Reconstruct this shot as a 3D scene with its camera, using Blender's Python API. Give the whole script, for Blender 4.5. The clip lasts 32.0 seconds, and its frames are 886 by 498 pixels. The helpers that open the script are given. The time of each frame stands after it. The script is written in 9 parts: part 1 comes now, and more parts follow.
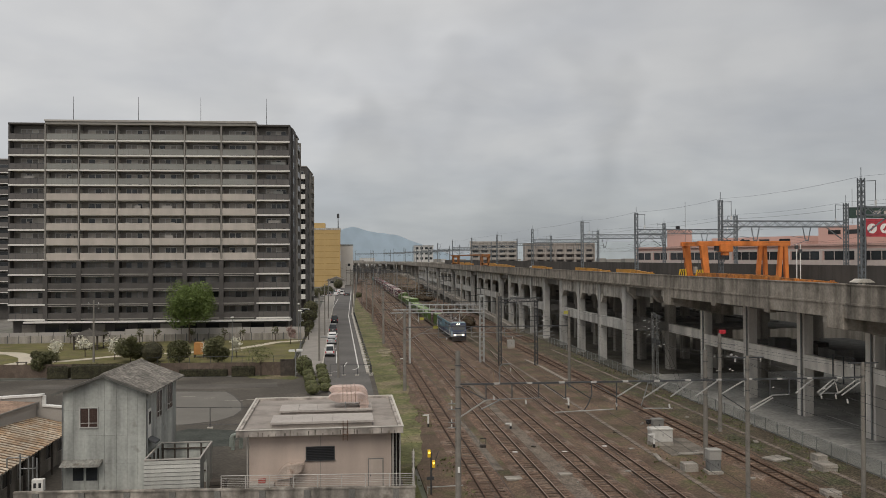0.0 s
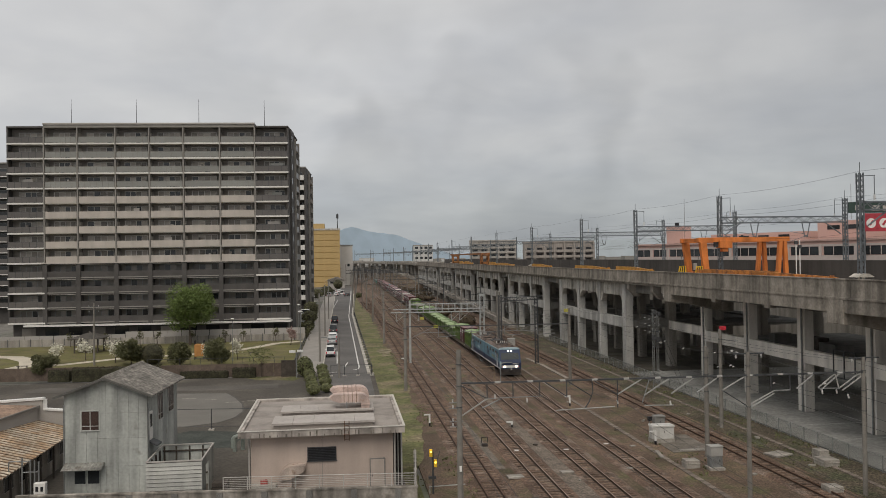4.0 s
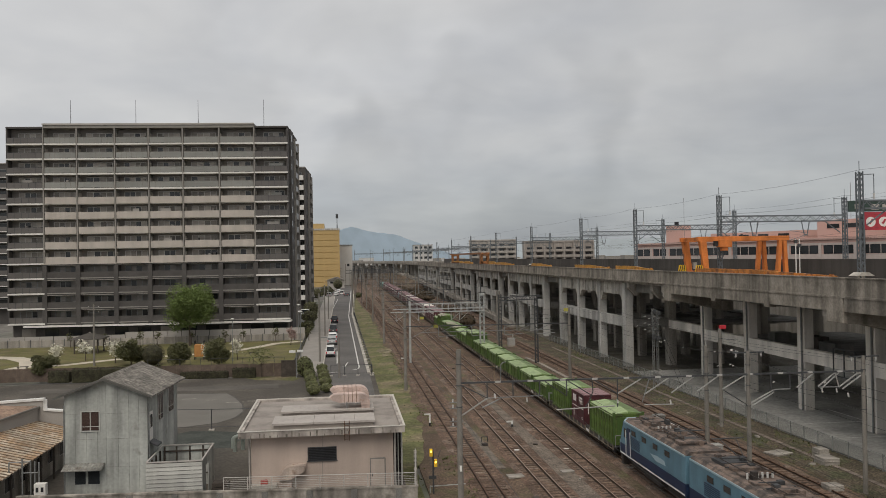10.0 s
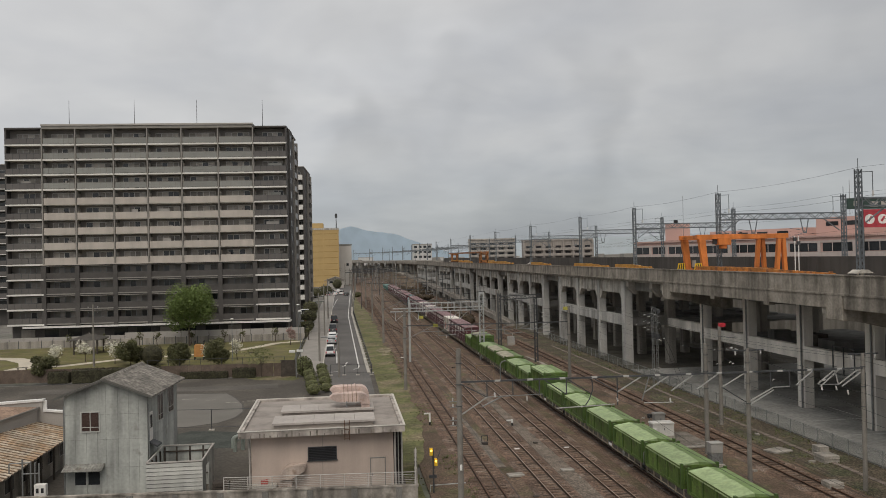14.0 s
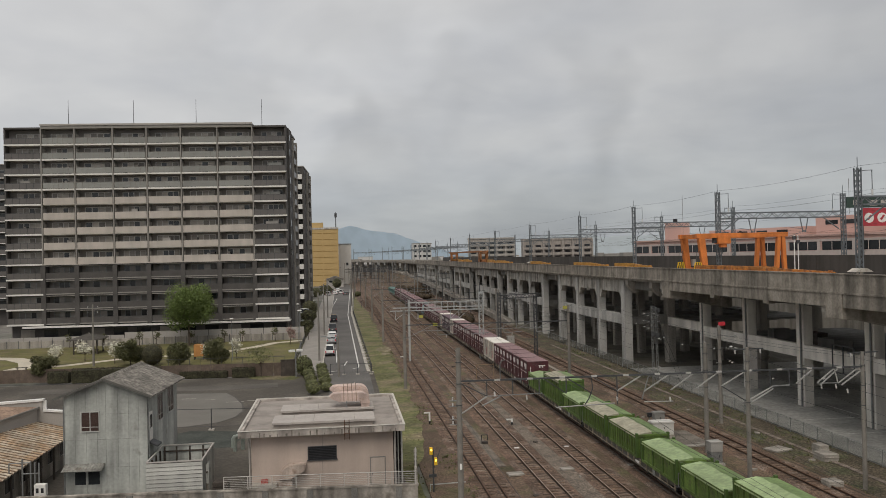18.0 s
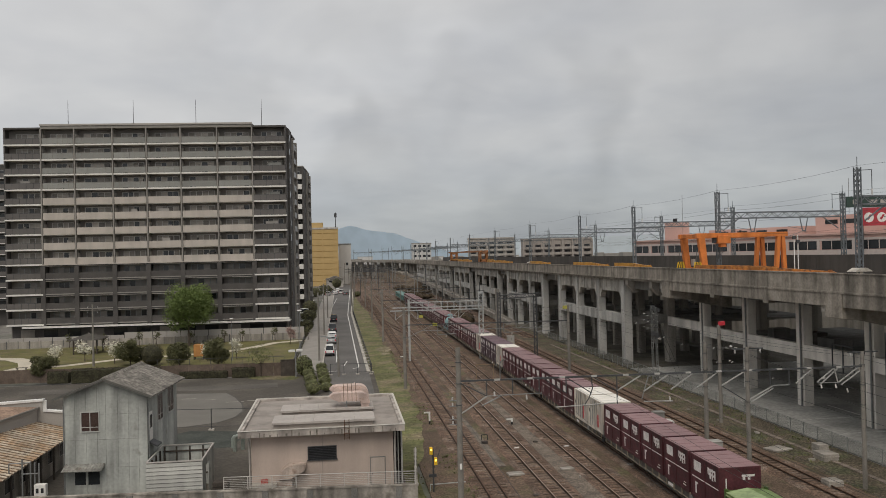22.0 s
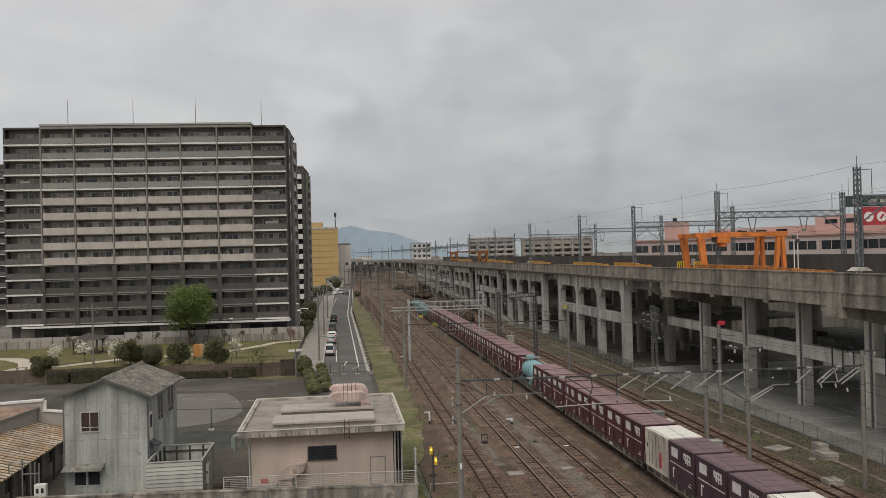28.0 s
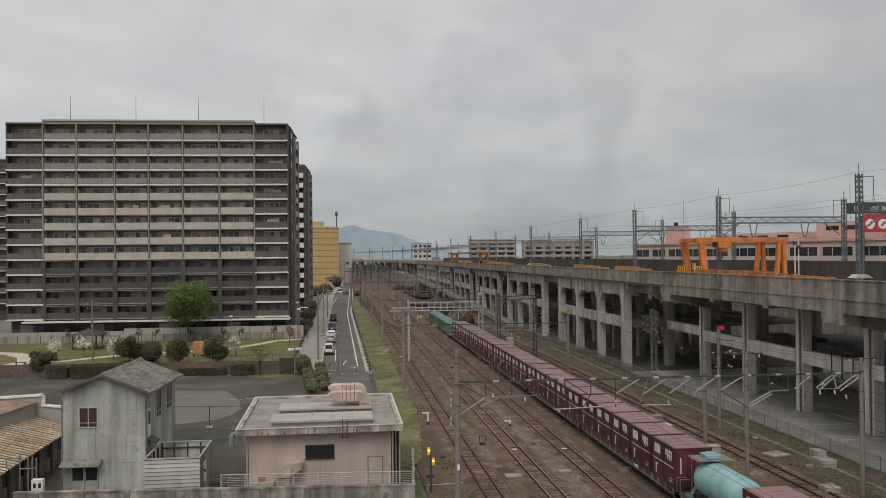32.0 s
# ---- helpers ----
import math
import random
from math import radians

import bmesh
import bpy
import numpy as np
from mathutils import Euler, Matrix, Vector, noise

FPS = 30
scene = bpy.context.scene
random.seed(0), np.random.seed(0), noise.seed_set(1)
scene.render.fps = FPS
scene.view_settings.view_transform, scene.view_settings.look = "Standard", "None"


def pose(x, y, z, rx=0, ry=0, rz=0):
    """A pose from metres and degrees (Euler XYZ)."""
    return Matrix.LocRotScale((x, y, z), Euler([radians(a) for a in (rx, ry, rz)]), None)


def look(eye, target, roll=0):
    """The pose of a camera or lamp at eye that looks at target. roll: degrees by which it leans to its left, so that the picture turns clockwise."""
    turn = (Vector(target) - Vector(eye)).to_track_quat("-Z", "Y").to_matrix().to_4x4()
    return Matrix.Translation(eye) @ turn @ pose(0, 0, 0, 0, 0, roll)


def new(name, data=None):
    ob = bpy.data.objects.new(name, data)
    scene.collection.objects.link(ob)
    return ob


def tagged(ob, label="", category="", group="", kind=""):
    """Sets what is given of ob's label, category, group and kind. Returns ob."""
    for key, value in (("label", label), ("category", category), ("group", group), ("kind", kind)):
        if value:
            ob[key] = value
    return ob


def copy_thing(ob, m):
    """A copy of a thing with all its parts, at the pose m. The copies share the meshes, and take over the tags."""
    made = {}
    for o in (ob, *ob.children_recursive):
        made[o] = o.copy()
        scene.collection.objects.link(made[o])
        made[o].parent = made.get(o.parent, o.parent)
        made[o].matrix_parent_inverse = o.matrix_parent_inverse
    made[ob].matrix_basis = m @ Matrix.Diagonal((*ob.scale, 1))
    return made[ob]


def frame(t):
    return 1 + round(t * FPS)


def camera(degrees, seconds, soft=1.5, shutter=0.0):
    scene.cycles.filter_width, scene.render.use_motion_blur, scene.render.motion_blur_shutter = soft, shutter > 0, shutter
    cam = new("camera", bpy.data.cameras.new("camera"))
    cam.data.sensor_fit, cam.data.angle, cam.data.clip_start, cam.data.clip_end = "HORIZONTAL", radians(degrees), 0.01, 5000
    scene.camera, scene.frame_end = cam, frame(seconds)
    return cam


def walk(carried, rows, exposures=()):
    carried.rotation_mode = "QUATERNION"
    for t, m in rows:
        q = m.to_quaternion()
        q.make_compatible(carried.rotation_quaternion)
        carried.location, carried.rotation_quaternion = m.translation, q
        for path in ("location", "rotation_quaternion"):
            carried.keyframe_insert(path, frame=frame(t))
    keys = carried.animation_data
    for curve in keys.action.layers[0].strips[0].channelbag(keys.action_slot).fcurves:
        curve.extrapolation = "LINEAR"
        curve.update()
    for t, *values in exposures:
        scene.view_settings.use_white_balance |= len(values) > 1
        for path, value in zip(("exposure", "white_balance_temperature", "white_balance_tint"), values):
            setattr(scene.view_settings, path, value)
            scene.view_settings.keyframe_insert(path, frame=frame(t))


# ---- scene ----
# Camera: held at an upper-floor window, 15.6 m over the rails; it only sways.
# Rows: seconds, turn to the right of the line of the tracks, tilt up, lean (degrees).
AIM = [
    (0, 7.037, 0.644, -0.220),
    (0.5, 7.036, 0.672, -0.564),
    (1, 7.045, 0.642, -0.287),
    (1.5, 7.044, 0.649, -0.609),
    (2, 7.063, 0.635, -0.775),
    (2.5, 7.069, 0.622, -0.340),
    (3, 7.074, 0.594, -0.851),
    (3.5, 7.071, 0.592, -0.835),
    (6, 7.083, 0.592, -0.844),
    (7, 7.087, 0.587, -0.886),
    (8, 7.088, 0.582, -0.923),
    (9, 7.088, 0.579, -0.938),
    (10, 7.090, 0.570, -0.968),
    (11, 7.100, 0.557, -1.040),
    (12, 7.114, 0.539, -1.115),
    (13, 7.134, 0.517, -1.179),
    (14, 7.141, 0.508, -1.213),
    (17, 7.165, 0.465, -1.310),
    (18, 7.168, 0.456, -1.299),
    (19, 7.173, 0.450, -1.290),
    (20, 7.174, 0.450, -1.286),
    (21, 7.175, 0.450, -1.293),
    (22, 7.180, 0.447, -1.336),
    (23, 7.183, 0.445, -1.366),
    (24, 7.173, 0.453, -1.387),
    (25, 7.164, 0.466, -1.399),
    (28, 7.191, 0.430, -1.378),
    (28.5, 7.191, 0.430, -1.378),
    (29, 7.169, 0.454, -1.418),
    (29.5, 7.146, 0.495, -1.186),
    (30, 7.141, 0.492, -0.530),
    (30.5, 7.141, 0.492, -0.530),
    (31, 7.141, 0.492, -0.530),
    (31.5, 7.141, 0.492, -0.530),
    (32, 7.141, 0.492, -0.530),
]
EYE = Vector((0.0, 0.0, 15.6))
cam = camera(56.8, 32.0, soft=0.4)


def aim(turn, tilt, lean):
    a, b = radians(turn), radians(tilt)
    return look(EYE, EYE + Vector((math.sin(a) * math.cos(b), math.cos(a) * math.cos(b), math.sin(b))), lean)


walk(cam, [(t, aim(a, b, c)) for t, a, b, c in AIM])
scene.view_settings.exposure = 0.33
# ---- overcast sky and a weak, wide sun behind the cloud ----
world = bpy.data.worlds.new("overcast_sky")
scene.world = world
world.use_nodes = True
wn, wl = world.node_tree.nodes, world.node_tree.links
wn.clear()
w_out, w_bg = wn.new("ShaderNodeOutputWorld"), wn.new("ShaderNodeBackground")
w_sky = wn.new("ShaderNodeTexSky")
w_sky.sky_type, w_sky.sun_disc = "NISHITA", False
w_sky.sun_elevation, w_sky.sun_rotation = radians(40), radians(210)
w_pos = wn.new("ShaderNodeTexCoord")
w_flat, w_lift, w_deck = wn.new("ShaderNodeSeparateXYZ"), wn.new("ShaderNodeMath"), wn.new("ShaderNodeCombineXYZ")
wl.new(w_pos.outputs["Generated"], w_flat.inputs["Vector"])
w_lift.operation = "ADD"
w_lift.inputs[1].default_value = 0.2
wl.new(w_flat.outputs["Z"], w_lift.inputs[0])
# the clouds lie on a level sheet, so they draw together towards the horizon
for axis in ("X", "Y"):
    w_div = wn.new("ShaderNodeMath")
    w_div.operation = "DIVIDE"
    wl.new(w_flat.outputs[axis], w_div.inputs[0])
    wl.new(w_lift.outputs[0], w_div.inputs[1])
    wl.new(w_div.outputs[0], w_deck.inputs[axis])
w_noise, w_fine = wn.new("ShaderNodeTexNoise"), wn.new("ShaderNodeTexNoise")
w_noise.inputs["Scale"].default_value, w_noise.inputs["Detail"].default_value = 1.5, 4.0
w_noise.inputs["Roughness"].default_value, w_noise.inputs["Distortion"].default_value = 0.5, 0.35
w_fine.inputs["Scale"].default_value, w_fine.inputs["Detail"].default_value = 4.2, 5.0
w_ramp, w_ramp2 = wn.new("ShaderNodeValToRGB"), wn.new("ShaderNodeValToRGB")
w_ramp.color_ramp.elements[0].position, w_ramp.color_ramp.elements[1].position = 0.33, 0.66
w_ramp.color_ramp.elements[0].color = (0.372, 0.376, 0.384, 1)
w_ramp.color_ramp.elements[1].color = (0.452, 0.449, 0.442, 1)
w_ramp2.color_ramp.elements[0].position, w_ramp2.color_ramp.elements[1].position = 0.3, 0.7
w_ramp2.color_ramp.elements[0].color = (0.965, 0.965, 0.968, 1)
w_ramp2.color_ramp.elements[1].color = (1.035, 1.035, 1.032, 1)
w_mul, w_mix, w_dim = wn.new("ShaderNodeMix"), wn.new("ShaderNodeMix"), wn.new("ShaderNodeMix")
for n, kind in ((w_mul, "MULTIPLY"), (w_mix, "MIX"), (w_dim, "MULTIPLY")):
    n.data_type, n.blend_type = "RGBA", kind
w_mul.inputs["Factor"].default_value, w_dim.inputs["Factor"].default_value = 1.0, 1.0
w_dim.inputs["B"].default_value = (0.1, 0.1, 0.1, 1)
w_mix.inputs["Factor"].default_value = 0.94
wl.new(w_deck.outputs["Vector"], w_noise.inputs["Vector"])
wl.new(w_deck.outputs["Vector"], w_fine.inputs["Vector"])
wl.new(w_noise.outputs["Fac"], w_ramp.inputs["Fac"])
wl.new(w_fine.outputs["Fac"], w_ramp2.inputs["Fac"])
wl.new(w_ramp.outputs["Color"], w_mul.inputs["A"])
wl.new(w_ramp2.outputs["Color"], w_mul.inputs["B"])
wl.new(w_sky.outputs["Color"], w_dim.inputs["A"])
wl.new(w_dim.outputs["Result"], w_mix.inputs["A"])
w_sep, w_up, w_tone, w_mul2 = wn.new("ShaderNodeSeparateXYZ"), wn.new("ShaderNodeMapRange"), wn.new("ShaderNodeValToRGB"), wn.new("ShaderNodeMix")
w_up.inputs["From Min"].default_value, w_up.inputs["From Max"].default_value = -0.02, 0.5
# an overcast sky: duller and bluer at the horizon, brightest overhead
w_tone.color_ramp.elements[0].color = (0.66, 0.715, 0.775, 1)
w_tone.color_ramp.elements[1].color = (1.16, 1.15, 1.14, 1)
mid_tone = w_tone.color_ramp.elements.new(0.3)
mid_tone.color = (0.97, 0.968, 0.972, 1)
w_mul2.data_type, w_mul2.blend_type = "RGBA", "MULTIPLY"
w_mul2.inputs["Factor"].default_value = 1.0
wl.new(w_pos.outputs["Generated"], w_sep.inputs["Vector"])
wl.new(w_sep.outputs["Z"], w_up.inputs["Value"])
wl.new(w_up.outputs["Result"], w_tone.inputs["Fac"])
wl.new(w_mul.outputs["Result"], w_mul2.inputs["A"])
wl.new(w_tone.outputs["Color"], w_mul2.inputs["B"])
w_side, w_mul3 = wn.new("ShaderNodeMapRange"), wn.new("ShaderNodeVectorMath")
# the cloud thins slightly towards the west
w_side.inputs["From Min"].default_value, w_side.inputs["From Max"].default_value = -0.45, 0.7
w_side.inputs["To Min"].default_value, w_side.inputs["To Max"].default_value = 1.08, 0.88
wl.new(w_sep.outputs["X"], w_side.inputs["Value"])
w_mul3.operation = "SCALE"
wl.new(w_mul2.outputs["Result"], w_mul3.inputs[0])
wl.new(w_side.outputs["Result"], w_mul3.inputs["Scale"])
# broad banks of cloud: direction, reach and how much lighter or darker
w_wave, w_bend, w_add = wn.new("ShaderNodeTexNoise"), wn.new("ShaderNodeVectorMath"), wn.new("ShaderNodeVectorMath")
w_wave.inputs["Scale"].default_value, w_wave.inputs["Detail"].default_value = 5.0, 3.0
wl.new(w_pos.outputs["Generated"], w_wave.inputs["Vector"])
w_bend.operation, w_add.operation = "MULTIPLY_ADD", "ADD"
w_bend.inputs[1].default_value, w_bend.inputs[2].default_value = (0.16, 0.16, 0.16), (-0.08, -0.08, -0.08)
wl.new(w_wave.outputs["Color"], w_bend.inputs[0])
wl.new(w_pos.outputs["Generated"], w_add.inputs[0])
wl.new(w_bend.outputs["Vector"], w_add.inputs[1])
cloud = w_mul3.outputs["Vector"]
for way, reach, gain in (((0.036, 0.976, 0.213), 15, 1.13), ((-0.30, 0.92, 0.25), 20, 1.07), ((0.518, 0.825, 0.24), 13, 0.93), ((0.19, 0.98, 0.085), 11, 0.89), ((0.50, 0.854, 0.135), 9, 1.07), ((-0.06, 0.95, 0.30), 9, 0.94), ((0.32, 0.93, 0.20), 10, 1.04)):
    w_dot, w_fade, w_gain = wn.new("ShaderNodeVectorMath"), wn.new("ShaderNodeMapRange"), wn.new("ShaderNodeVectorMath")
    w_dot.operation, w_fade.interpolation_type, w_gain.operation = "DOT_PRODUCT", "SMOOTHSTEP", "SCALE"
    w_dot.inputs[1].default_value = Vector(way).normalized()
    w_fade.inputs["From Min"].default_value, w_fade.inputs["From Max"].default_value = math.cos(radians(reach)), 1.0
    w_fade.inputs["To Min"].default_value, w_fade.inputs["To Max"].default_value = 1.0, gain
    wl.new(w_add.outputs["Vector"], w_dot.inputs[0])
    wl.new(w_dot.outputs["Value"], w_fade.inputs["Value"])
    wl.new(cloud, w_gain.inputs[0])
    wl.new(w_fade.outputs["Result"], w_gain.inputs["Scale"])
    cloud = w_gain.outputs["Vector"]
wl.new(cloud, w_mix.inputs["B"])
wl.new(w_mix.outputs["Result"], w_bg.inputs["Color"])
w_bg.inputs["Strength"].default_value = 1.0
wl.new(w_bg.outputs["Background"], w_out.inputs["Surface"])

sun = new("sun", bpy.data.lights.new("sun", "SUN"))
sun.data.energy, sun.data.angle, sun.data.color = 1.3, radians(40), (1.0, 0.925, 0.83)
sun.matrix_world = look((0, 0, 80), (9, 34, 30))
# ---- materials ----
def mat(name, col, rough=0.8, metal=0.0, var=0.18, scale=1.2, fine=18.0, bump=0.15, streak=0.0, tint=None, tint_at=0.55, rand=0.0, island=0.0, spec=0.4, speck=0.0, speck_size=5.0):
    """A weathered surface: blotches and grain on a base colour, rain streaks, and patches of a second tint."""
    m = bpy.data.materials.new(name)
    m.use_nodes = True
    n, l = m.node_tree.nodes, m.node_tree.links
    b = n["Principled BSDF"]
    b.inputs["Roughness"].default_value, b.inputs["Metallic"].default_value = rough, metal
    b.inputs["Specular IOR Level"].default_value = spec
    tc = n.new("ShaderNodeTexCoord")

    def noise_of(sc, detail, stretch=None):
        t = n.new("ShaderNodeTexNoise")
        t.inputs["Scale"].default_value, t.inputs["Detail"].default_value = sc, detail
        src = tc.outputs["Object"]
        if stretch:
            mp = n.new("ShaderNodeMapping")
            mp.inputs["Scale"].default_value = stretch
            mp.inputs["Rotation"].default_value = (0.03, 0.02, 0.4)
            l.new(src, mp.inputs["Vector"])
            src = mp.outputs["Vector"]
        l.new(src, t.inputs["Vector"])
        return t.outputs["Fac"]

    def span(fac, lo, hi, a=0.3, z=0.7):
        r = n.new("ShaderNodeMapRange")
        r.inputs["From Min"].default_value, r.inputs["From Max"].default_value = a, z
        r.inputs["To Min"].default_value, r.inputs["To Max"].default_value = lo, hi
        l.new(fac, r.inputs["Value"])
        return r.outputs["Result"]

    def times(x, y):
        k = n.new("ShaderNodeMath")
        k.operation = "MULTIPLY"
        l.new(x, k.inputs[0]), l.new(y, k.inputs[1])
        return k.outputs[0]

    big, small = noise_of(scale, 4.0), noise_of(fine, 6.0)
    f = times(span(big, 1 - var, 1 + var, 0.34, 0.66), span(small, 1 - var * 0.8, 1 + var * 0.8, 0.37, 0.63))
    if speck:
        f = times(f, span(noise_of(speck_size, 3.0), 1 - speck, 1 + speck * 1.3, 0.4, 0.62))
    if island:
        gi = n.new("ShaderNodeNewGeometry")
        f = times(f, span(gi.outputs["Random Per Island"], 1 - island, 1 + island, 0.0, 1.0))
    if streak:
        f = times(f, span(noise_of(1.0, 4.0, (0.9, 0.9, 0.1)), 1 - streak, 1 + streak * 0.4, 0.36, 0.6))
    if rand:
        oi = n.new("ShaderNodeObjectInfo")
        f = times(f, span(oi.outputs["Random"], 1 - rand, 1 + rand, 0.0, 1.0))
    base = n.new("ShaderNodeRGB")
    base.outputs[0].default_value = (*col, 1)
    src = base.outputs[0]
    if tint:
        mx = n.new("ShaderNodeMix")
        mx.data_type = "RGBA"
        mx.inputs["B"].default_value = (*tint, 1)
        l.new(src, mx.inputs["A"])
        l.new(span(noise_of(scale * 1.7, 7.0), 0.0, 1.0, tint_at - 0.07, tint_at + 0.1), mx.inputs["Factor"])
        src = mx.outputs["Result"]
    vm = n.new("ShaderNodeVectorMath")
    vm.operation = "SCALE"
    l.new(src, vm.inputs[0]), l.new(f, vm.inputs["Scale"])
    l.new(vm.outputs["Vector"], b.inputs["Base Color"])
    if bump:
        bp = n.new("ShaderNodeBump")
        bp.inputs["Strength"].default_value, bp.inputs["Distance"].default_value = bump, 0.03
        l.new(small, bp.inputs["Height"])
        l.new(bp.outputs["Normal"], b.inputs["Normal"])
    return m


def glow(name, col, strength):
    m = mat(name, col, 0.4, bump=0)
    b = m.node_tree.nodes["Principled BSDF"]
    b.inputs["Emission Color"].default_value, b.inputs["Emission Strength"].default_value = (*col, 1), strength
    return m


def see_through(name, col, cover):
    """Fine wire mesh that covers only part of the view."""
    m = mat(name, col, 0.7, 0.2, var=0.1, bump=0)
    m.node_tree.nodes["Principled BSDF"].inputs["Alpha"].default_value = cover
    return m


def glass(name, col, rough=0.08):
    m = mat(name, col, rough, var=0.25, scale=0.35, bump=0, spec=0.6)
    return m


CONCRETE = mat("concrete", (0.315, 0.29, 0.254), 0.9, var=0.16, scale=0.25, fine=9, streak=0.28)
CONCRETE_LIGHT = mat("pale_concrete", (0.45, 0.42, 0.37), 0.9, var=0.12, scale=0.4, fine=9, streak=0.3)
# dark tone for stained piers and inner viaduct parts, under-deck shade painted in
CONCRETE_DARK = mat("shaded_and_stained_concrete", (0.195, 0.187, 0.172), 0.92, var=0.2, scale=0.3, streak=0.2)
ASPHALT = mat("asphalt", (0.115, 0.108, 0.102), 0.93, var=0.16, scale=0.12, fine=6, tint=(0.125, 0.118, 0.11))
ASPHALT_WORN = mat("worn_asphalt", (0.072, 0.063, 0.052), 0.93, var=0.22, scale=0.1, fine=4, tint=(0.105, 0.092, 0.076))
PARAPET = mat("grimy_parapet_concrete", (0.275, 0.246, 0.208), 0.92, var=0.16, scale=0.5, fine=5, streak=0.42, tint=(0.19, 0.168, 0.14), tint_at=0.58)
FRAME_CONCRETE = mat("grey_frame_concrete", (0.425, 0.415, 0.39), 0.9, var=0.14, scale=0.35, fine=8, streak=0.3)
CAP_CONCRETE = mat("pale_streaked_cap_concrete", (0.43, 0.405, 0.36), 0.9, var=0.14, scale=0.5, fine=6, streak=0.55, tint=(0.25, 0.225, 0.19), tint_at=0.6)
WALL_DARK = mat("dark_wall_concrete", (0.062, 0.056, 0.051), 0.92, var=0.18, scale=0.2, streak=0.25)
YARD_GREY = mat("pale_worn_yard_asphalt", (0.39, 0.38, 0.35), 0.93, var=0.18, scale=0.12, fine=3, tint=(0.27, 0.265, 0.245), tint_at=0.53)
PAVING = mat("paving", (0.28, 0.26, 0.235), 0.9, var=0.1, scale=0.3)
BALLAST = mat("ballast", (0.121, 0.078, 0.055), 0.97, var=0.3, scale=0.35, fine=10, bump=1.0, tint=(0.185, 0.143, 0.115), tint_at=0.57, speck=0.42, speck_size=11.0)
DIRT = mat("trackside_dirt", (0.118, 0.081, 0.056), 0.97, var=0.3, scale=0.22, fine=7, bump=0.9, tint=(0.088, 0.08, 0.04), tint_at=0.57, speck=0.32, speck_size=9.0)
GROUND = mat("town_ground", (0.16, 0.15, 0.135), 0.95, var=0.25, scale=0.03, fine=0.6, tint=(0.10, 0.11, 0.075))
LAWN = mat("lawn", (0.13, 0.122, 0.042), 0.95, var=0.25, scale=0.25, fine=5, bump=0.6, tint=(0.14, 0.118, 0.06), tint_at=0.52)
WEEDS = mat("weeds", (0.118, 0.120, 0.047), 0.95, var=0.26, scale=0.16, fine=7, bump=0.8, tint=(0.18, 0.147, 0.09), tint_at=0.53, speck=0.2, speck_size=2.2)
PATH = mat("gravel_path", (0.50, 0.45, 0.365), 0.95, var=0.1, scale=0.3)
# the rails' shadow line, painted as a dark strip along each rail
RAIL_SHADOW = mat("dark_rail_shadow", (0.038, 0.025, 0.018), 0.9, var=0.3, scale=2)
RUST = mat("rusty_rail", (0.10, 0.055, 0.034), 0.7, 0.2, var=0.3, scale=2)
RAIL_TOP = mat("worn_rail_head", (0.30, 0.235, 0.185), 0.45, 0.3, var=0.15)
SLEEPER = mat("sleeper", (0.135, 0.094, 0.068), 0.95, island=0.4, var=0.3, scale=0.8, speck=0.3)
STEEL = mat("galvanised_steel", (0.235, 0.24, 0.235), 0.55, 0.35, var=0.15, scale=2, streak=0.15)
STEEL_DARK = mat("dark_steel", (0.07, 0.072, 0.075), 0.6, 0.3, var=0.2)
WIRE = mat("wire", (0.05, 0.05, 0.05), 0.6, 0.3, var=0.0, bump=0)
POLE = mat("concrete_pole", (0.205, 0.19, 0.168), 0.9, var=0.12, scale=1.5, streak=0.2)
WHITE = mat("white_paint", (0.72, 0.71, 0.68), 0.6, var=0.07, streak=0.1)
BLACK = mat("black_paint", (0.018, 0.018, 0.02), 0.5, var=0.2)
LINE = mat("road_paint", (0.62, 0.61, 0.58), 0.85, var=0.15, scale=1.5)
PLATE = mat("dull_yellow_plate", (0.40, 0.375, 0.075), 0.7, var=0.15)
YELLOW = mat("yellow_paint", (0.72, 0.46, 0.03), 0.6, var=0.1)
ORANGE = mat("orange_paint", (0.60, 0.185, 0.042), 0.55, var=0.14, scale=0.8, streak=0.25)
RUST_ORANGE = mat("rusty_orange_paint", (0.50, 0.2, 0.045), 0.65, var=0.25, scale=0.9, streak=0.3, tint=(0.2, 0.085, 0.04), tint_at=0.56)
AMBER = mat("faded_amber_paint", (0.46, 0.24, 0.045), 0.65, var=0.2, tint=(0.30, 0.13, 0.05), tint_at=0.6)
RED = mat("red_paint", (0.5, 0.035, 0.05), 0.5, var=0.1)
BRICK_DARK = mat("dark_tile_cladding", (0.077, 0.071, 0.067), 0.75, var=0.14, scale=0.5, fine=14)
BROWN_GREY = mat("brown_grey_render", (0.23, 0.21, 0.19), 0.85, var=0.1, scale=0.5)
BEIGE = mat("beige_render", (0.465, 0.42, 0.375), 0.85, var=0.05, scale=0.4, streak=0.08)
GREY_RENDER = mat("mid_grey_render", (0.255, 0.24, 0.218), 0.85, var=0.08, scale=0.4)
SLAB_WHITE = mat("white_slab_edge", (0.68, 0.66, 0.62), 0.8, var=0.06)
FROST = mat("frosted_balustrade_glass", (0.25, 0.25, 0.23), 0.35, var=0.08, scale=0.3, rand=0.12)
FROST_DARK = mat("smoked_balustrade_glass", (0.125, 0.115, 0.108), 0.3, var=0.1, scale=0.3, rand=0.1)
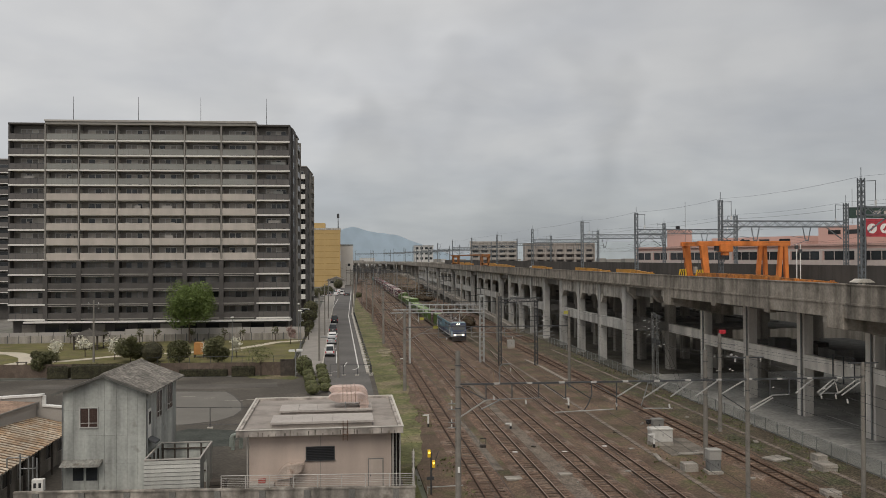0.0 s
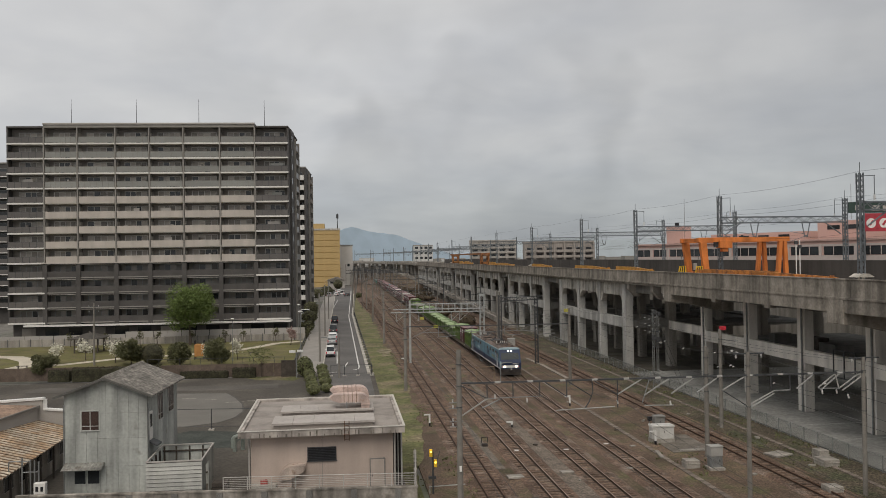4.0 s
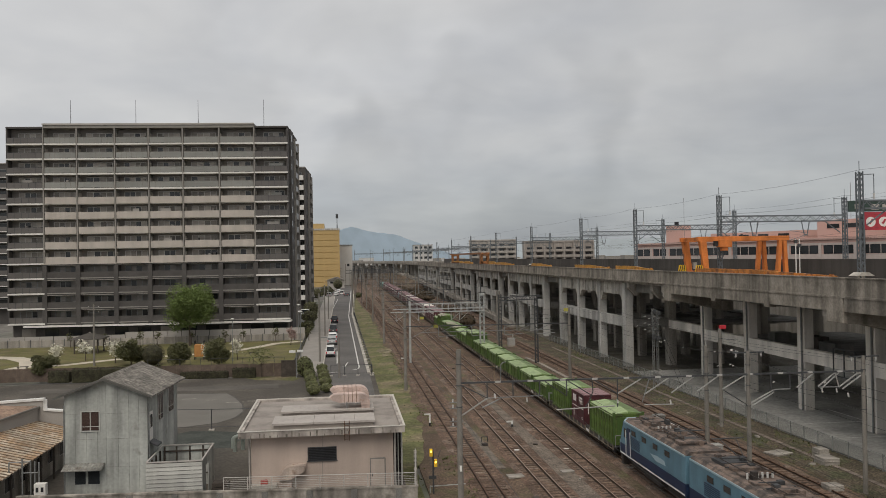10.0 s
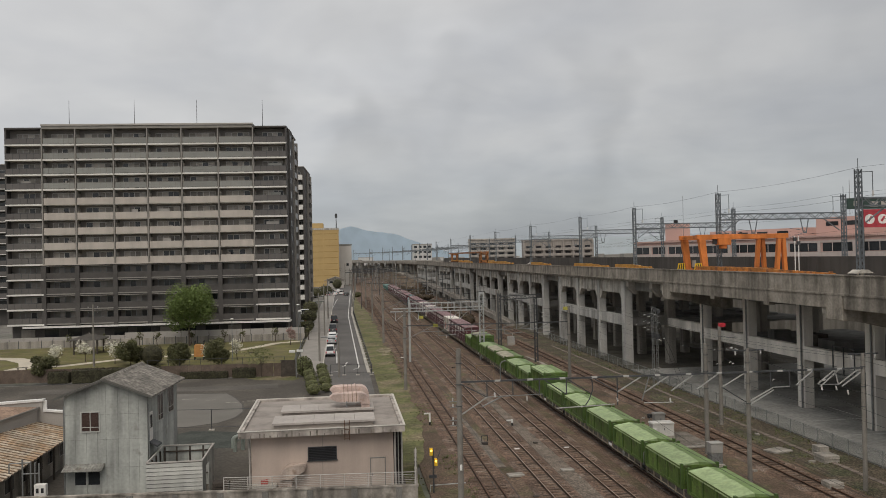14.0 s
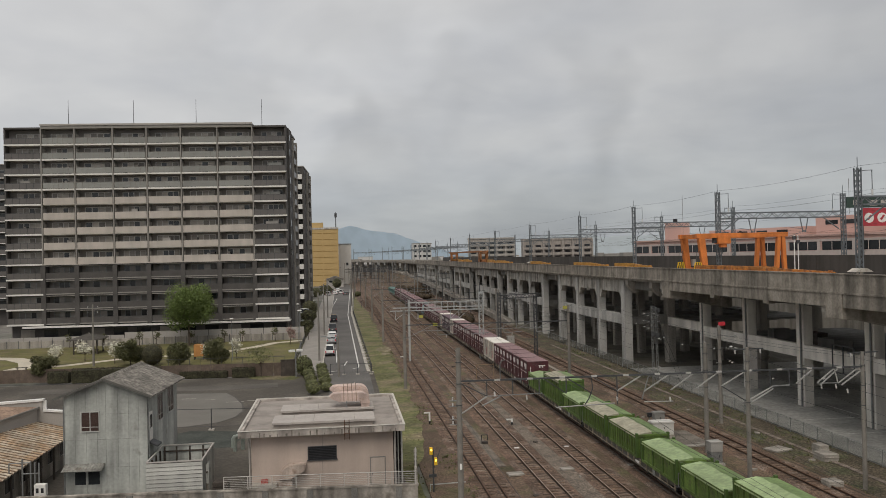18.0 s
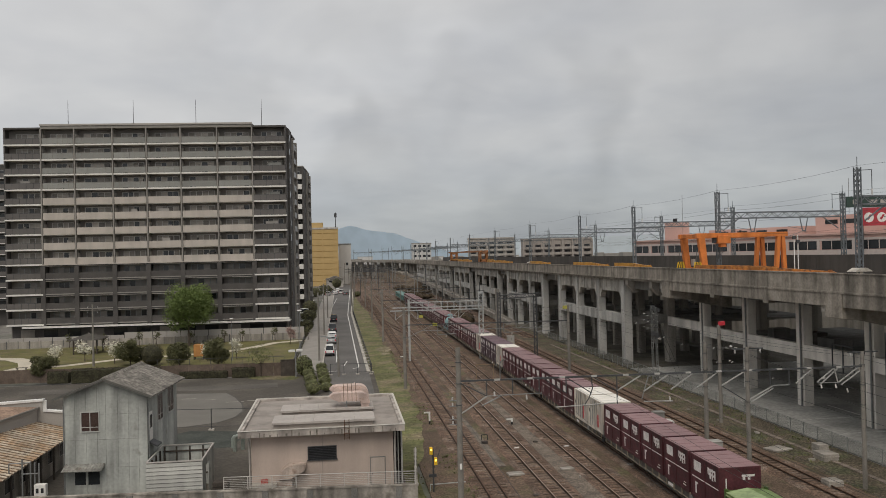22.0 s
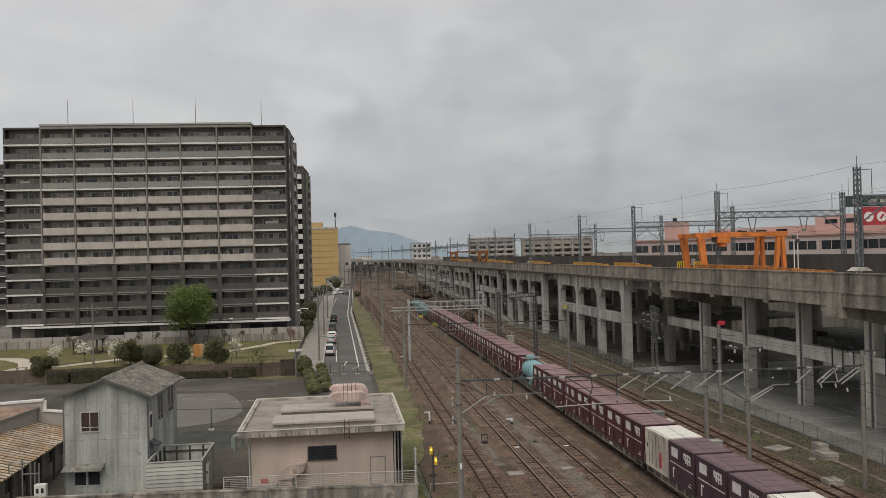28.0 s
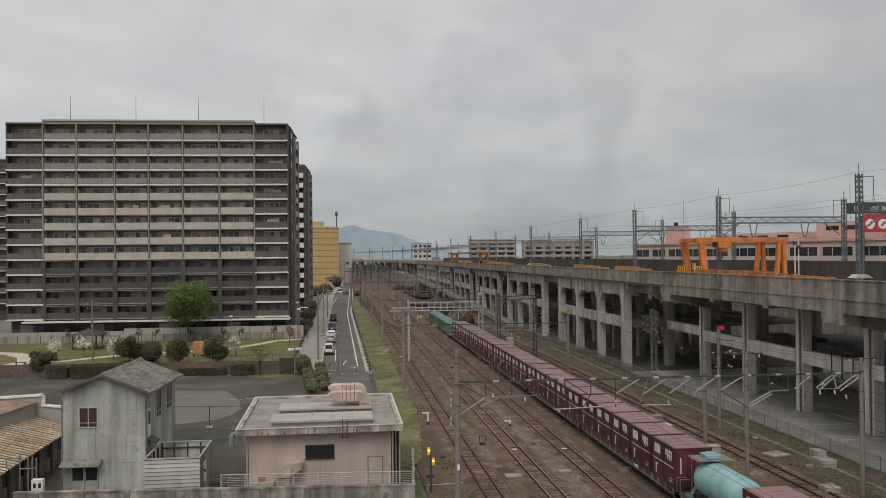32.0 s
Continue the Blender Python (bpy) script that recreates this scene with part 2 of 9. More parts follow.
PANE = glass("window_glass", (0.03, 0.033, 0.036))
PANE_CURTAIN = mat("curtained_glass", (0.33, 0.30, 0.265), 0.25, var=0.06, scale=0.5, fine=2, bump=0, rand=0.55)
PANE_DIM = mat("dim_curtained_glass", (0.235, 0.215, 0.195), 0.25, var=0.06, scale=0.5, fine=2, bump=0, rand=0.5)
YELLOW_CLAD = mat("ochre_cladding", (0.47, 0.33, 0.145), 0.8, var=0.05, scale=0.2)
PINK_WALL = mat("pale_pink_render", (0.48, 0.392, 0.335), 0.85, var=0.06, scale=0.5, streak=0.12)
ROOF_GREY = mat("flat_roof_coating", (0.305, 0.272, 0.243), 0.9, var=0.1, scale=0.5, tint=(0.235, 0.208, 0.186))
PANEL_GREY = mat("weathered_grey_panel", (0.415, 0.425, 0.395), 0.85, var=0.09, scale=0.7, fine=5, streak=0.38, rand=0.05, tint=(0.23, 0.22, 0.19), tint_at=0.68)
SLATE = mat("asbestos_slate", (0.195, 0.178, 0.155), 0.9, var=0.2, scale=0.9, fine=6, rand=0.09, tint=(0.135, 0.124, 0.108), tint_at=0.55, speck=0.28, speck_size=4.0)
RUST_ROOF = mat("rust_stained_sheet", (0.45, 0.39, 0.305), 0.85, 0.1, var=0.22, scale=0.6, fine=5, tint=(0.36, 0.25, 0.155), tint_at=0.5)
RUST_SEAM = mat("dark_rusty_seam", (0.15, 0.1, 0.065), 0.9, var=0.3, scale=1.0, fine=4)
WOOD_DARK = mat("dark_weathered_timber", (0.07, 0.058, 0.048), 0.9, var=0.25, scale=1.5)
BARK = mat("bark", (0.09, 0.07, 0.055), 0.95, var=0.3, scale=4)
LEAF = mat("leaf_green", (0.128, 0.175, 0.048), 0.7, var=0.3, scale=0.7, fine=3, bump=0)
LEAF_DARK = mat("leaf_dark_green", (0.098, 0.098, 0.044), 0.75, var=0.3, scale=0.9, fine=3, bump=0)
LEAF_BUSH = mat("leaf_bush_green", (0.135, 0.145, 0.06), 0.75, var=0.3, scale=0.9, fine=3, bump=0)
BLOSSOM = mat("white_blossom", (0.62, 0.60, 0.5), 0.7, var=0.15, bump=0)
BLOSSOM_PINK = mat("pink_blossom", (0.31, 0.215, 0.19), 0.7, var=0.15, bump=0)
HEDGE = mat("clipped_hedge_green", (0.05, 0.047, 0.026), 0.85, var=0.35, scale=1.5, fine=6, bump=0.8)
PINK_STORE = mat("salmon_pink_wall", (0.53, 0.355, 0.31), 0.8, var=0.05, scale=0.1)
FAR_WALL = mat("far_beige_wall", (0.38, 0.355, 0.325), 0.85, var=0.06, scale=0.2)
FAR_WHITE = mat("far_white_wall", (0.52, 0.51, 0.49), 0.85, var=0.06, scale=0.2)
TYRE = mat("tyre_rubber", (0.02, 0.02, 0.02), 0.8, var=0.1)
PORCELAIN = mat("white_porcelain", (0.55, 0.54, 0.52), 0.25, var=0.04, bump=0)
UNDER = mat("underframe_grime", (0.045, 0.038, 0.034), 0.9, var=0.25, scale=2)
LETTER = mat("white_lettering", (0.66, 0.63, 0.61), 0.7, var=0.12, scale=3)
# ---- building helpers ----
class Geo:
    """Collects faces of one part."""

    def __init__(self):
        self.v, self.f = [], []

    def add(self, verts, faces):
        k = len(self.v)
        self.v += [tuple(p) for p in verts]
        self.f += [tuple(i + k for i in q) for q in faces]
        return self

    def box(self, x0, y0, z0, x1, y1, z1):
        x0, x1, y0, y1, z0, z1 = min(x0, x1), max(x0, x1), min(y0, y1), max(y0, y1), min(z0, z1), max(z0, z1)
        return self.add([(x0, y0, z0), (x1, y0, z0), (x1, y1, z0), (x0, y1, z0), (x0, y0, z1), (x1, y0, z1), (x1, y1, z1), (x0, y1, z1)],
                        [(3, 2, 1, 0), (4, 5, 6, 7), (0, 1, 5, 4), (1, 2, 6, 5), (2, 3, 7, 6), (3, 0, 4, 7)])

    def cbox(self, x, y, z, sx, sy, sz):
        """Centred in x and y, standing on z."""
        return self.box(x - sx / 2, y - sy / 2, z, x + sx / 2, y + sy / 2, z + sz)

    def rod(self, p, q, r, n=6, r2=None):
        p, q = Vector(p), Vector(q)
        r2 = r if r2 is None else r2
        d = (q - p).normalized()
        a = d.cross(Vector((0, 0, 1)) if abs(d.z) < 0.9 else Vector((1, 0, 0))).normalized()
        b = d.cross(a)
        ring = [a * math.cos(2 * math.pi * i / n) + b * math.sin(2 * math.pi * i / n) for i in range(n)]
        vs = [p + e * r for e in ring] + [q + e * r2 for e in ring]
        fs = [(i, (i + 1) % n, n + (i + 1) % n, n + i) for i in range(n)]
        fs += [tuple(range(n - 1, -1, -1)), tuple(range(n, 2 * n))]
        return self.add(vs, fs)

    def tube(self, pts, r, n=8):
        """One bent tube through pts."""
        pts = [Vector(p) for p in pts]
        k0 = len(self.v)
        for i, p in enumerate(pts):
            d = (pts[min(i + 1, len(pts) - 1)] - pts[max(i - 1, 0)]).normalized()
            a = d.cross(Vector((0, 1, 0)) if abs(d.y) < 0.9 else Vector((1, 0, 0))).normalized()
            b = d.cross(a)
            self.v += [tuple(p + a * (r * math.cos(2 * math.pi * j / n)) + b * (r * math.sin(2 * math.pi * j / n))) for j in range(n)]
        for i in range(len(pts) - 1):
            for j in range(n):
                u, w = k0 + i * n + j, k0 + i * n + (j + 1) % n
                self.f.append((u, w, w + n, u + n))
        self.f += [tuple(range(k0 + n - 1, k0 - 1, -1)), tuple(range(k0 + (len(pts) - 1) * n, k0 + len(pts) * n))]
        return self

    def bar(self, p, q, w, h):
        """A rectangular bar from p to q, w wide across and h high."""
        p, q = Vector(p), Vector(q)
        d = (q - p).normalized()
        a = d.cross(Vector((0, 0, 1)) if abs(d.z) < 0.95 else Vector((0, 1, 0))).normalized()
        b = a.cross(d)
        o = [a * (sx * w / 2) + b * (sy * h / 2) for sx, sy in ((-1, -1), (1, -1), (1, 1), (-1, 1))]
        return self.add([p + e for e in o] + [q + e for e in o],
                        [(0, 3, 2, 1), (4, 5, 6, 7), (0, 1, 5, 4), (1, 2, 6, 5), (2, 3, 7, 6), (3, 0, 4, 7)])

    def extrude(self, poly, axis, a, b):
        """A polygon in the two other axes, drawn out along axis from a to b."""
        def put(u, w, t):
            return {"x": (t, u, w), "y": (u, t, w), "z": (u, w, t)}[axis]
        n = len(poly)
        vs = [put(u, w, a) for u, w in poly] + [put(u, w, b) for u, w in poly]
        fs = [(i, (i + 1) % n, n + (i + 1) % n, n + i) for i in range(n)] + [tuple(range(n - 1, -1, -1)), tuple(range(n, 2 * n))]
        return self.add(vs, fs)

    def ball(self, c, rx, ry, rz, seg=10, rings=6, wob=0.0, rng=None):
        c = Vector(c)
        vs = [c + Vector((0, 0, -rz))]
        for i in range(1, rings):
            t = math.pi * i / rings
            for j in range(seg):
                p = 2 * math.pi * j / seg
                k = 1 + (rng.uniform(-wob, wob) if rng else 0)
                vs.append(c + Vector((rx * math.sin(t) * math.cos(p) * k, ry * math.sin(t) * math.sin(p) * k, -rz * math.cos(t) * k)))
        vs.append(c + Vector((0, 0, rz)))
        fs = [(0, 1 + (j + 1) % seg, 1 + j) for j in range(seg)]
        for i in range(rings - 2):
            for j in range(seg):
                a, b = 1 + i * seg + j, 1 + i * seg + (j + 1) % seg
                fs.append((a, b, b + seg, a + seg))
        e, o = len(vs) - 1, 1 + (rings - 2) * seg
        fs += [(o + j, o + (j + 1) % seg, e) for j in range(seg)]
        return self.add(vs, fs)

    def mesh(self, name, material, bevel=0.0, smooth=False):
        me = bpy.data.meshes.new(name)
        me.from_pydata(self.v, [], self.f)
        bm = bmesh.new()
        bm.from_mesh(me)
        bmesh.ops.recalc_face_normals(bm, faces=bm.faces)
        if bevel:
            bmesh.ops.bevel(bm, geom=[e for e in bm.edges if len(e.link_faces) == 2 and e.calc_face_angle() > 0.6], offset=bevel, segments=2, affect="EDGES", profile=0.6)
        bm.to_mesh(me)
        bm.free()
        if smooth:
            for p in me.polygons:
                p.use_smooth = True
        me.materials.append(material)
        return me


def part(name, geo, material, parent, label="", bevel=0.0, smooth=False, at=None):
    """Links one mesh under a thing or a part. geo may also be a mesh that is shared."""
    me = geo if isinstance(geo, bpy.types.Mesh) else geo.mesh(name, material, bevel, smooth)
    ob = new(name, me)
    ob.parent = parent
    if at:
        ob.location = at
    return tagged(ob, label) if label else ob


def thing(name, label, category, m=None, group="", kind=""):
    ob = new(name)
    ob.empty_display_size = 0.3
    if m is not None:
        ob.matrix_basis = m
    return tagged(ob, label, category, group, kind)


def solid(name, geo, material, label, category, m=None, group="", kind="", bevel=0.0, smooth=False):
    """A thing, or a piece of the setting, of one mesh."""
    ob = new(name, geo.mesh(name, material, bevel, smooth))
    if m is not None:
        ob.matrix_basis = m
    return tagged(ob, label, category, group, kind)
# ---- the ground and what is laid on it ----
def sheet(name, outline, z, thick, material, label, category="ground", kind="structure"):
    return solid(name, Geo().extrude(outline, "z", z - thick, z), material, label, category, kind=kind)


def rect(x0, y0, x1, y1):
    return [(x0, y0), (x1, y0), (x1, y1), (x0, y1)]


sheet("ground", rect(-2600, -300, 2600, 4700), -0.35, 0.5, GROUND, "flat town ground of grey earth and distant roofs")
sheet("ground_trackbed", rect(5.6, -40, 38.2, 900), -0.20, 0.12, DIRT, "brown dirt and cinders along the railway lines")
ragged = []
for k in range(150):
    gy = 52 + k * 1.4
    edge = 5.3 + (gy - 52) * 0.08 if gy < 84 else 7.9
    ragged.append((edge - 0.25 + 0.75 * noise.noise(Vector((gy * 0.23, 1.7, 0.3))) + 0.35 * noise.noise(Vector((gy * 0.9, 4.7, 0.3))), gy))
sheet("ground_grass_strip", [(4.2, 51.9), (4.9, 51.9)] + ragged + [(8.1, 420), (3.4, 420), (3.45, 180), (3.95, 112.2), (4.2, 112.2)], -0.175, 0.14, WEEDS, "rough yellowing grass strip beside the railway line")
STRAW = mat("pale_dry_straw", (0.235, 0.198, 0.135), 0.95, var=0.3, scale=0.6, fine=6, bump=0.6, tint=(0.13, 0.115, 0.055), tint_at=0.52)
sheet("ground_straw_patch", [(7.0 + 1.0 * (1 + 0.35 * math.sin(3 * u) + 0.2 * math.sin(7 * u)) * math.cos(u), 138 + 7.5 * (1 + 0.3 * math.sin(2 * u + 1)) * math.sin(u)) for u in (k * math.pi / 14 for k in range(28))], -0.169, 0.05, STRAW, "patch of pale dry straw on the grass strip")
sheet("ground_verge", [(-12.6, 111.2), (-11.0, 109.4), (-8.4, 108.7), (-6.3, 107.9), (-5.6, 109.6), (-6.2, 111.6), (-8.5, 112.4), (-11.6, 112.5)], -0.045, 0.05, WEEDS, "small grassy verge at the edge of the yard")
sheet("ground_yard", rect(-75, 20, 4.19, 112), -0.06, 0.25, ASPHALT_WORN, "worn grey asphalt yard with faint stains")
sheet("road", [(-2.9, 112.01), (3.55, 112.01), (2.9, 231), (4.7, 333), (6.2, 470), (-2.9, 470)], -0.06, 0.25, ASPHALT, "grey asphalt side road beside the railway", "road")
sheet("road_apron", rect(-1.6, 72, 3.6, 112), -0.052, 0.05, ASPHALT, "dark asphalt end of the side road", "road")
sheet("pavement", rect(-6.9, 113, -2.95, 420), 0.06, 0.3, PAVING, "pale paved footway along the side road", "pavement")
sheet("ground_park", rect(-80, 117, -6.95, 161), 0.02, 0.3, LAWN, "park lawn of thin spring grass")
CINDER = mat("dark_weedy_cinders", (0.088, 0.070, 0.048), 0.97, var=0.3, scale=0.3, fine=7, bump=0.9, tint=(0.062, 0.064, 0.034), tint_at=0.53, speck=0.35, speck_size=7.0)
sheet("ground_cinder_strip", rect(33.1, 20, 38.1, 176), -0.185, 0.1, CINDER, "dark weedy cinders between the siding and the fence")
sheet("ground_viaduct_yard", rect(38.25, -170, 95, 106), -0.10, 0.2, YARD_GREY, "grey asphalt yard under the viaduct", "ground")
sheet("ground_under_viaduct", rect(38.25, 106.01, 95, 420), -0.12, 0.2, mat("plain_dark_ground", (0.125, 0.112, 0.092), 0.97, var=0.3, scale=0.2, fine=5, bump=0.7, tint=(0.09, 0.085, 0.06)), "dark ground under the far part of the viaduct", "ground")
sheet("ground_weedy_yard", [(23.9, 128), (25.4, 128), (29.8, 190), (34.2, 240), (34.2, 420), (24.2, 420)], -0.17, 0.1, mat("weedy_cinders", (0.058, 0.052, 0.03), 0.97, var=0.35, scale=0.15, fine=5, bump=0.9, tint=(0.088, 0.066, 0.045), tint_at=0.52, speck=0.25), "dark weedy cinders between the yard tracks")
sheet("kerb", rect(-2.95, 113, -2.78, 420), 0.075, 0.3, CONCRETE_LIGHT, "pale concrete kerb along the footway", "kerb")

# park path: two bands and a loop of pale gravel
def ribbon(pts, w, z0, z1):
    """A flat band of width w along a line of points."""
    g, L, R = Geo(), [], []
    for i, (x, y) in enumerate(pts):
        a, b = pts[max(0, i - 1)], pts[min(len(pts) - 1, i + 1)]
        d = Vector((b[0] - a[0], b[1] - a[1])).normalized() * (w / 2)
        L.append((x - d.y, y + d.x)), R.append((x + d.y, y - d.x))
    for i in range(len(pts) - 1):
        q = [L[i], R[i], R[i + 1], L[i + 1]]
        g.add([(x, y, z1) for x, y in q] + [(x, y, z0) for x, y in q], [(0, 1, 2, 3), (0, 4, 5, 1), (1, 5, 6, 2), (2, 6, 7, 3), (3, 7, 4, 0)])
    return g


solid("path", ribbon([(-80, 149), (-62, 147.5), (-54, 144), (-49.8, 138.5), (-47.6, 132.5), (-49, 127), (-54, 124)], 3.0, 0.0, 0.032), PATH, "winding pale gravel path through the park lawn", "path", kind="structure")
solid("path", ribbon([(-47, 131.2), (-42.5, 131.8), (-38.5, 135.5), (-34, 139.5), (-27, 140.5), (-19, 144.5), (-15.5, 149.5), (-12.2, 156), (-7.1, 158.8)], 1.9, 0.0, 0.036), PATH, "narrow pale gravel path across the park lawn", "path", kind="structure")

# kerb and road paint, both bending with the road
solid("kerb", ribbon([(3.5, 112.2), (2.82, 231), (4.58, 333), (5.7, 400)], 0.42, -0.2, 0.1), CONCRETE_LIGHT, "pale concrete kerb along the road", "kerb", kind="structure")
for pts, w in (([(1.44, 116.3), (2.1, 117.0), (2.34, 119.4), (2.29, 124), (1.77, 225), (3.41, 333), (4.4, 400)], 0.2), ([(-1.84, 114.2), (-0.7, 114.6)], 0.16), ([(-0.14, 119.8), (0.25, 119.9), (0.71, 124.8)], 0.16), ([(-0.85, 124), (-0.95, 140)], 0.16), ([(-3.2, 246), (-1.5, 321)], 0.16)):
    solid("road_marking", ribbon(pts, w, -0.07, -0.053), LINE, "worn white line painted on the road", "marking", kind="structure")

# a darker patched pad with a curved edge in the yard
curve = [(-21, 100.6), (-13.6, 99.4), (-12.2, 96.0), (-10.9, 91.5), (-10.3, 87.2), (-10.7, 84.0), (-12.0, 81.5), (-15, 80.0)]
solid("ground_pad", Geo().extrude([(-30, 79)] + curve[::-1] + [(-30, 101)], "z", -0.07, -0.05), mat("smooth_asphalt", (0.152, 0.142, 0.125), 0.9, var=0.1, scale=0.3), "smoother grey asphalt pad with a rounded edge", "ground", kind="structure")
solid("ground_pad_edge", ribbon(curve, 0.2, -0.07, -0.045), mat("dark_asphalt_joint", (0.085, 0.078, 0.07), 0.95, var=0.2), "dark joint round the asphalt pad", "ground", kind="structure")
solid("ground_stain", ribbon([(-38, 106.5), (-26, 104.5), (-14, 103.5), (-8, 104)], 3.6, -0.07, -0.051), mat("damp_asphalt", (0.10, 0.09, 0.078), 0.93, var=0.25, scale=0.2), "darker damp strip of asphalt along the hedge", "ground", kind="structure")

for x, y, L in ((-20.6, 96.6, 1.5), (-18.2, 96.2, 1.6), (-15.4, 94.9, 1.2), (-12.9, 92.8, 2.0), (-10.6, 93.2, 1.4)):
    solid("road_marking", Geo().box(x, y, -0.07, x + L, y + 0.25, -0.046), mat("faded_yard_paint", (0.27, 0.25, 0.22), 0.95, var=0.35, scale=2) if "faded_yard_paint" not in bpy.data.materials else bpy.data.materials["faded_yard_paint"], "faded white paint mark in the yard", "marking", kind="structure")
# ---- railway tracks ----
TRACK_X = (9.85, 13.85, 17.85, 21.65)
GAUGE = 1.067


def rail_geo(x, y0, y1, bend=None):
    g, shade_strip, n = Geo(), Geo(), (28 if bend else 1)
    for k in range(n):
        a, b = y0 + (y1 - y0) * k / n, y0 + (y1 - y0) * (k + 1) / n
        xa, xb = x + (bend(a) if bend else 0), x + (bend(b) if bend else 0)
        g.bar((xa, a, -0.145), (xb, b, -0.145), 0.16, 0.02)
        # wide dark bar that draws the shadow beside the rail
        shade_strip.bar((xa, a, -0.092), (xb, b, -0.092), 0.22, 0.012)
        g.bar((xa, a, -0.085), (xb, b, -0.085), 0.03, 0.11)
        g.bar((xa, a, -0.018), (xb, b, -0.018), 0.11, 0.036)
    return g, shade_strip


def track(x, y0, y1, label, bed=1.3, bend=None, sleepers_to=330, shiny=True, step=0.62):
    t = thing("railway_track", label, "railway track", pose(0, 0, 0), "tracks", "structure")
    g = Geo()
    n = 40
    rng = random.Random(int(x * 10))
    pts = [y0 + (y1 - y0) * k / n for k in range(n + 1)]
    for a, b in zip(pts, pts[1:]):
        xa, xb = x + (bend(a) if bend else 0), x + (bend(b) if bend else 0)
        wa, wb = bed + 0.5, bed
        g.add([(xa - wa, a, -0.3), (xa + wa, a, -0.3), (xb + wa, b, -0.3), (xb - wa, b, -0.3),
               (xa - wb, a, -0.13), (xa + wb, a, -0.13), (xb + wb, b, -0.13), (xb - wb, b, -0.13)],
              [(4, 5, 6, 7), (0, 3, 7, 4), (1, 5, 6, 2)])
    part("ballast_bed", g, BALLAST, t, "brown-stained crushed-stone ballast")
    for s in (-1, 1):
        rail, shade_strip = rail_geo(x + s * GAUGE / 2, y0, y1, bend)
        part("rail", rail, RUST, t, "rusty steel rail")
        part("rail_foot", shade_strip, RAIL_SHADOW, t, "dark strip along the rail that paints its shadow line")
        if shiny:
            top = Geo()
            n2 = 28 if bend else 1
            for k in range(n2):
                a, b = y0 + (y1 - y0) * k / n2, y0 + (y1 - y0) * (k + 1) / n2
                top.bar((x + s * GAUGE / 2 + (bend(a) if bend else 0), a, 0.001), (x + s * GAUGE / 2 + (bend(b) if bend else 0), b, 0.001), 0.055, 0.004)
            part("rail_head", top, RAIL_TOP, t, "worn bright running surface")
    sl = Geo()
    y = y0
    while y < sleepers_to:
        xc = x + (bend(y) if bend else 0) + rng.uniform(-0.04, 0.04)
        w = rng.uniform(0.98, 1.05)
        sl.box(xc - w, y - 0.1, -0.3, xc + w, y + 0.1, -0.098 + rng.uniform(-0.015, 0.012))
        y += step
    ob = part("sleepers", sl, SLEEPER, t, "weathered sleepers half sunk in ballast")
    tagged(ob, kind="stuff")
    return t


for i, x in enumerate(TRACK_X):
    track(x, 30, 760, ("seldom-used rusty track with old timber sleepers" if i == 0 else "main-line track on brown ballast"), shiny=i > 0, step=0.62 if i else 0.7)
track(31.0, 30, 640, "rusty side track beside the viaduct fence", bend=lambda y: -0.00001 * max(0, y - 120) ** 2, shiny=False)
track(26.6, 178, 640, "rusty yard track among weeds", bend=lambda y: 0.9 * math.exp(-(y - 178) / 60), shiny=False, sleepers_to=260)
track(35.3, 150, 640, "rusty yard track close to the viaduct columns", shiny=False, sleepers_to=220)
track(9.0, 236, 700, "rusty siding that joins the outer track", bend=lambda y: -2.6 * (1 - math.exp(-(y - 236) / 70)), shiny=False, sleepers_to=300)

# grey ballast spill between two tracks, and cable-trough lids
spill = Geo().extrude([(15.2, 40), (16.6, 40), (16.5, 62), (16.2, 80), (16.0, 104), (15.6, 104), (15.3, 80), (15.2, 62)], "z", -0.2, -0.135)
solid("ground_spill", spill, mat("grey_ballast", (0.145, 0.118, 0.094), 0.95, var=0.3, scale=0.8, fine=9, bump=0.9, speck=0.28, speck_size=9), "spill of fresh grey ballast between the tracks", "ground", kind="structure")
spill = Geo().extrude([(11.0, 60), (11.9, 60), (11.7, 73), (11.2, 84), (10.9, 84)], "z", -0.2, -0.14)
solid("ground_spill", spill, mat("grey_ballast_thin", (0.14, 0.118, 0.096), 0.95, var=0.4, scale=0.8, fine=9, bump=0.9), "thin spill of grey stone between the tracks", "ground", kind="structure")

trough = thing("cable_trough", "line of concrete cable-trough lids beside the track", "cable trough", pose(0, 0, 0))
lid = Geo().box(-0.2, -0.485, -0.2, 0.2, 0.485, -0.13).mesh("trough_lid", mat("dirty_concrete_lid", (0.17, 0.14, 0.115), 0.95, var=0.3, rand=0.2), 0.01)
for k in range(150):
    part("lid", lid, CONCRETE, trough, at=(24.6 + 0.02 * math.sin(k * 1.7) + 0.004 * k, 46 + k * 1.0, 0))
trough = thing("cable_trough", "pale concrete cable trough beside the fence", "cable trough", pose(0, 0, 0))
for k in range(90):
    part("lid", lid, CONCRETE, trough, at=(35.6 + 0.02 * math.sin(k * 2.1), 48 + k * 1.0, 0.02))
pale_lid = Geo().box(-0.25, -0.485, -0.2, 0.25, 0.485, -0.05).mesh("pale_trough_lid", mat("pale_concrete_lid", (0.25, 0.22, 0.185), 0.95, var=0.2, rand=0.2), 0.01)
trough = thing("cable_trough", "raised pale concrete cable trough across the yard", "cable trough", pose(0, 0, 0))
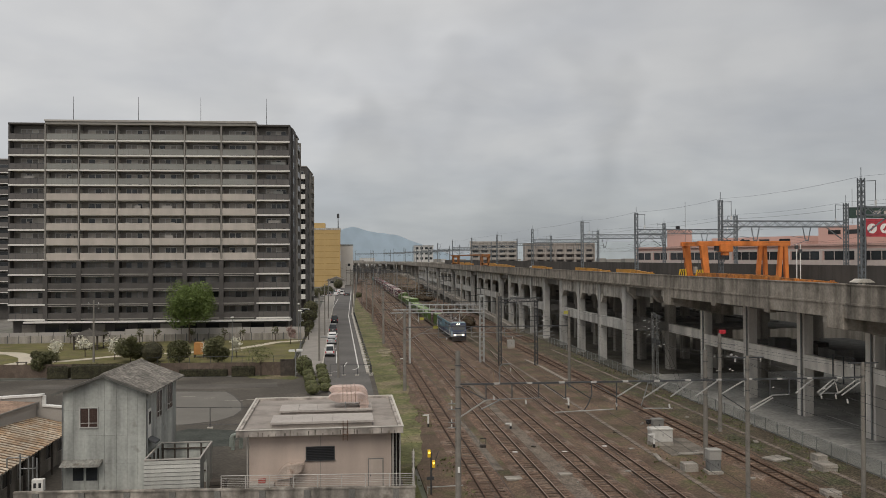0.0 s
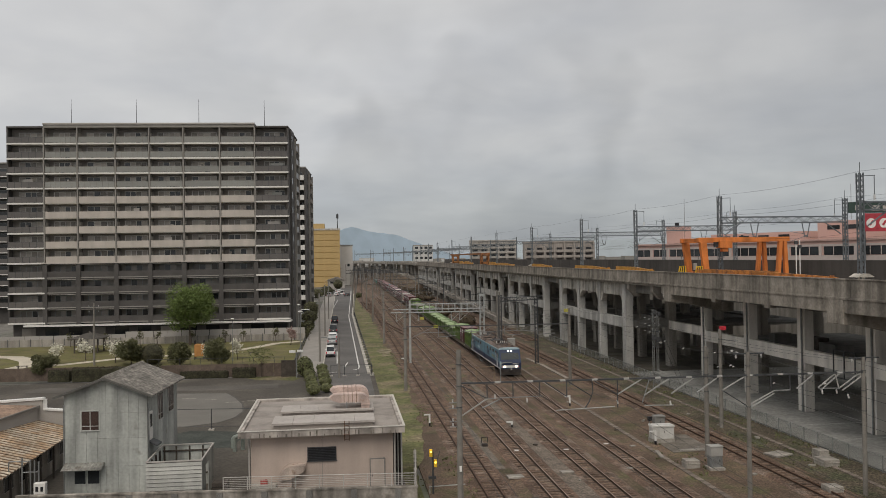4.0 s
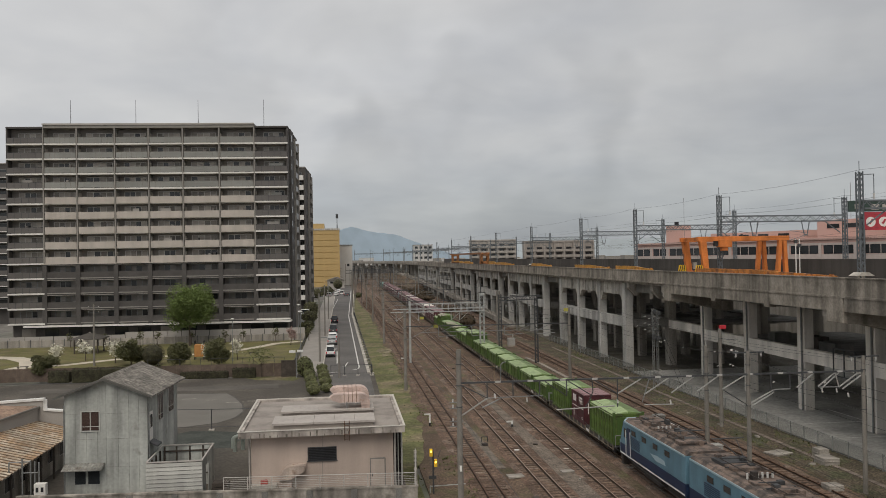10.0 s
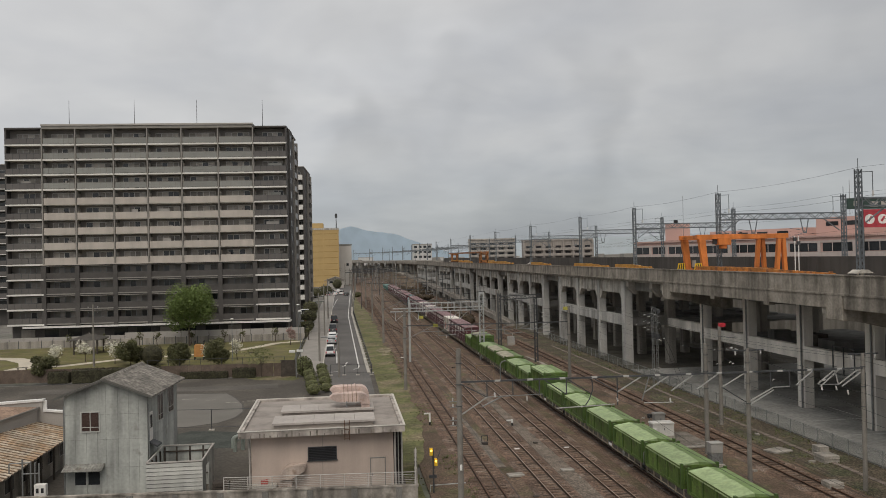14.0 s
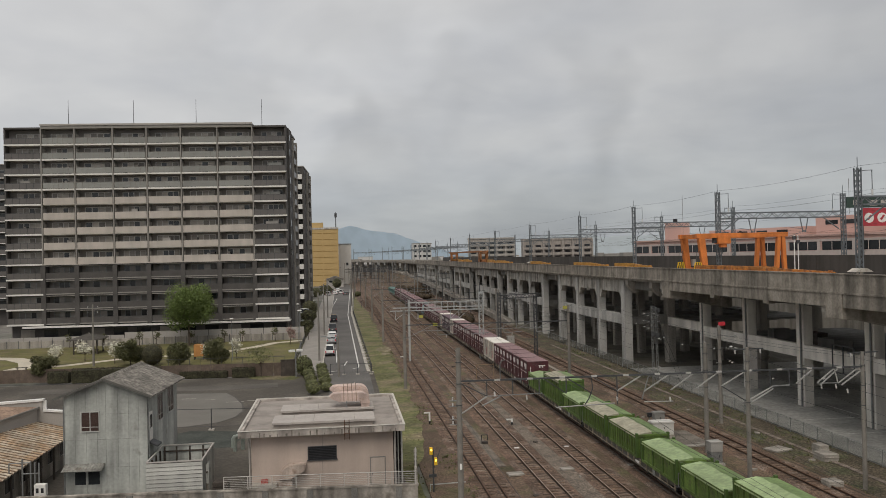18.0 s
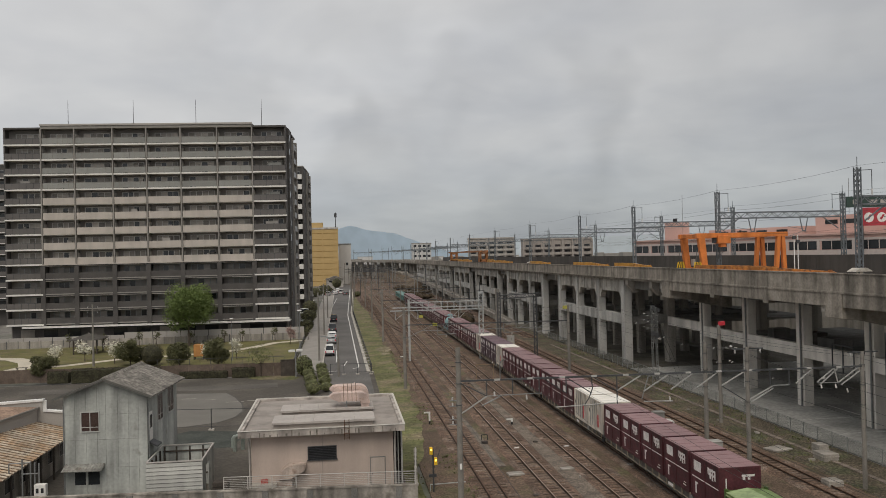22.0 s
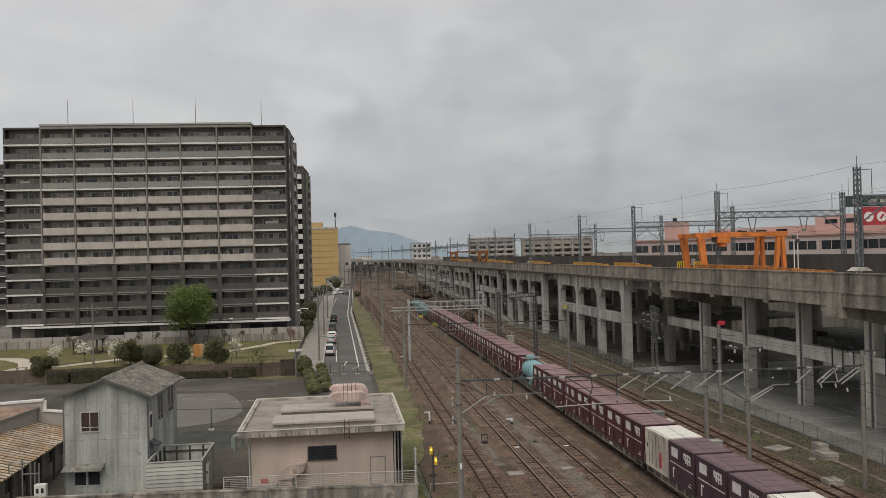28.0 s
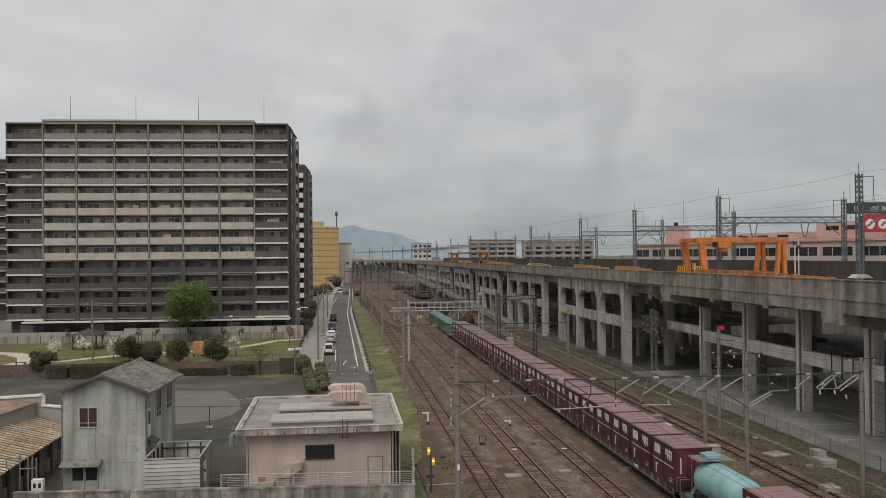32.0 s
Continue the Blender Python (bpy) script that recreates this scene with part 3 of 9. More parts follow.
for k in range(22):
    y = 103 + k * 1.0
    part("lid", pale_lid, CONCRETE, trough, at=(28.5 - 0.06 * max(0, y - 118), y, 0.0 if 102 < y < 117 else -0.05))
crossing = thing("railway_track", "turnout rails that leave the main line for the yard", "railway track", pose(0, 0, 0), "tracks", "structure")
ease = lambda y: 21.65 + 5.85 * (lambda u: u * u * (3 - 2 * u))(min(1.0, max(0.0, (y - 76) / 102)))
for s in (-1, 1):
    part("rail", rail_geo(s * GAUGE / 2, 80, 178, ease)[0], RUST, crossing, "rusty steel rail")
    top = Geo()
    for k in range(28):
        a, b = 80 + 98 * k / 28, 80 + 98 * (k + 1) / 28
        top.bar((s * GAUGE / 2 + ease(a), a, 0.001), (s * GAUGE / 2 + ease(b), b, 0.001), 0.055, 0.004)
    part("rail_head", top, RAIL_TOP, crossing, "worn bright running surface")
crossing = thing("railway_track", "crossover rails between the outer lines", "railway track", pose(0, 0, 0), "tracks", "structure")
ease2 = lambda y: 13.85 - 4.0 * (lambda u: u * u * (3 - 2 * u))(min(1.0, max(0.0, (y - 150) / 60)))
for s in (-1, 1):
    part("rail", rail_geo(s * GAUGE / 2, 150, 210, ease2)[0], RUST, crossing, "rusty steel rail")
ramp = thing("track_ramp", "pale concrete ramp carrying a track up and away across the yard", "ramp", pose(0, 0, 0), kind="structure")
RAMP = [(37.3, 178, 0.1), (37.3, 235, 1.6), (37.3, 300, 2.9), (37.3, 380, 4.2), (36.6, 470, 5.7), (34.0, 570, 7.1), (27.0, 650, 7.9), (14.0, 705, 8.2), (-8.0, 735, 8.3), (-45.0, 750, 8.3)]
for (xa, ya, za), (xb, yb, zb) in zip(RAMP, RAMP[1:]):
    side = Vector((yb - ya, xa - xb, 0)).normalized() * (0.75 if ya < 460 else 2.0)
    part("deck", Geo().bar((xa, ya, za - 0.2), (xb, yb, zb - 0.2), 1.5 if ya < 460 else 4.0, 0.7), CONCRETE, ramp)
    for s_ in (-1, 1):
        part("parapet_panel", Geo().bar(Vector((xa, ya, za + 0.45)) + side * s_, Vector((xb, yb, zb + 0.45)) + side * s_, 0.16, 0.55), CONCRETE_LIGHT if ya > 460 else CONCRETE, ramp, "pale ramp parapet")
    if ya > 375:
        n_ = side.normalized() * 1.9
        a_, b_ = Vector((xa, ya, 0)), Vector((xb, yb, 0))
        part("bank", Geo().add([tuple(a_ + n_ * k + Vector((0, 0, z))) for k, z in ((-3.4, -0.3), (-1, za - 0.5), (1, za - 0.5), (3.4, -0.3))] + [tuple(b_ + n_ * k + Vector((0, 0, z))) for k, z in ((-3.4, -0.3), (-1, zb - 0.5), (1, zb - 0.5), (3.4, -0.3))],
                               [(0, 1, 5, 4), (1, 2, 6, 5), (2, 3, 7, 6), (3, 0, 4, 7), (3, 2, 1, 0), (4, 5, 6, 7)]), DIRT, ramp, "brown earth bank under the track")
        continue
    for u in (0.1, 0.35, 0.6, 0.85):
        c = Vector((xa, ya, za)).lerp(Vector((xb, yb, zb)), u)
        if c.z > 1.5:
            part("pier", Geo().cbox(c.x, c.y, -0.3, 1.1, 1.0, c.z - 0.1), CONCRETE_DARK, ramp)

# ---- far hills ----
def hill(name, profile, y, material, label, base=-5):
    g = Geo()
    n = len(profile)
    vs = [(x, y, base) for x, z in profile] + [(x, y, z) for x, z in profile] + [(x, y + 260, base) for x, z in profile]
    fs = []
    for i in range(n - 1):
        fs += [(i, i + 1, n + i + 1, n + i), (n + i, n + i + 1, 2 * n + i + 1, 2 * n + i)]
    g.add(vs, fs)
    return solid(name, g, material, label, "hills", kind="structure")


def ridge(x0, x1, n, f):
    return [(x0 + (x1 - x0) * i / n, f(x0 + (x1 - x0) * i / n)) for i in range(n + 1)]


# aerial haze is painted into the base colours of the hills
HAZE = mat("hills_painted_haze_blue", (0.40, 0.495, 0.585), 1.0, var=0.05, scale=0.002, fine=0.02, bump=0)
HAZE_FAR = mat("hills_painted_haze_pale", (0.54, 0.60, 0.64), 1.0, var=0.04, scale=0.002, fine=0.02, bump=0)
jag = lambda x, s: 7 * noise.noise(Vector((x * s, 3.1, 0.4))) + 3 * noise.noise(Vector((x * s * 3.3, 1.1, 0.4)))
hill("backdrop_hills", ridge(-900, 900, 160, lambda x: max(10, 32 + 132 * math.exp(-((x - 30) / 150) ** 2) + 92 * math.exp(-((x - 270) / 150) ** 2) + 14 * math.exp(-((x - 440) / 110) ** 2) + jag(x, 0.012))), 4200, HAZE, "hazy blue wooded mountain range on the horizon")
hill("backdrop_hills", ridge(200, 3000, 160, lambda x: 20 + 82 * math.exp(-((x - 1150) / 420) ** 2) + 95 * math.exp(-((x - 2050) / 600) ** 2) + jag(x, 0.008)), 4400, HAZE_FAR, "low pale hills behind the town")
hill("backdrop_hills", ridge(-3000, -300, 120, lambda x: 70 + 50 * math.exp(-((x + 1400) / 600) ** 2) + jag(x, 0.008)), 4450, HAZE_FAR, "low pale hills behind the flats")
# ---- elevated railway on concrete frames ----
# paler than the other concrete: sky light from the open side is painted in
PALE_BEAM = mat("sky_lit_beam_concrete", (0.72, 0.68, 0.62), 0.9, var=0.1, scale=0.4, streak=0.2)
PX = 38.5                                   # outer face of the parapet
viaduct = thing("viaduct", "grey weather-streaked concrete railway viaduct on rows of columns", "viaduct", pose(0, 0, 0), kind="structure")
part("deck_slab", Geo().box(PX + 0.35, -60, 11.6, 66, 420, 12.1), CONCRETE, viaduct)
FAR_BEND = [(52.2, 420), (51.0, 470), (47.0, 530), (39.0, 600), (26.0, 670), (6.0, 740), (-22.0, 800), (-62.0, 860)]


def bend_x(y):
    """Centre line of the viaduct where it bends away, by its distance."""
    for (xa, ya), (xb, yb) in zip(FAR_BEND, FAR_BEND[1:]):
        if y <= yb:
            return xa + (xb - xa) * max(0.0, y - ya) / (yb - ya)
    return FAR_BEND[-1][0]


for (xa, ya), (xb, yb) in zip(FAR_BEND, FAR_BEND[1:]):
    side = Vector((yb - ya, xa - xb, 0)).normalized() * 13.4
    part("deck_slab", Geo().bar((xa, ya, 11.85), (xb, yb, 11.85), 26.8, 0.5), CONCRETE, viaduct)
    for s_ in (-1, 1):
        part("parapet_panel", Geo().bar(Vector((xa, ya, 12.55)) + side * s_, Vector((xb, yb, 12.55)) + side * s_, 0.3, 1.1), CONCRETE, viaduct)
    for u in (0.15, 0.5, 0.85):
        c = Vector((xa, ya, 0)).lerp(Vector((xb, yb, 0)), u)
        for s_ in (-0.85, 0.0, 0.85):
            q = c + side * s_
            part("column", Geo().cbox(q.x, q.y, -0.3, 1.6, 1.6, 12.0), CONCRETE, viaduct)
# parapet in panels with open joints
y = -18.0
while y < 420:
    L = 11.4 if y > 106 else 10.9
    h = 13.42
    part("parapet_panel", Geo().extrude([(PX, 11.95), (PX + 0.28, 11.95), (PX + 0.24, h), (PX + 0.02, h)], "y", y, y + L - 0.05).box(PX - 0.05, y, h, PX + 0.3, y + L - 0.05, h + 0.09).box(PX - 0.1, y, 11.9, PX, y + L - 0.05, 12.06), PARAPET, viaduct)
    y += L

# near part: deep edge girder carried on heads that jut out from the set-back columns
for y0, y1 in ((61.2, 93.4), (24, 59.0)):
    part("edge_girder", Geo().extrude([(PX - 0.02, 10.85), (PX + 0.5, 10.85), (PX + 0.5, 11.95), (PX - 0.02, 11.95)], "y", y0, y1), PARAPET, viaduct)
for yy in (70.6, 81.5, 36, 47):
    part("girder_rib", Geo().box(PX - 0.06, yy - 0.45, 10.55, PX + 0.6, yy + 0.45, 11.94), PARAPET, viaduct, bevel=0.03)
for yy in (60.2, 93.6):
    part("jutting_head", Geo().extrude([(PX - 0.08, 9.95), (40.6, 9.75), (45.2, 8.7), (46.2, 8.7), (46.2, 11.5), (PX - 0.08, 11.93)], "y", yy - 1.1, yy + 1.1), PARAPET, viaduct, bevel=0.05)
    part("bearing_block", Geo().cbox(PX + 0.9, yy + 1.8, 10.3, 1.2, 0.9, 1.2), CONCRETE_LIGHT, viaduct, bevel=0.04)

# portal frames: columns in the front row, haunched cap beams, tie beams
COLS = [111.0, 122.2, 133.4, 144.6]
frames = [COLS]
yy = 157.0
while yy < 400:
    frames.append([yy, yy + 11.2, yy + 22.4, yy + 33.6])
    yy += 45.6
for fr in frames:
    for k, yc in enumerate(fr):
        wide = 0.75 if k in (0, 3) else 0.58
        for x in (39.75, 46.0, 53.0, 60.0):
            if yc > 300 and x > 47:
                continue
            # front row paler, rows behind darker: daylight and shade put into the colours
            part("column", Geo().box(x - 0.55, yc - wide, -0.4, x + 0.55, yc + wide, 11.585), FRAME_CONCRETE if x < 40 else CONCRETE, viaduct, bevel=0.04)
        part("crosshead", Geo().box(39.28, yc - 0.46, 10.3, 62, yc + 0.46, 11.55), CONCRETE, viaduct)
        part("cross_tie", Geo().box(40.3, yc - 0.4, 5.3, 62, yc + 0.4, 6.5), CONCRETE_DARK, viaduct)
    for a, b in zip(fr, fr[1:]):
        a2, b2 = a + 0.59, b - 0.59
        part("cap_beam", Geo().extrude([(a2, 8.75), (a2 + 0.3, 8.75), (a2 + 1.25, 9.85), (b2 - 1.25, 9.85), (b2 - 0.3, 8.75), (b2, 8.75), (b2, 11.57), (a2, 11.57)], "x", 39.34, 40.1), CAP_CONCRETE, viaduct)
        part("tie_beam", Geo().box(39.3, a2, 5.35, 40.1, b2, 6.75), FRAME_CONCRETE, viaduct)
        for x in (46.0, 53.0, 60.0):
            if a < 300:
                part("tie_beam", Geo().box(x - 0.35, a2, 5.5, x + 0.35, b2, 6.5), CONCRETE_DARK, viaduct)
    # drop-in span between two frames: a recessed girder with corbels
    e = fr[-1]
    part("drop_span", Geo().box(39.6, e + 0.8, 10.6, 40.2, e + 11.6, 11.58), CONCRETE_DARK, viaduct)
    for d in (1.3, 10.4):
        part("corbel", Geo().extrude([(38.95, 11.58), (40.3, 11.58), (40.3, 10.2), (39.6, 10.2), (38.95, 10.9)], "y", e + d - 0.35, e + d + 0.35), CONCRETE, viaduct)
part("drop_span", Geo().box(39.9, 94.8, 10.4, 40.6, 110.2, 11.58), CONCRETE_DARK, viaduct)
for d in (96.2, 99.8, 108.5):
    part("corbel", Geo().extrude([(38.95, 11.58), (40.6, 11.58), (40.6, 9.9), (39.9, 9.9), (38.95, 10.9)], "y", d - 0.5, d + 0.5), CONCRETE, viaduct)

# set-back columns of the near part with a mid-level edge beam and floor
for yc in (43.6, 54.6, 65.6, 76.4, 87.4, 98.6):
    for x in (45.6, 53.0, 60.5):
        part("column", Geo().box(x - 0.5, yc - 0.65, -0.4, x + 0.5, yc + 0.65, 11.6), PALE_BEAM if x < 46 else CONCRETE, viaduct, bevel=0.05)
        if x < 46:
            part("drainpipe", Geo().rod((x - 0.62, yc - 0.35, -0.1), (x - 0.62, yc - 0.35, 10.2), 0.09, 8), STEEL, viaduct, "grey drainpipe on the column")
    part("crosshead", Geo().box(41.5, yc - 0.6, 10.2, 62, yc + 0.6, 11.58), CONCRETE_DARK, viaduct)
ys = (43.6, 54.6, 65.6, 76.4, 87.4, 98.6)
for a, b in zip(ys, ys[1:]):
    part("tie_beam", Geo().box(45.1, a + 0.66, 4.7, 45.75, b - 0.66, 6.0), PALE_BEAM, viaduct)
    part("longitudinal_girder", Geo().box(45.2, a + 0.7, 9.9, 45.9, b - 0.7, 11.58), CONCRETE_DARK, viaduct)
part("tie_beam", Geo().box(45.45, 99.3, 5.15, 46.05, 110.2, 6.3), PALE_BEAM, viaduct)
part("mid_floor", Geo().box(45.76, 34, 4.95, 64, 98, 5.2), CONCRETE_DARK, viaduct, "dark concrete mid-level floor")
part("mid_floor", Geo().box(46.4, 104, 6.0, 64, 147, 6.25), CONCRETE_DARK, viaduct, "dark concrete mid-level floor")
rng = random.Random(4)
for k in range(7):
    solid("stored_block", Geo().cbox(0, 0, 0, rng.uniform(0.8, 2.2), rng.uniform(1.2, 3.2), rng.uniform(0.6, 1.5)), WOOD_DARK if k % 2 else CONCRETE_DARK, "dark stored materials on the mid-level floor under the viaduct", "stores", pose(rng.uniform(48, 51), 50 + k * 6.5, 5.2), "stored materials", bevel=0.03)

for yy in (61.5, 69.0):
    t = thing("hung_pipes", "dark pipe frame hung under the viaduct beside the mid-level beam", "pipes", pose(44.85, yy, 0), "hung pipes")
    part("pipe_frame", Geo().bar((0, -1.6, 4.1), (0, 1.6, 4.1), 0.09, 0.09).bar((0, -1.6, 4.1), (0, -1.6, 6.6), 0.09, 0.09).bar((0, 0, 4.1), (0, 0, 6.6), 0.09, 0.09).bar((0, 1.6, 4.1), (0, 1.6, 6.6), 0.09, 0.09).bar((0, -1.6, 6.6), (0, 1.6, 6.6), 0.09, 0.09), STEEL_DARK, t)
# added wall: keeps the background between the columns dark
part("rear_wall", Geo().box(74, -60, -0.3, 74.4, 420, 9.6), CONCRETE, viaduct, "plain wall added to close off the view behind the viaduct")

# inner wall along the running lines above the deck
y = -10.0
while y < 420:
    part("inner_wall_panel", Geo().box(53, y, 12.1, 53.25, y + 7.94, 14.7), WALL_DARK, viaduct)
    y += 8.0
# ---- overhead masts and portals above the deck ----
def lattice(g, p, q, w, step, r):
    """Four chords with zigzag lacing from p to q; w is the square section."""
    p, q = Vector(p), Vector(q)
    d = (q - p)
    n = max(2, int(d.length / step))
    u = d.normalized()
    a = u.cross(Vector((0, 1, 0)) if abs(u.y) < 0.9 else Vector((1, 0, 0))).normalized() * (w / 2)
    b = u.cross(a).normalized() * (w / 2)
    corners = [a + b, a - b, -a - b, -a + b]
    for c in corners:
        g.bar(p + c, q + c, r * 2, r * 2)
    for i in range(n):
        s, e = p + d * (i / n), p + d * ((i + 1) / n)
        for k in range(4):
            c0, c1 = corners[k], corners[(k + 1) % 4]
            g.bar(s + (c0 if i % 2 else c1), e + (c1 if i % 2 else c0), r * 1.2, r * 1.2)
    return g


MAST_STEEL = mat("weathered_mast_steel", (0.15, 0.165, 0.176), 0.6, 0.3, var=0.15, scale=2)
MAST_Y = [36.0, 63.5, 89.1, 116.1, 143.5, 182.4, 225, 270, 318, 368, 405, 440, 478, 515, 555, 595, 640, 690, 745, 800]
for k, yy in enumerate(MAST_Y):
    t = thing("overhead_line_portal", "grey steel lattice portal carrying the overhead line on the viaduct", "line portal", pose(0 if yy < 421 else bend_x(yy) - 52.2, yy, 12.1), "overhead portals")
    near = yy < 240
    for x, top in ((43.0, 10.05), (58.4, 9.75)):
        g = Geo()
        if near:
            lattice(g, (x, 0, 0.4), (x, 0, top), 0.38, 0.42, 0.042)
        else:
            g.cbox(x, 0, 0.2, 0.34, 0.34, top)
        part("mast", g, MAST_STEEL, t)
        part("plinth", Geo().box(x - 0.22, -0.22, 0, x + 0.22, 0.22, 1.35).extrude([(x - 0.8, 1.35), (x + 0.8, 1.35), (x + 0.3, 1.65), (x - 0.3, 1.65)], "y", -0.6, 0.6) if x < 50 else Geo().box(x - 0.5, -0.5, 0, x + 0.5, 0.5, 0.6), CONCRETE_LIGHT, t, "pale concrete plinth")
        s = 1 if x < 50 else -1
        br = Geo().bar((x, 0, top - 0.25), (x + s * 1.35, 0, top - 0.2), 0.06, 0.06).bar((x + s * 1.3, 0, top - 0.2), (x + s * 1.3, 0, top - 1.8), 0.05, 0.05).rod((x, 0, top), (x, 0, top + 0.9), 0.03, 6)
        part("bracket_arm", br, MAST_STEEL, t)
        part("insulator", Geo().rod((x + s * 1.3, 0, top - 1.8), (x + s * 1.3, 0, top - 2.3), 0.08, 8), PORCELAIN, t)
    g = Geo()
    if near:
        lattice(g, (43.2, 0, 7.3), (58.2, 0, 7.3), 0.66, 0.75, 0.06)
    else:
        g.box(43.2, -0.2, 7.5, 58.2, 0.2, 7.72).box(43.2, -0.2, 6.9, 58.2, 0.2, 7.1)
        for k in range(12):
            g.bar((43.2 + k * 1.25, 0, 7.05 if k % 2 else 7.55), (44.45 + k * 1.25, 0, 7.55 if k % 2 else 7.05), 0.16, 0.16)
    part("cross_truss", g, MAST_STEEL, t)
    for x in (47.2, 53.5):
        g = Geo()
        for s in (-1, 1):
            g.bar((x + s * 0.5, 0, 7.0), (x + s * 0.18, 0, 5.4), 0.08, 0.08)
        g.bar((x - 0.2, 0, 5.4), (x + 0.2, 0, 5.4), 0.2, 0.2)
        g.bar((x - 1.9, 0, 5.9), (x, 0, 5.6), 0.05, 0.05).bar((x - 1.9, 0, 4.8), (x, 0, 5.4), 0.05, 0.05)
        part("drop_bracket", g, MAST_STEEL, t, "drop bracket with registration arms")
    for x in (43.6, 57.8):
        s = 1 if x < 50 else -1
        part("knee_brace", Geo().bar((x, 0, 5.6), (x + s * 2.0, 0, 7.0), 0.1, 0.1), MAST_STEEL, t)

wires = thing("overhead_wires", "thin dark overhead wires along the viaduct", "wires", pose(0, 0, 0), kind="stuff")
g = Geo()
for a, b in zip(MAST_Y[:9], MAST_Y[1:10]):
    for x, z, sag in ((44.3, 20.0, 0.25), (57.1, 19.6, 0.25), (45.3, 17.6, 0.6), (51.6, 17.6, 0.6), (45.3, 16.7, 0.02), (51.6, 16.7, 0.02), (43.0, 22.3, 0.3), (58.4, 22.0, 0.3)):
        n = 8 if sag > 0.1 else 1
        for i in range(n):
            u, w = i / n, (i + 1) / n
            g.bar((x, a + (b - a) * u, z - sag * 4 * u * (1 - u)), (x, a + (b - a) * w, z - sag * 4 * w * (1 - w)), 0.016, 0.016)
part("wire", g, WIRE, wires)

# ---- orange gantry crane and stored beams on the deck ----
crane = thing("gantry_crane", "bright orange steel gantry crane with splayed legs", "crane", pose(0, 0, 12.1))
for yb in (92.4, 87.8):
    part("main_beam", Geo().box(39.7, yb - 0.25, 4.78, 50.6, yb + 0.25, 5.3), ORANGE, crane, "orange main beam", bevel=0.03)
    part("leg", Geo().extrude([(39.9, 4.8), (40.68, 4.8), (41.1, 0.15), (40.5, 0.15)], "y", yb - 0.28, yb + 0.28), ORANGE, crane, "tapering orange leg", bevel=0.03)
    for top, foot in ((49.35, 48.95), (49.85, 50.05)):
        part("leg", Geo().extrude([(top, 4.8), (top + 0.42, 4.8), (foot + 0.42, 0.15), (foot, 0.15)], "y", yb - 0.24, yb + 0.24), ORANGE, crane, "splayed orange leg", bevel=0.02)
    part("leg_plate", Geo().cbox(40.85, yb, 1.3, 0.9, 0.7, 0.12), ORANGE, crane)
    part("end_truck", Geo().box(39.4, yb - 0.4, 0.1, 41.3, yb + 0.4, 0.55), ORANGE, crane)
    hp = part("hazard_plate", Geo().extrude([(39.15, 1.3), (40.15, 1.3), (40.05, 2.1), (39.3, 2.1)], "y", yb - 0.5, yb - 0.44), YELLOW, crane, "yellow hazard plate")
    for k in range(3):
        part("hazard_stripe", Geo().extrude([(39.25 + k * 0.28, 1.34), (39.37 + k * 0.28, 1.34), (39.55 + k * 0.2, 2.06), (39.45 + k * 0.2, 2.06)], "y", yb - 0.52, yb - 0.502), BLACK, hp)
    part("ladder", Geo().rod((39.5, yb - 0.2, 0.5), (39.7, yb - 0.2, 3.4), 0.03).rod((39.8, yb - 0.2, 0.5), (40.0, yb - 0.2, 3.4), 0.03), STEEL_DARK, crane)
part("end_tie", Geo().box(39.9, 88.05, 4.82, 40.25, 92.15, 5.2), ORANGE, crane)
part("end_tie", Geo().box(49.9, 88.05, 4.82, 50.25, 92.15, 5.2), ORANGE, crane)
part("hoist_trolley", Geo().cbox(42.9, 87.9, 4.1, 1.5, 1.0, 0.9).cbox(42.9, 87.9, 3.7, 0.7, 0.6, 0.4), ORANGE, crane, "hoist trolley box", bevel=0.05)
part("hoist_chain", Geo().rod((42.9, 88, 3.0), (42.9, 88, 3.7), 0.04).cbox(42.0, 88.0, 4.2, 0.4, 0.5, 0.7), STEEL_DARK, crane)
part("switch_box", Geo().cbox(41.3, 89.4, 1.6, 0.4, 0.4, 0.9).cbox(41.2, 91.9, 1.6, 0.35, 0.4, 0.8), FAR_WALL, crane, "white switch box")
part("camera_dome", Geo().ball((45.0, 87.8, 5.35), 0.2, 0.2, 0.22), BLACK, crane)


for dx in (0.0, 0.45):
    t = thing("deck_post", "thin white post with a small grey head on the deck", "post", pose(51.0 + dx, 87.0, 12.1), "deck posts")
    part("tube", Geo().rod((0, 0, 0), (0, 0, 4.9), 0.06, 8), WHITE, t)
    part("head", Geo().cbox(0, 0, 4.4 - dx, 0.35, 0.25, 0.4), STEEL_DARK, t)


def stored_beam(x, y, L, material, label, w=0.5, h=0.45, taper=True):
    t = thing("stored_steel_beam", label, "steel beam", pose(x, y, 13.45), "stored beams")
    part("web", Geo().extrude([(0, 0), (L, 0), (L, h), (L * 0.5, h), (0, h * 0.3)] if taper else [(0, 0), (L, 0), (L, h), (0, h)], "x", -0.1, 0.1), material, t)
    part("flange", Geo().box(-w / 2, 0, 0, w / 2, L, 0.05), material, t)
    for k in range(4):
        part("stiffener", Geo().cbox(0, 0.5 + k * L / 5, 0.05, w * 0.8, 0.05, h * 0.5), material, t)
    part("trestle", Geo().cbox(0, 1, -1.15, 0.5, 0.3, 1.15).cbox(0, L - 1, -1.15, 0.5, 0.3, 1.15), STEEL_DARK, t)
    return t


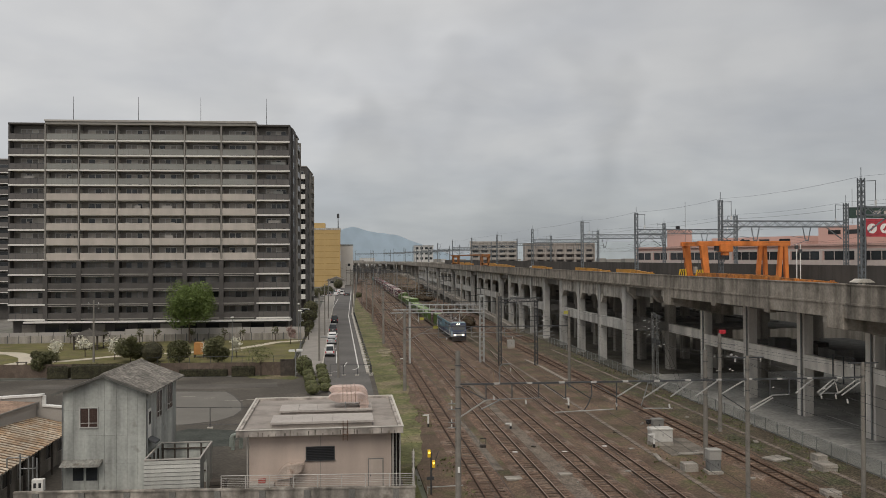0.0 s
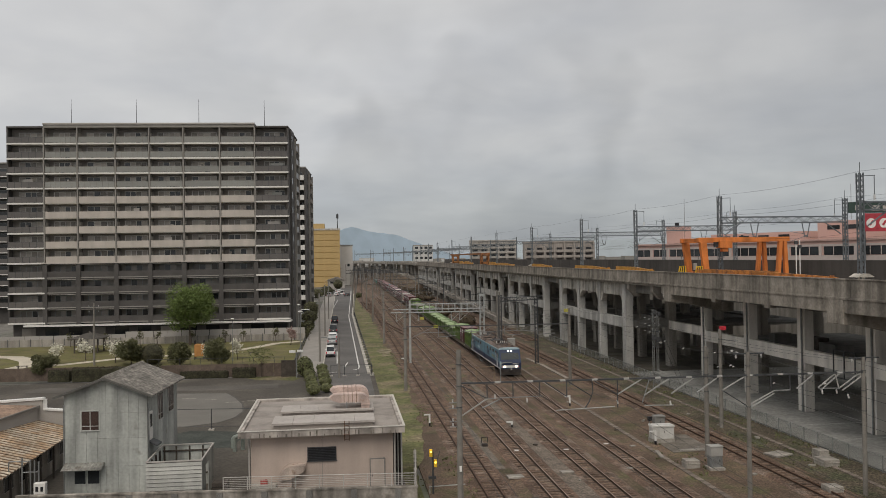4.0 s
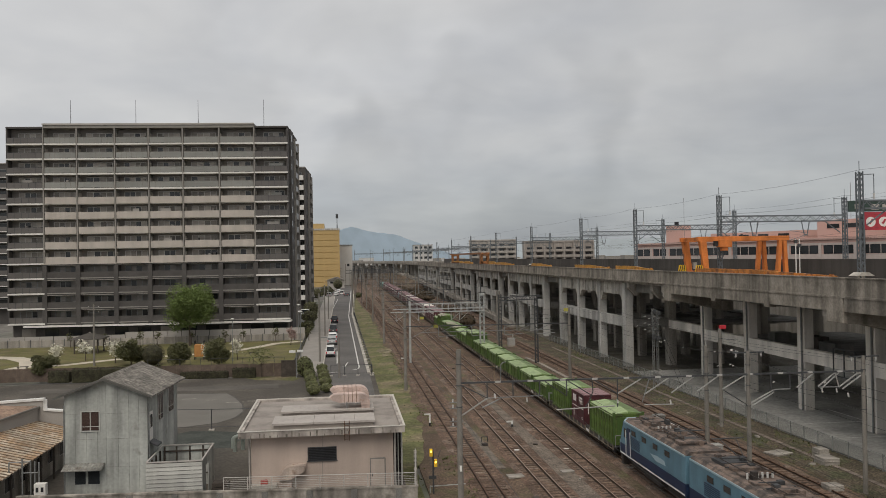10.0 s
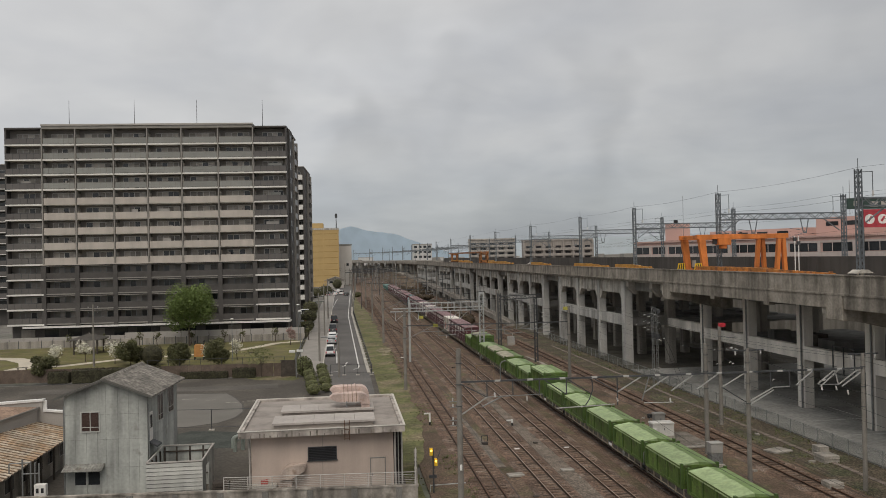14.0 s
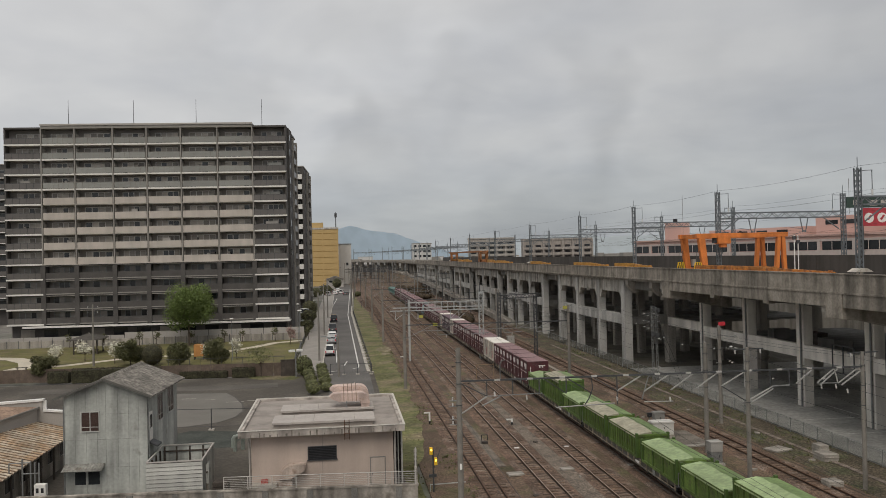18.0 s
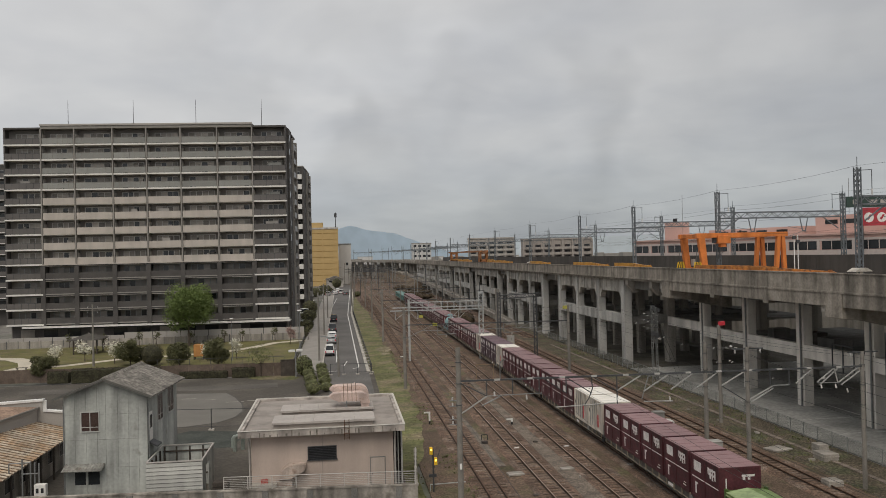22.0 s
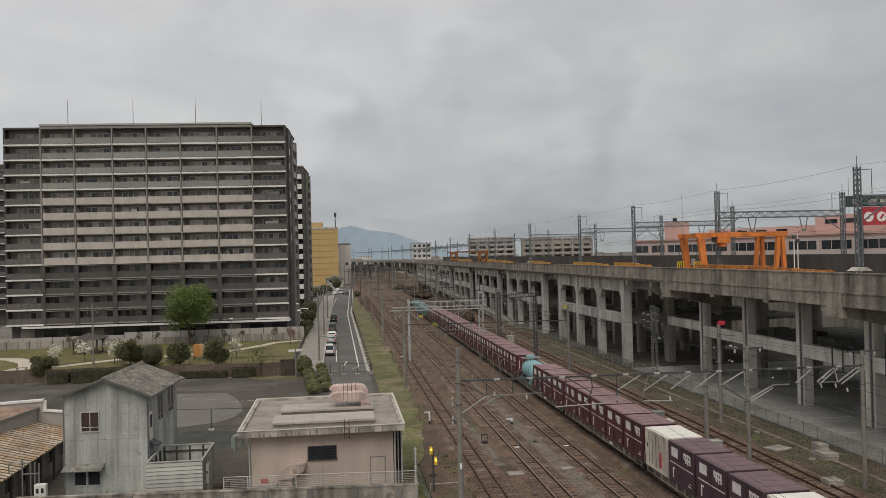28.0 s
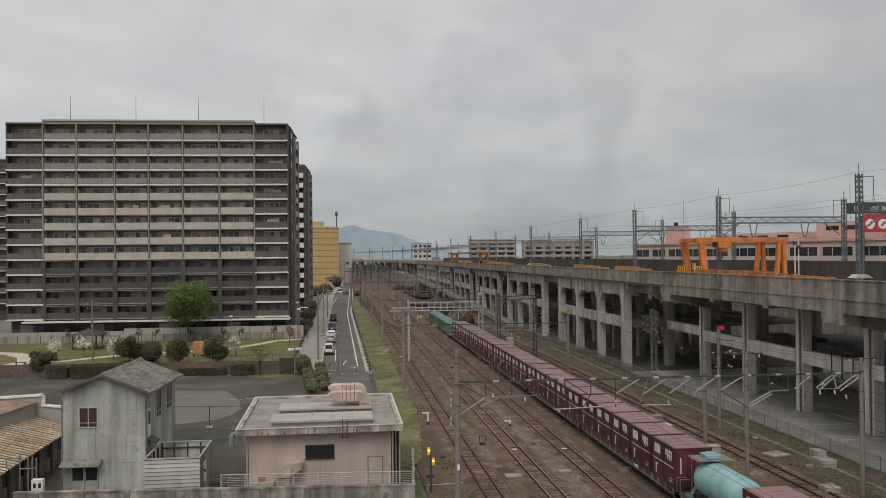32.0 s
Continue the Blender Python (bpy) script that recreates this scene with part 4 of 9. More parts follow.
stored_beam(39.4, 61.5, 26, RUST_ORANGE, "long orange steel launching beam lying on trestles", 0.5, 0.42)
stored_beam(40.3, 72, 16, RUST_ORANGE, "rusty orange steel beam lying on trestles", 0.5, 0.42, False)
stored_beam(39.6, 101, 14, AMBER, "faded amber steel beam lying on trestles", 0.5, 0.5)
stored_beam(39.6, 118, 18, AMBER, "faded amber steel beam lying on trestles", 0.5, 0.5)
stored_beam(39.6, 152, 16, AMBER, "faded amber steel beam lying on trestles", 0.5, 0.55)
stored_beam(39.6, 186, 20, AMBER, "faded amber steel beam lying on trestles", 0.5, 0.6)


RIG = mat("rusty_orange_rig_paint", (0.33, 0.135, 0.045), 0.7, var=0.3, scale=0.5, tint=(0.16, 0.085, 0.05), tint_at=0.55)


def launching_rig(y, span, h):
    t = thing("launching_rig", "long rusty orange launching rig on two trestle towers along the viaduct", "lifting rig", pose(40.0, y, 12.1))
    for dy in (0, span):
        for dx in (0, 1.9):
            for e in (-0.9, 0.9):
                part("leg", Geo().cbox(dx, dy + e, 0, 0.55, 0.6, h), RIG, t, "boxed orange leg")
        part("tower_panel", Geo().box(-0.2, dy - 1.2, h * 0.35, 2.1, dy + 1.2, h * 0.5), RIG, t, "rusty tower bracing")
        part("tower_panel", Geo().box(-0.3, dy - 1.3, h - 0.5, 2.2, dy + 1.3, h), RIG, t, "rusty tower head")
    for dx in (0, 1.9):
        part("top_beam", Geo().box(dx - 0.2, -2, h, dx + 0.2, span + 6, h + 0.45), RIG, t, "long rusty top beam")
    part("platform", Geo().box(-0.6, span - 8, h * 0.42, 2.6, span - 2, h * 0.42 + 0.15), AMBER, t)
    return t


launching_rig(233, 61, 4.2)
for x, y, L in ((39.7, 205, 14), (39.9, 248, 16), (39.6, 262, 12)):
    stored_beam(x, y, L, AMBER, "faded amber steel beam lying on trestles", 0.6, 0.8)

# ---- fence, drains and clutter on the ground in front of the viaduct ----
fence = thing("mesh_fence", "low grey mesh fence between the siding and the viaduct yard", "fence", pose(37.9, 0, -0.15))
for k in range(52):
    yy = 46 + k * 2.0
    part("post", Geo().rod((0, yy, 0), (0, yy, 1.25), 0.035, 6), STEEL, fence)
    if k < 51:
        part("rail", Geo().rod((0, yy, 1.2), (0, yy + 2.0, 1.2), 0.022, 5), STEEL, fence)
        part("mesh_panel", Geo().box(-0.004, yy + 0.04, 0.1, 0.004, yy + 1.96, 1.15), bpy.data.materials["mesh_screen"] if "mesh_screen" in bpy.data.materials else see_through("mesh_screen", (0.13, 0.145, 0.135), 0.24), fence)
for x0, y0, x1, y1 in ((47.5, 57, 47.6, 76), (41.5, 64, 47.5, 64.1), (41.5, 70, 47.5, 70.1)):
    solid("road_marking", Geo().box(x0, y0, -0.1, x1, y1, -0.092), LINE, "faint white bay line in the viaduct yard", "marking", kind="structure")
# ---- line-side gantries, poles, cabinets ----
def concrete_pole(t, x, y, top, r=0.2, base=-0.25):
    p = part("pole", Geo().rod((x, y, base), (x, y, top), r * 1.08, 12, r * 0.86), POLE, t, "tapered concrete pole")
    for k in range(3):
        z = top - 0.9 - k * 1.3
        part("pole_band", Geo().rod((x, y, z), (x, y, z + 0.05), r * 1.15, 10), STEEL_DARK, p)
    return p


def insulator(t, p, q, r=0.05):
    p, q = Vector(p), Vector(q)
    g = Geo().rod(p, q, 0.018, 6)
    for k in range(4):
        c = p.lerp(q, 0.2 + 0.2 * k)
        d = (q - p).normalized() * 0.03
        g.rod(c - d * 0.6, c + d * 0.6, r, 8)
    part("insulator", g, PORCELAIN, t, "white ribbed insulator")


mat_galv = mat("weathered_pale_galvanising", (0.34, 0.335, 0.315), 0.6, 0.2, var=0.15, scale=2)
# nearest gantry
t = thing("line_gantry", "concrete-poled gantry with a thin steel trussed beam over the tracks", "line gantry", pose(0, 49.5, 0), "line gantries")
for x, top in ((7.0, 9.95), (25.6, 9.3), (33.5, 8.75)):
    concrete_pole(t, x, 0, top, 0.175 if x < 10 else 0.14)
part("top_chord", Geo().bar((7.0, -0.05, 7.92), (33.6, -0.05, 7.78), 0.1, 0.105), STEEL_DARK, t, "dark painted steel chord")
PALE_WORN = mat("pale_worn_paint", (0.42, 0.41, 0.39), 0.6, var=0.1)
for k in range(12):
    x = 9.2 + k * 2.04
    part("chord_tape", Geo().bar((x, -0.05, 7.93 - (x - 7) * 0.0053), (x + 0.36, -0.05, 7.93 - (x - 7) * 0.0053), 0.102, 0.106), PALE_WORN, t, "pale painted length")
for a, b, za, zb, w in ((8.72, 12.2, 6.94, 6.98, 0.05), (27.24, 28.4, 6.78, 6.8, 0.07), (30.33, 31.75, 6.84, 6.8, 0.06)):
    part("lower_chord", Geo().bar((a, -0.05, za), (b, -0.05, zb), w, w), STEEL, t)
for x, zl in ((8.72, 6.94), (10.33, 7.0), (12.0, 7.0), (13.71, 6.9), (16.96, 6.1), (27.1, 6.78), (28.4, 6.8)):
    part("truss_brace", Geo().bar((x, -0.05, 7.84), (x, -0.05, zl), 0.06, 0.06), STEEL_DARK, t)
for a, b, za, zb in ((7.1, 8.71, 7.8, 6.95), (12.36, 13.7, 7.82, 6.9), (13.8, 15.33, 7.82, 6.84), (15.45, 16.95, 7.82, 6.92), (23.82, 25.45, 6.93, 5.9)):
    part("truss_brace", Geo().bar((a, -0.05, za), (b, -0.05, zb), 0.06, 0.06), STEEL_DARK, t, "dark thin brace")
for a, b, za, zb in ((7.06, 8.71, 5.9, 6.93), (16.97, 18.52, 6.92, 7.8), (18.69, 20.35, 6.8, 7.8), (20.46, 21.95, 6.83, 7.8), (22.13, 23.6, 6.84, 7.8), (23.82, 25.43, 6.93, 7.8), (25.47, 27.24, 5.88, 6.75), (25.6, 27.3, 5.7, 6.62), (28.85, 30.03, 6.86, 7.75), (30.33, 31.51, 6.88, 7.75), (30.5, 31.75, 6.7, 7.7), (31.51, 31.75, 7.7, 6.78), (31.75, 33.16, 6.78, 7.72), (32.0, 33.3, 6.66, 7.5)):
    part("truss_brace", Geo().bar((a, -0.05, za), (b, -0.05, zb), 0.07, 0.07), mat_galv, t, "pale galvanised brace")
for x, z in ((25.6, 9.2), (33.5, 8.7)):
    part("crossarm", Geo().bar((x - 1.0, 0, z), (x + 1.1, 0, z), 0.08, 0.08), STEEL_DARK, t)
    for dx in (-0.8, 0.9):
        insulator(t, (x + dx, 0, z), (x + dx, 0, z - 0.3), 0.06)
part("drop_tube", Geo().tube([(15.35, 0, 7.8), (15.4, 0, 7.1), (15.15, 0, 6.5), (14.9, 0, 6.15)], 0.035, 6), STEEL_DARK, t, "bent registration tube")
for p, q in (((13.05, 0, 6.05), (16.8, 0, 6.15)), ((18.7, 0, 6.15), (20.6, 0, 6.1))):
    part("registration_tube", Geo().rod(p, q, 0.04, 6), mat_galv, t, "pale registration tube")
part("drop_tube", Geo().rod((18.57, 0, 6.3), (19.06, 0, 7.8), 0.035, 6), STEEL, t)
for p, q in (((8.4, 0, 6.35), (9.6, 0, 6.9)),):
    part("stay_tube", Geo().rod(p, q, 0.045, 6), STEEL, t)
for z in (6.75, 6.4, 5.6, 5.3):
    part("pole_bracket", Geo().bar((6.4, 0, z), (7.2, 0, z), 0.05, 0.05), STEEL, t)
    insulator(t, (6.6, 0, z), (6.6, 0, z + 0.22))
for x, z in ((9.2, 7.2), (11.2, 6.9), (16.96, 6.6), (20.4, 6.4), (30.6, 6.75), (31.6, 6.72), (32.4, 6.4)):
    insulator(t, (x, 0, z), (x, -0.1, z - 0.3), 0.06)
part("pole_tag", Geo().box(6.93, -0.24, 2.6, 7.07, -0.2, 2.95), WHITE, t)
# arched cable hoop and small hoop frames behind it
hoop = thing("hoop_mast", "low bent steel tube beside the main line", "bent tube", pose(19.75, 102.0, -0.2))
pts = [(0, 0, 0), (0, 0, 1.85)] + [(0.55 - 0.55 * math.cos(a), 0, 1.85 + 0.55 * math.sin(a)) for a in [math.pi / 2 * k / 4 for k in range(1, 5)]] + [(1.5, 0, 2.4)]
part("bent_tube", Geo().tube(pts, 0.07), STEEL, hoop)
insulator(hoop, (1.4, 0, 1.9), (1.4, 0, 1.4), 0.09)


def simple_gantry(y, x0, x1, top0, top1, beam, label, poles="concrete", yellow=None):
    t = thing("line_gantry", label, "line gantry", pose(0, y, 0), "line gantries")
    for x, top in ((x0, top0), (x1, top1)):
        if poles == "concrete":
            concrete_pole(t, x, 0, top, 0.19)
        else:
            g = Geo()
            lattice(g, (x, 0, -0.2), (x, 0, top), 0.42, 0.55, 0.035)
            part("lattice_mast", g, mat_steel_light, t)
    part("top_chord", Geo().bar((x0, 0, beam), (x1, 0, beam - 0.1), 0.1, 0.11), STEEL_DARK, t)
    part("lower_chord", Geo().bar((x0 + 2, 0, beam - 0.75), (x1 - 2, 0, beam - 0.8), 0.06, 0.06), STEEL, t)
    x = x0 + 2
    while x < x1 - 3:
        part("truss_brace", Geo().bar((x, 0, beam - 0.75), (x + 1.6, 0, beam), 0.055, 0.055), STEEL, t)
        x += 2.4
    part("truss_brace", Geo().bar((x0, 0, beam - 1.7), (x0 + 2, 0, beam - 0.75), 0.06, 0.06), STEEL, t)
    for k in range(4):
        x = x0 + (x1 - x0) * (0.2 + 0.2 * k)
        part("drop_tube", Geo().tube([(x, 0, beam), (x, 0, beam - 1.25), (x + 0.06, 0, beam - 1.3), (x + 2.2, 0, beam - 1.2)], 0.04, 6), STEEL, t)
        insulator(t, (x + 1.0, 0, beam - 1.25), (x + 1.0, 0, beam - 1.6))
    if yellow:
        for x in yellow:
            part("marker_plate", Geo().box(x - 0.28, -0.05, beam - 0.2, x + 0.28, -0.02, beam + 0.12), PLATE, t, "dull yellow marker plate")
    return t


mat_steel_light = mat("pale_galvanised_mast", (0.42, 0.43, 0.42), 0.55, 0.3, var=0.1, scale=2)
g2 = simple_gantry(97.5, 7.4, 27.5, 9.4, 9.2, 7.4, "second gantry with concrete poles and a dark steel beam", yellow=(11.1,))
part("marker_plate", Geo().box(26.75, -0.3, 8.75, 27.3, -0.26, 9.15), PLATE, g2, "dull yellow marker plate")
# signal bridge with pale steel lattice
t = thing("signal_bridge", "pale steel lattice signal bridge over the tracks", "signal bridge", pose(0, 122.5, 0))
for x in (10.05, 21.0):
    g = Geo()
    if x > 20:
        lattice(g, (x, 0, -0.2), (x, 0, 9.7), 0.62, 0.7, 0.05)
        g.cbox(x, 0, 9.7, 0.75, 0.75, 0.3)
    else:
        g.cbox(x, 0, -0.2, 0.3, 0.3, 9.3)
    part("mast", g, mat_steel_light, t)
g = Geo()
for yy in (-0.4, 0.4):
    g.bar((10.0, yy, 8.65), (20.9, yy, 8.65), 0.09, 0.09).bar((7.6, yy, 7.9), (21.2, yy, 7.85), 0.1, 0.1).bar((7.2, yy, 7.45), (21.2, yy, 7.4), 0.1, 0.1)
    for k in range(12):
        x = 10.2 + k * 0.95
        g.bar((x, yy, 7.45), (x, yy, 8.65), 0.05, 0.05)
for k in range(12):
    x = 10.2 + k * 0.95
    g.bar((x, -0.4, 7.45), (x, 0.4, 7.45), 0.05, 0.05)
part("bridge_truss", g, mat_steel_light, t)
part("walkway", Geo().box(7.3, -0.38, 7.37, 21.0, 0.38, 7.42), STEEL_DARK, t)
for x, d in ((8.0, 1.6), (11.4, -1.3), (16.3, 1.4), (17.6, 1.4)):
    part("hanger", Geo().bar((x, 0, 7.4), (x, 0, 6.1), 0.1, 0.1).bar((x, 0, 6.1), (x + d, 0, 7.3), 0.06, 0.06), mat_steel_light, t)
part("marker_plate", Geo().box(11.5, -0.5, 6.35, 12.1, -0.46, 6.75), PLATE, t, "dull yellow marker plate")
# farther gantries down the line
for k, (y, x1) in enumerate(((152, 29), (205, 30), (258, 30), (312, 29), (366, 29), (425, 28), (490, 28))):
    simple_gantry(y, 7.6 if k < 3 else 5.0, x1, 9.6, 9.2, 7.5, "far gantry with concrete poles and a dark steel beam")

# tall poles beside the viaduct with brackets and feeder gear
for x, y, top, arms in ((28.0, 60.8, 8.4, 0), (34.0, 70.8, 8.7, 1), (29.4, 152, 9.0, 1)):
    t = thing("feeder_pole", "grey line-side pole with brackets and insulators", "pole", pose(x, y, 0), "line-side poles")
    concrete_pole(t, 0, 0, top, 0.17)
    for a in range(arms * 2):
        z = top - 0.9 - a * 1.1
        part("crossarm", Geo().bar((-0.2, 0, z), (1.6, 0.3, z - 0.2), 0.05, 0.05), STEEL, t)
        for dx in (0.7, 1.5):
            insulator(t, (dx, 0.2, z - 0.1), (dx + 0.35, 0.25, z - 0.2), 0.06)
    if arms and x > 30:
        part("red_box", Geo().cbox(0.25, 0, top - 0.05, 0.55, 0.3, 0.35), RED, t, "small red box on the pole top", bevel=0.02)
for x, y, top in ((36.0, 92, 9.2), (36.9, 93, 8.9)):
    t = thing("feeder_pole", "slim dark lattice post hung with switchgear and thin wires", "pole", pose(x, y, 0), "line-side poles")
    g = Geo()
    lattice(g, (0, 0, -0.2), (0, 0, top), 0.2, 0.5, 0.016)
    part("lattice_post", g, STEEL, t, "slim grey lattice post")
    for a in range(3):
        z = top - 0.9 - a * 0.75
        part("crossarm", Geo().bar((-0.9, 0, z), (0.5, 0, z), 0.045, 0.045), STEEL_DARK, t)
        for dx in (-0.8, 0.4):
            insulator(t, (dx, 0, z), (dx - 0.35, 0, z - 0.06), 0.045)
    part("switch_gear", Geo().cbox(0.05, -0.15, top - 3.6, 0.4, 0.35, 0.6).cbox(0.2, -0.1, top - 0.6, 0.3, 0.3, 0.5), STEEL_DARK, t, "small dark switch gear", bevel=0.03)
    part("stay_wire", Geo().bar((0, 0, top - 1), (2.2, -3, 0), 0.025, 0.025), WIRE, t)
    part("crank_rod", Geo().bar((0, -0.1, 2.0), (0.9, -0.1, 1.6), 0.07, 0.07), PALE_WORN, t)
# dark truss portal close to the viaduct columns
t = thing("feeder_portal", "dark steel truss portal hung with insulators beside the viaduct", "line portal", pose(0, 118, 0))
for x in (22.9, 28.3):
    g = Geo()
    lattice(g, (x, 0, -0.2), (x, 0, 10.0 if x < 25 else 9.4), 0.4, 0.5, 0.045)
    part("lattice_mast", g, STEEL_DARK, t, "dark lattice mast")
g = Geo()
lattice(g, (22.9, 0, 9.3), (28.9, 0, 9.5), 0.5, 0.6, 0.05)
part("cross_truss", g, STEEL_DARK, t)
for k in range(6):
    x = 23.6 + k * 0.85
    part("drop_tube", Geo().tube([(x, 0, 9.1), (x + 0.22, 0, 7.7), (x + 0.3, 0, 7.6), (x + 1.3, 0, 7.3)], 0.035, 6), STEEL, t)
    insulator(t, (x + 0.1, 0, 8.4), (x + 0.45, 0, 8.2), 0.07)
for z in (6.4, 7.0):
    part("crossarm", Geo().bar((27.4, 0, z), (30.2, 0.3, z - 0.1), 0.05, 0.05), STEEL_DARK, t)
    insulator(t, (29.2, 0.2, z), (29.7, 0.2, z - 0.05), 0.08)

# wires over the tracks
w = thing("overhead_wires", "thin dark contact and catenary wires over the tracks", "wires", pose(0, 0, 0), kind="stuff")
g = Geo()
sup = [2.0, 49.5, 97.5, 122.5, 152, 205, 258, 312, 366]
for x in TRACK_X[1:] + (31.0,):
    for a, b in zip(sup, sup[1:]):
        for i in range(8):
            u, v = i / 8, (i + 1) / 8
            g.bar((x, a + (b - a) * u, 6.1 - 3.2 * u * (1 - u)), (x, a + (b - a) * v, 6.1 - 3.2 * v * (1 - v)), 0.012, 0.012)
        g.bar((x, a, 5.15), (x, b, 5.15), 0.014, 0.014)
for x, z in ((6.6, 6.9), (6.6, 5.8), (25.0, 9.0), (26.4, 9.0), (33.0, 8.4), (34.2, 8.4)):
    for a, b in zip(sup, sup[1:4]):
        for i in range(6):
            u, v = i / 6, (i + 1) / 6
            g.bar((x, a + (b - a) * u, z - 2.4 * u * (1 - u)), (x, a + (b - a) * v, z - 2.4 * v * (1 - v)), 0.013, 0.013)
part("wire", g, WIRE, w)


# low feeder wires strung with white insulators beside the viaduct
w = thing("feeder_wires", "slack feeder wires strung with small white insulators", "wires", pose(0, 0, 0))
rng = random.Random(3)
for p, q in (((34.0, 70.8, 7.4), (33.5, 49.5, 6.6)), ((34.2, 70.8, 6.6), (36.0, 92, 6.3)), ((36.0, 92, 7.2), (29.4, 120, 6.9)), ((34.0, 70.8, 6.0), (38.3, 60.0, 4.4)), ((36.5, 92, 5.6), (38.2, 76, 4.2))):
    p, q = Vector(p), Vector(q)
    g = Geo()
    for i in range(6):
        a, b = i / 6, (i + 1) / 6
        g.bar(p.lerp(q, a) - Vector((0, 0, 2.4 * a * (1 - a))), p.lerp(q, b) - Vector((0, 0, 2.4 * b * (1 - b))), 0.016, 0.016)
    part("wire", g, WIRE, w)
    for k in range(3):
        u = rng.choice((0.06, 0.12, 0.2, 0.5, 0.8, 0.88, 0.94)) + rng.uniform(-0.02, 0.02)
        c = p.lerp(q, u) - Vector((0, 0, 2.4 * u * (1 - u)))
        insulator(w, c + Vector((0, 0, 0.04)), c - Vector((0.2, 0, 0.06)), 0.045)


# cabinets and concrete bits between the fourth and fifth line
def cabinet(x, y, sx, sy, h, label, material=None, legs=True):
    t = thing("relay_cabinet", label, "cabinet", pose(x, y, -0.2), "line-side cabinets")
    material = material or WHITE
    z = 0.35 if legs else 0.0
    part("plinth", Geo().cbox(0, 0, 0, sx * 1.05, sy * 1.05, 0.2 + z * 0.4), CONCRETE, t, "concrete plinth")
    part("case", Geo().cbox(0, 0, z, sx, sy, h - z), material, t, bevel=0.03)
    part("lid", Geo().extrude([(-sx / 2 - 0.06, h), (sx / 2 + 0.06, h), (sx / 2, h + 0.12), (-sx / 2, h + 0.12)], "y", -sy / 2 - 0.06, sy / 2 + 0.06), material, t)
    d = part("door", Geo().box(-sx / 2 + 0.05, -sy / 2 - 0.015, z + 0.08, -0.01, -sy / 2 + 0.01, h - 0.08).box(0.01, -sy / 2 - 0.015, z + 0.08, sx / 2 - 0.05, -sy / 2 + 0.01, h - 0.08), material, t, "pair of doors")
    part("handle", Geo().cbox(0.06, -sy / 2 - 0.03, (z + h) / 2, 0.04, 0.03, 0.2), BLACK, d)
    return t


GREY_CASE = mat("pale_grey_cabinet", (0.36, 0.35, 0.325), 0.7, var=0.08, streak=0.15)
cabinet(26.55, 66.4, 1.85, 0.95, 1.35, "white steel relay cabinet with twin doors on a plinth", mat("dulled_white_paint", (0.56, 0.545, 0.51), 0.6, var=0.1, streak=0.2))
cabinet(27.75, 70.0, 0.95, 0.6, 1.4, "small dull grey line-side cabinet", mat("dull_grey_cabinet", (0.24, 0.235, 0.22), 0.75, var=0.12, streak=0.2))
t = thing("post_box", "small black box on a short post by the cabinets", "box", pose(26.5, 68.9, -0.2))
part("post", Geo().rod((0, 0, 0), (0, 0, 1.3), 0.04, 6), STEEL, t)
part("case", Geo().cbox(0, 0, 1.3, 0.36, 0.3, 0.36), BLACK, t, bevel=0.02)
t = thing("relay_cabinet", "pale cabinet head on a dark grey case and concrete footing", "cabinet", pose(26.95, 57.3, -0.2), "line-side cabinets")
part("plinth", Geo().cbox(0, 0, 0, 1.15, 1.0, 0.22), CONCRETE, t, "concrete footing", bevel=0.02)
part("lower_case", Geo().cbox(0, 0, 0.22, 0.85, 0.72, 0.8), STEEL, t, "dark grey lower case", bevel=0.02)
part("upper_case", Geo().cbox(0, 0, 1.02, 0.92, 0.78, 0.68), GREY_CASE, t, "pale upper case", bevel=0.03)
part("lid", Geo().cbox(0, 0, 1.7, 0.98, 0.84, 0.06), GREY_CASE, t)
part("handle", Geo().cbox(0.2, -0.38, 0.6, 0.04, 0.04, 0.18), BLACK, t)
solid("concrete_pad", Geo().extrude([(26.0, 62.5), (29.5, 63.5), (30.2, 68.5), (26.2, 69)], "z", -0.25, -0.16), mat("dirty_pad_concrete", (0.15, 0.132, 0.11), 0.95, var=0.3, scale=0.8, fine=6), "stained concrete pad under the relay cabinet", "pad")
cabinet(29.3, 141, 1.2, 0.9, 1.35, "pale steel cabinet beside the siding", GREY_CASE)
for x, y, sx, sy, h, lab in ((25.5, 58.2, 1.05, 0.9, 0.6, "low pale concrete pit box"), (35.5, 57.0, 1.2, 1.4, 0.55, "stack of pale concrete blocks"), (35.9, 58.4, 0.8, 1.0, 0.85, "pale concrete block"), (31.9, 50.6, 1.0, 1.0, 0.45, "pale concrete base")):
    solid("concrete_block", Geo().cbox(0, 0, 0, sx, sy, h).cbox(0, 0, h * 0.55, sx * 1.06, sy * 1.06, h * 0.1), CONCRETE, lab + " beside the track", "concrete block", pose(x, y, -0.22), "concrete blocks", bevel=0.03)
for x, y, sx, sy, rz in ((12.1, 57.6, 1.15, 0.8, 4), (16.05, 58.2, 0.95, 0.6, 8), (31.6 + 2, 60.4, 1.7, 1.4, 20), (20.9, 58.3, 0.5, 0.35, 12), (27.9, 62.9, 2.6, 0.5, 3), (24.6, 62.0, 2.2, 0.3, 80)):
    solid("slab_lid", Geo().cbox(0, 0, 0, sx, sy, 0.12), CONCRETE, "pale concrete cover slab lying on the ballast", "slab", pose(x, y, -0.17, 0, 0, rz), "cover slabs", bevel=0.01)
rng = random.Random(21)
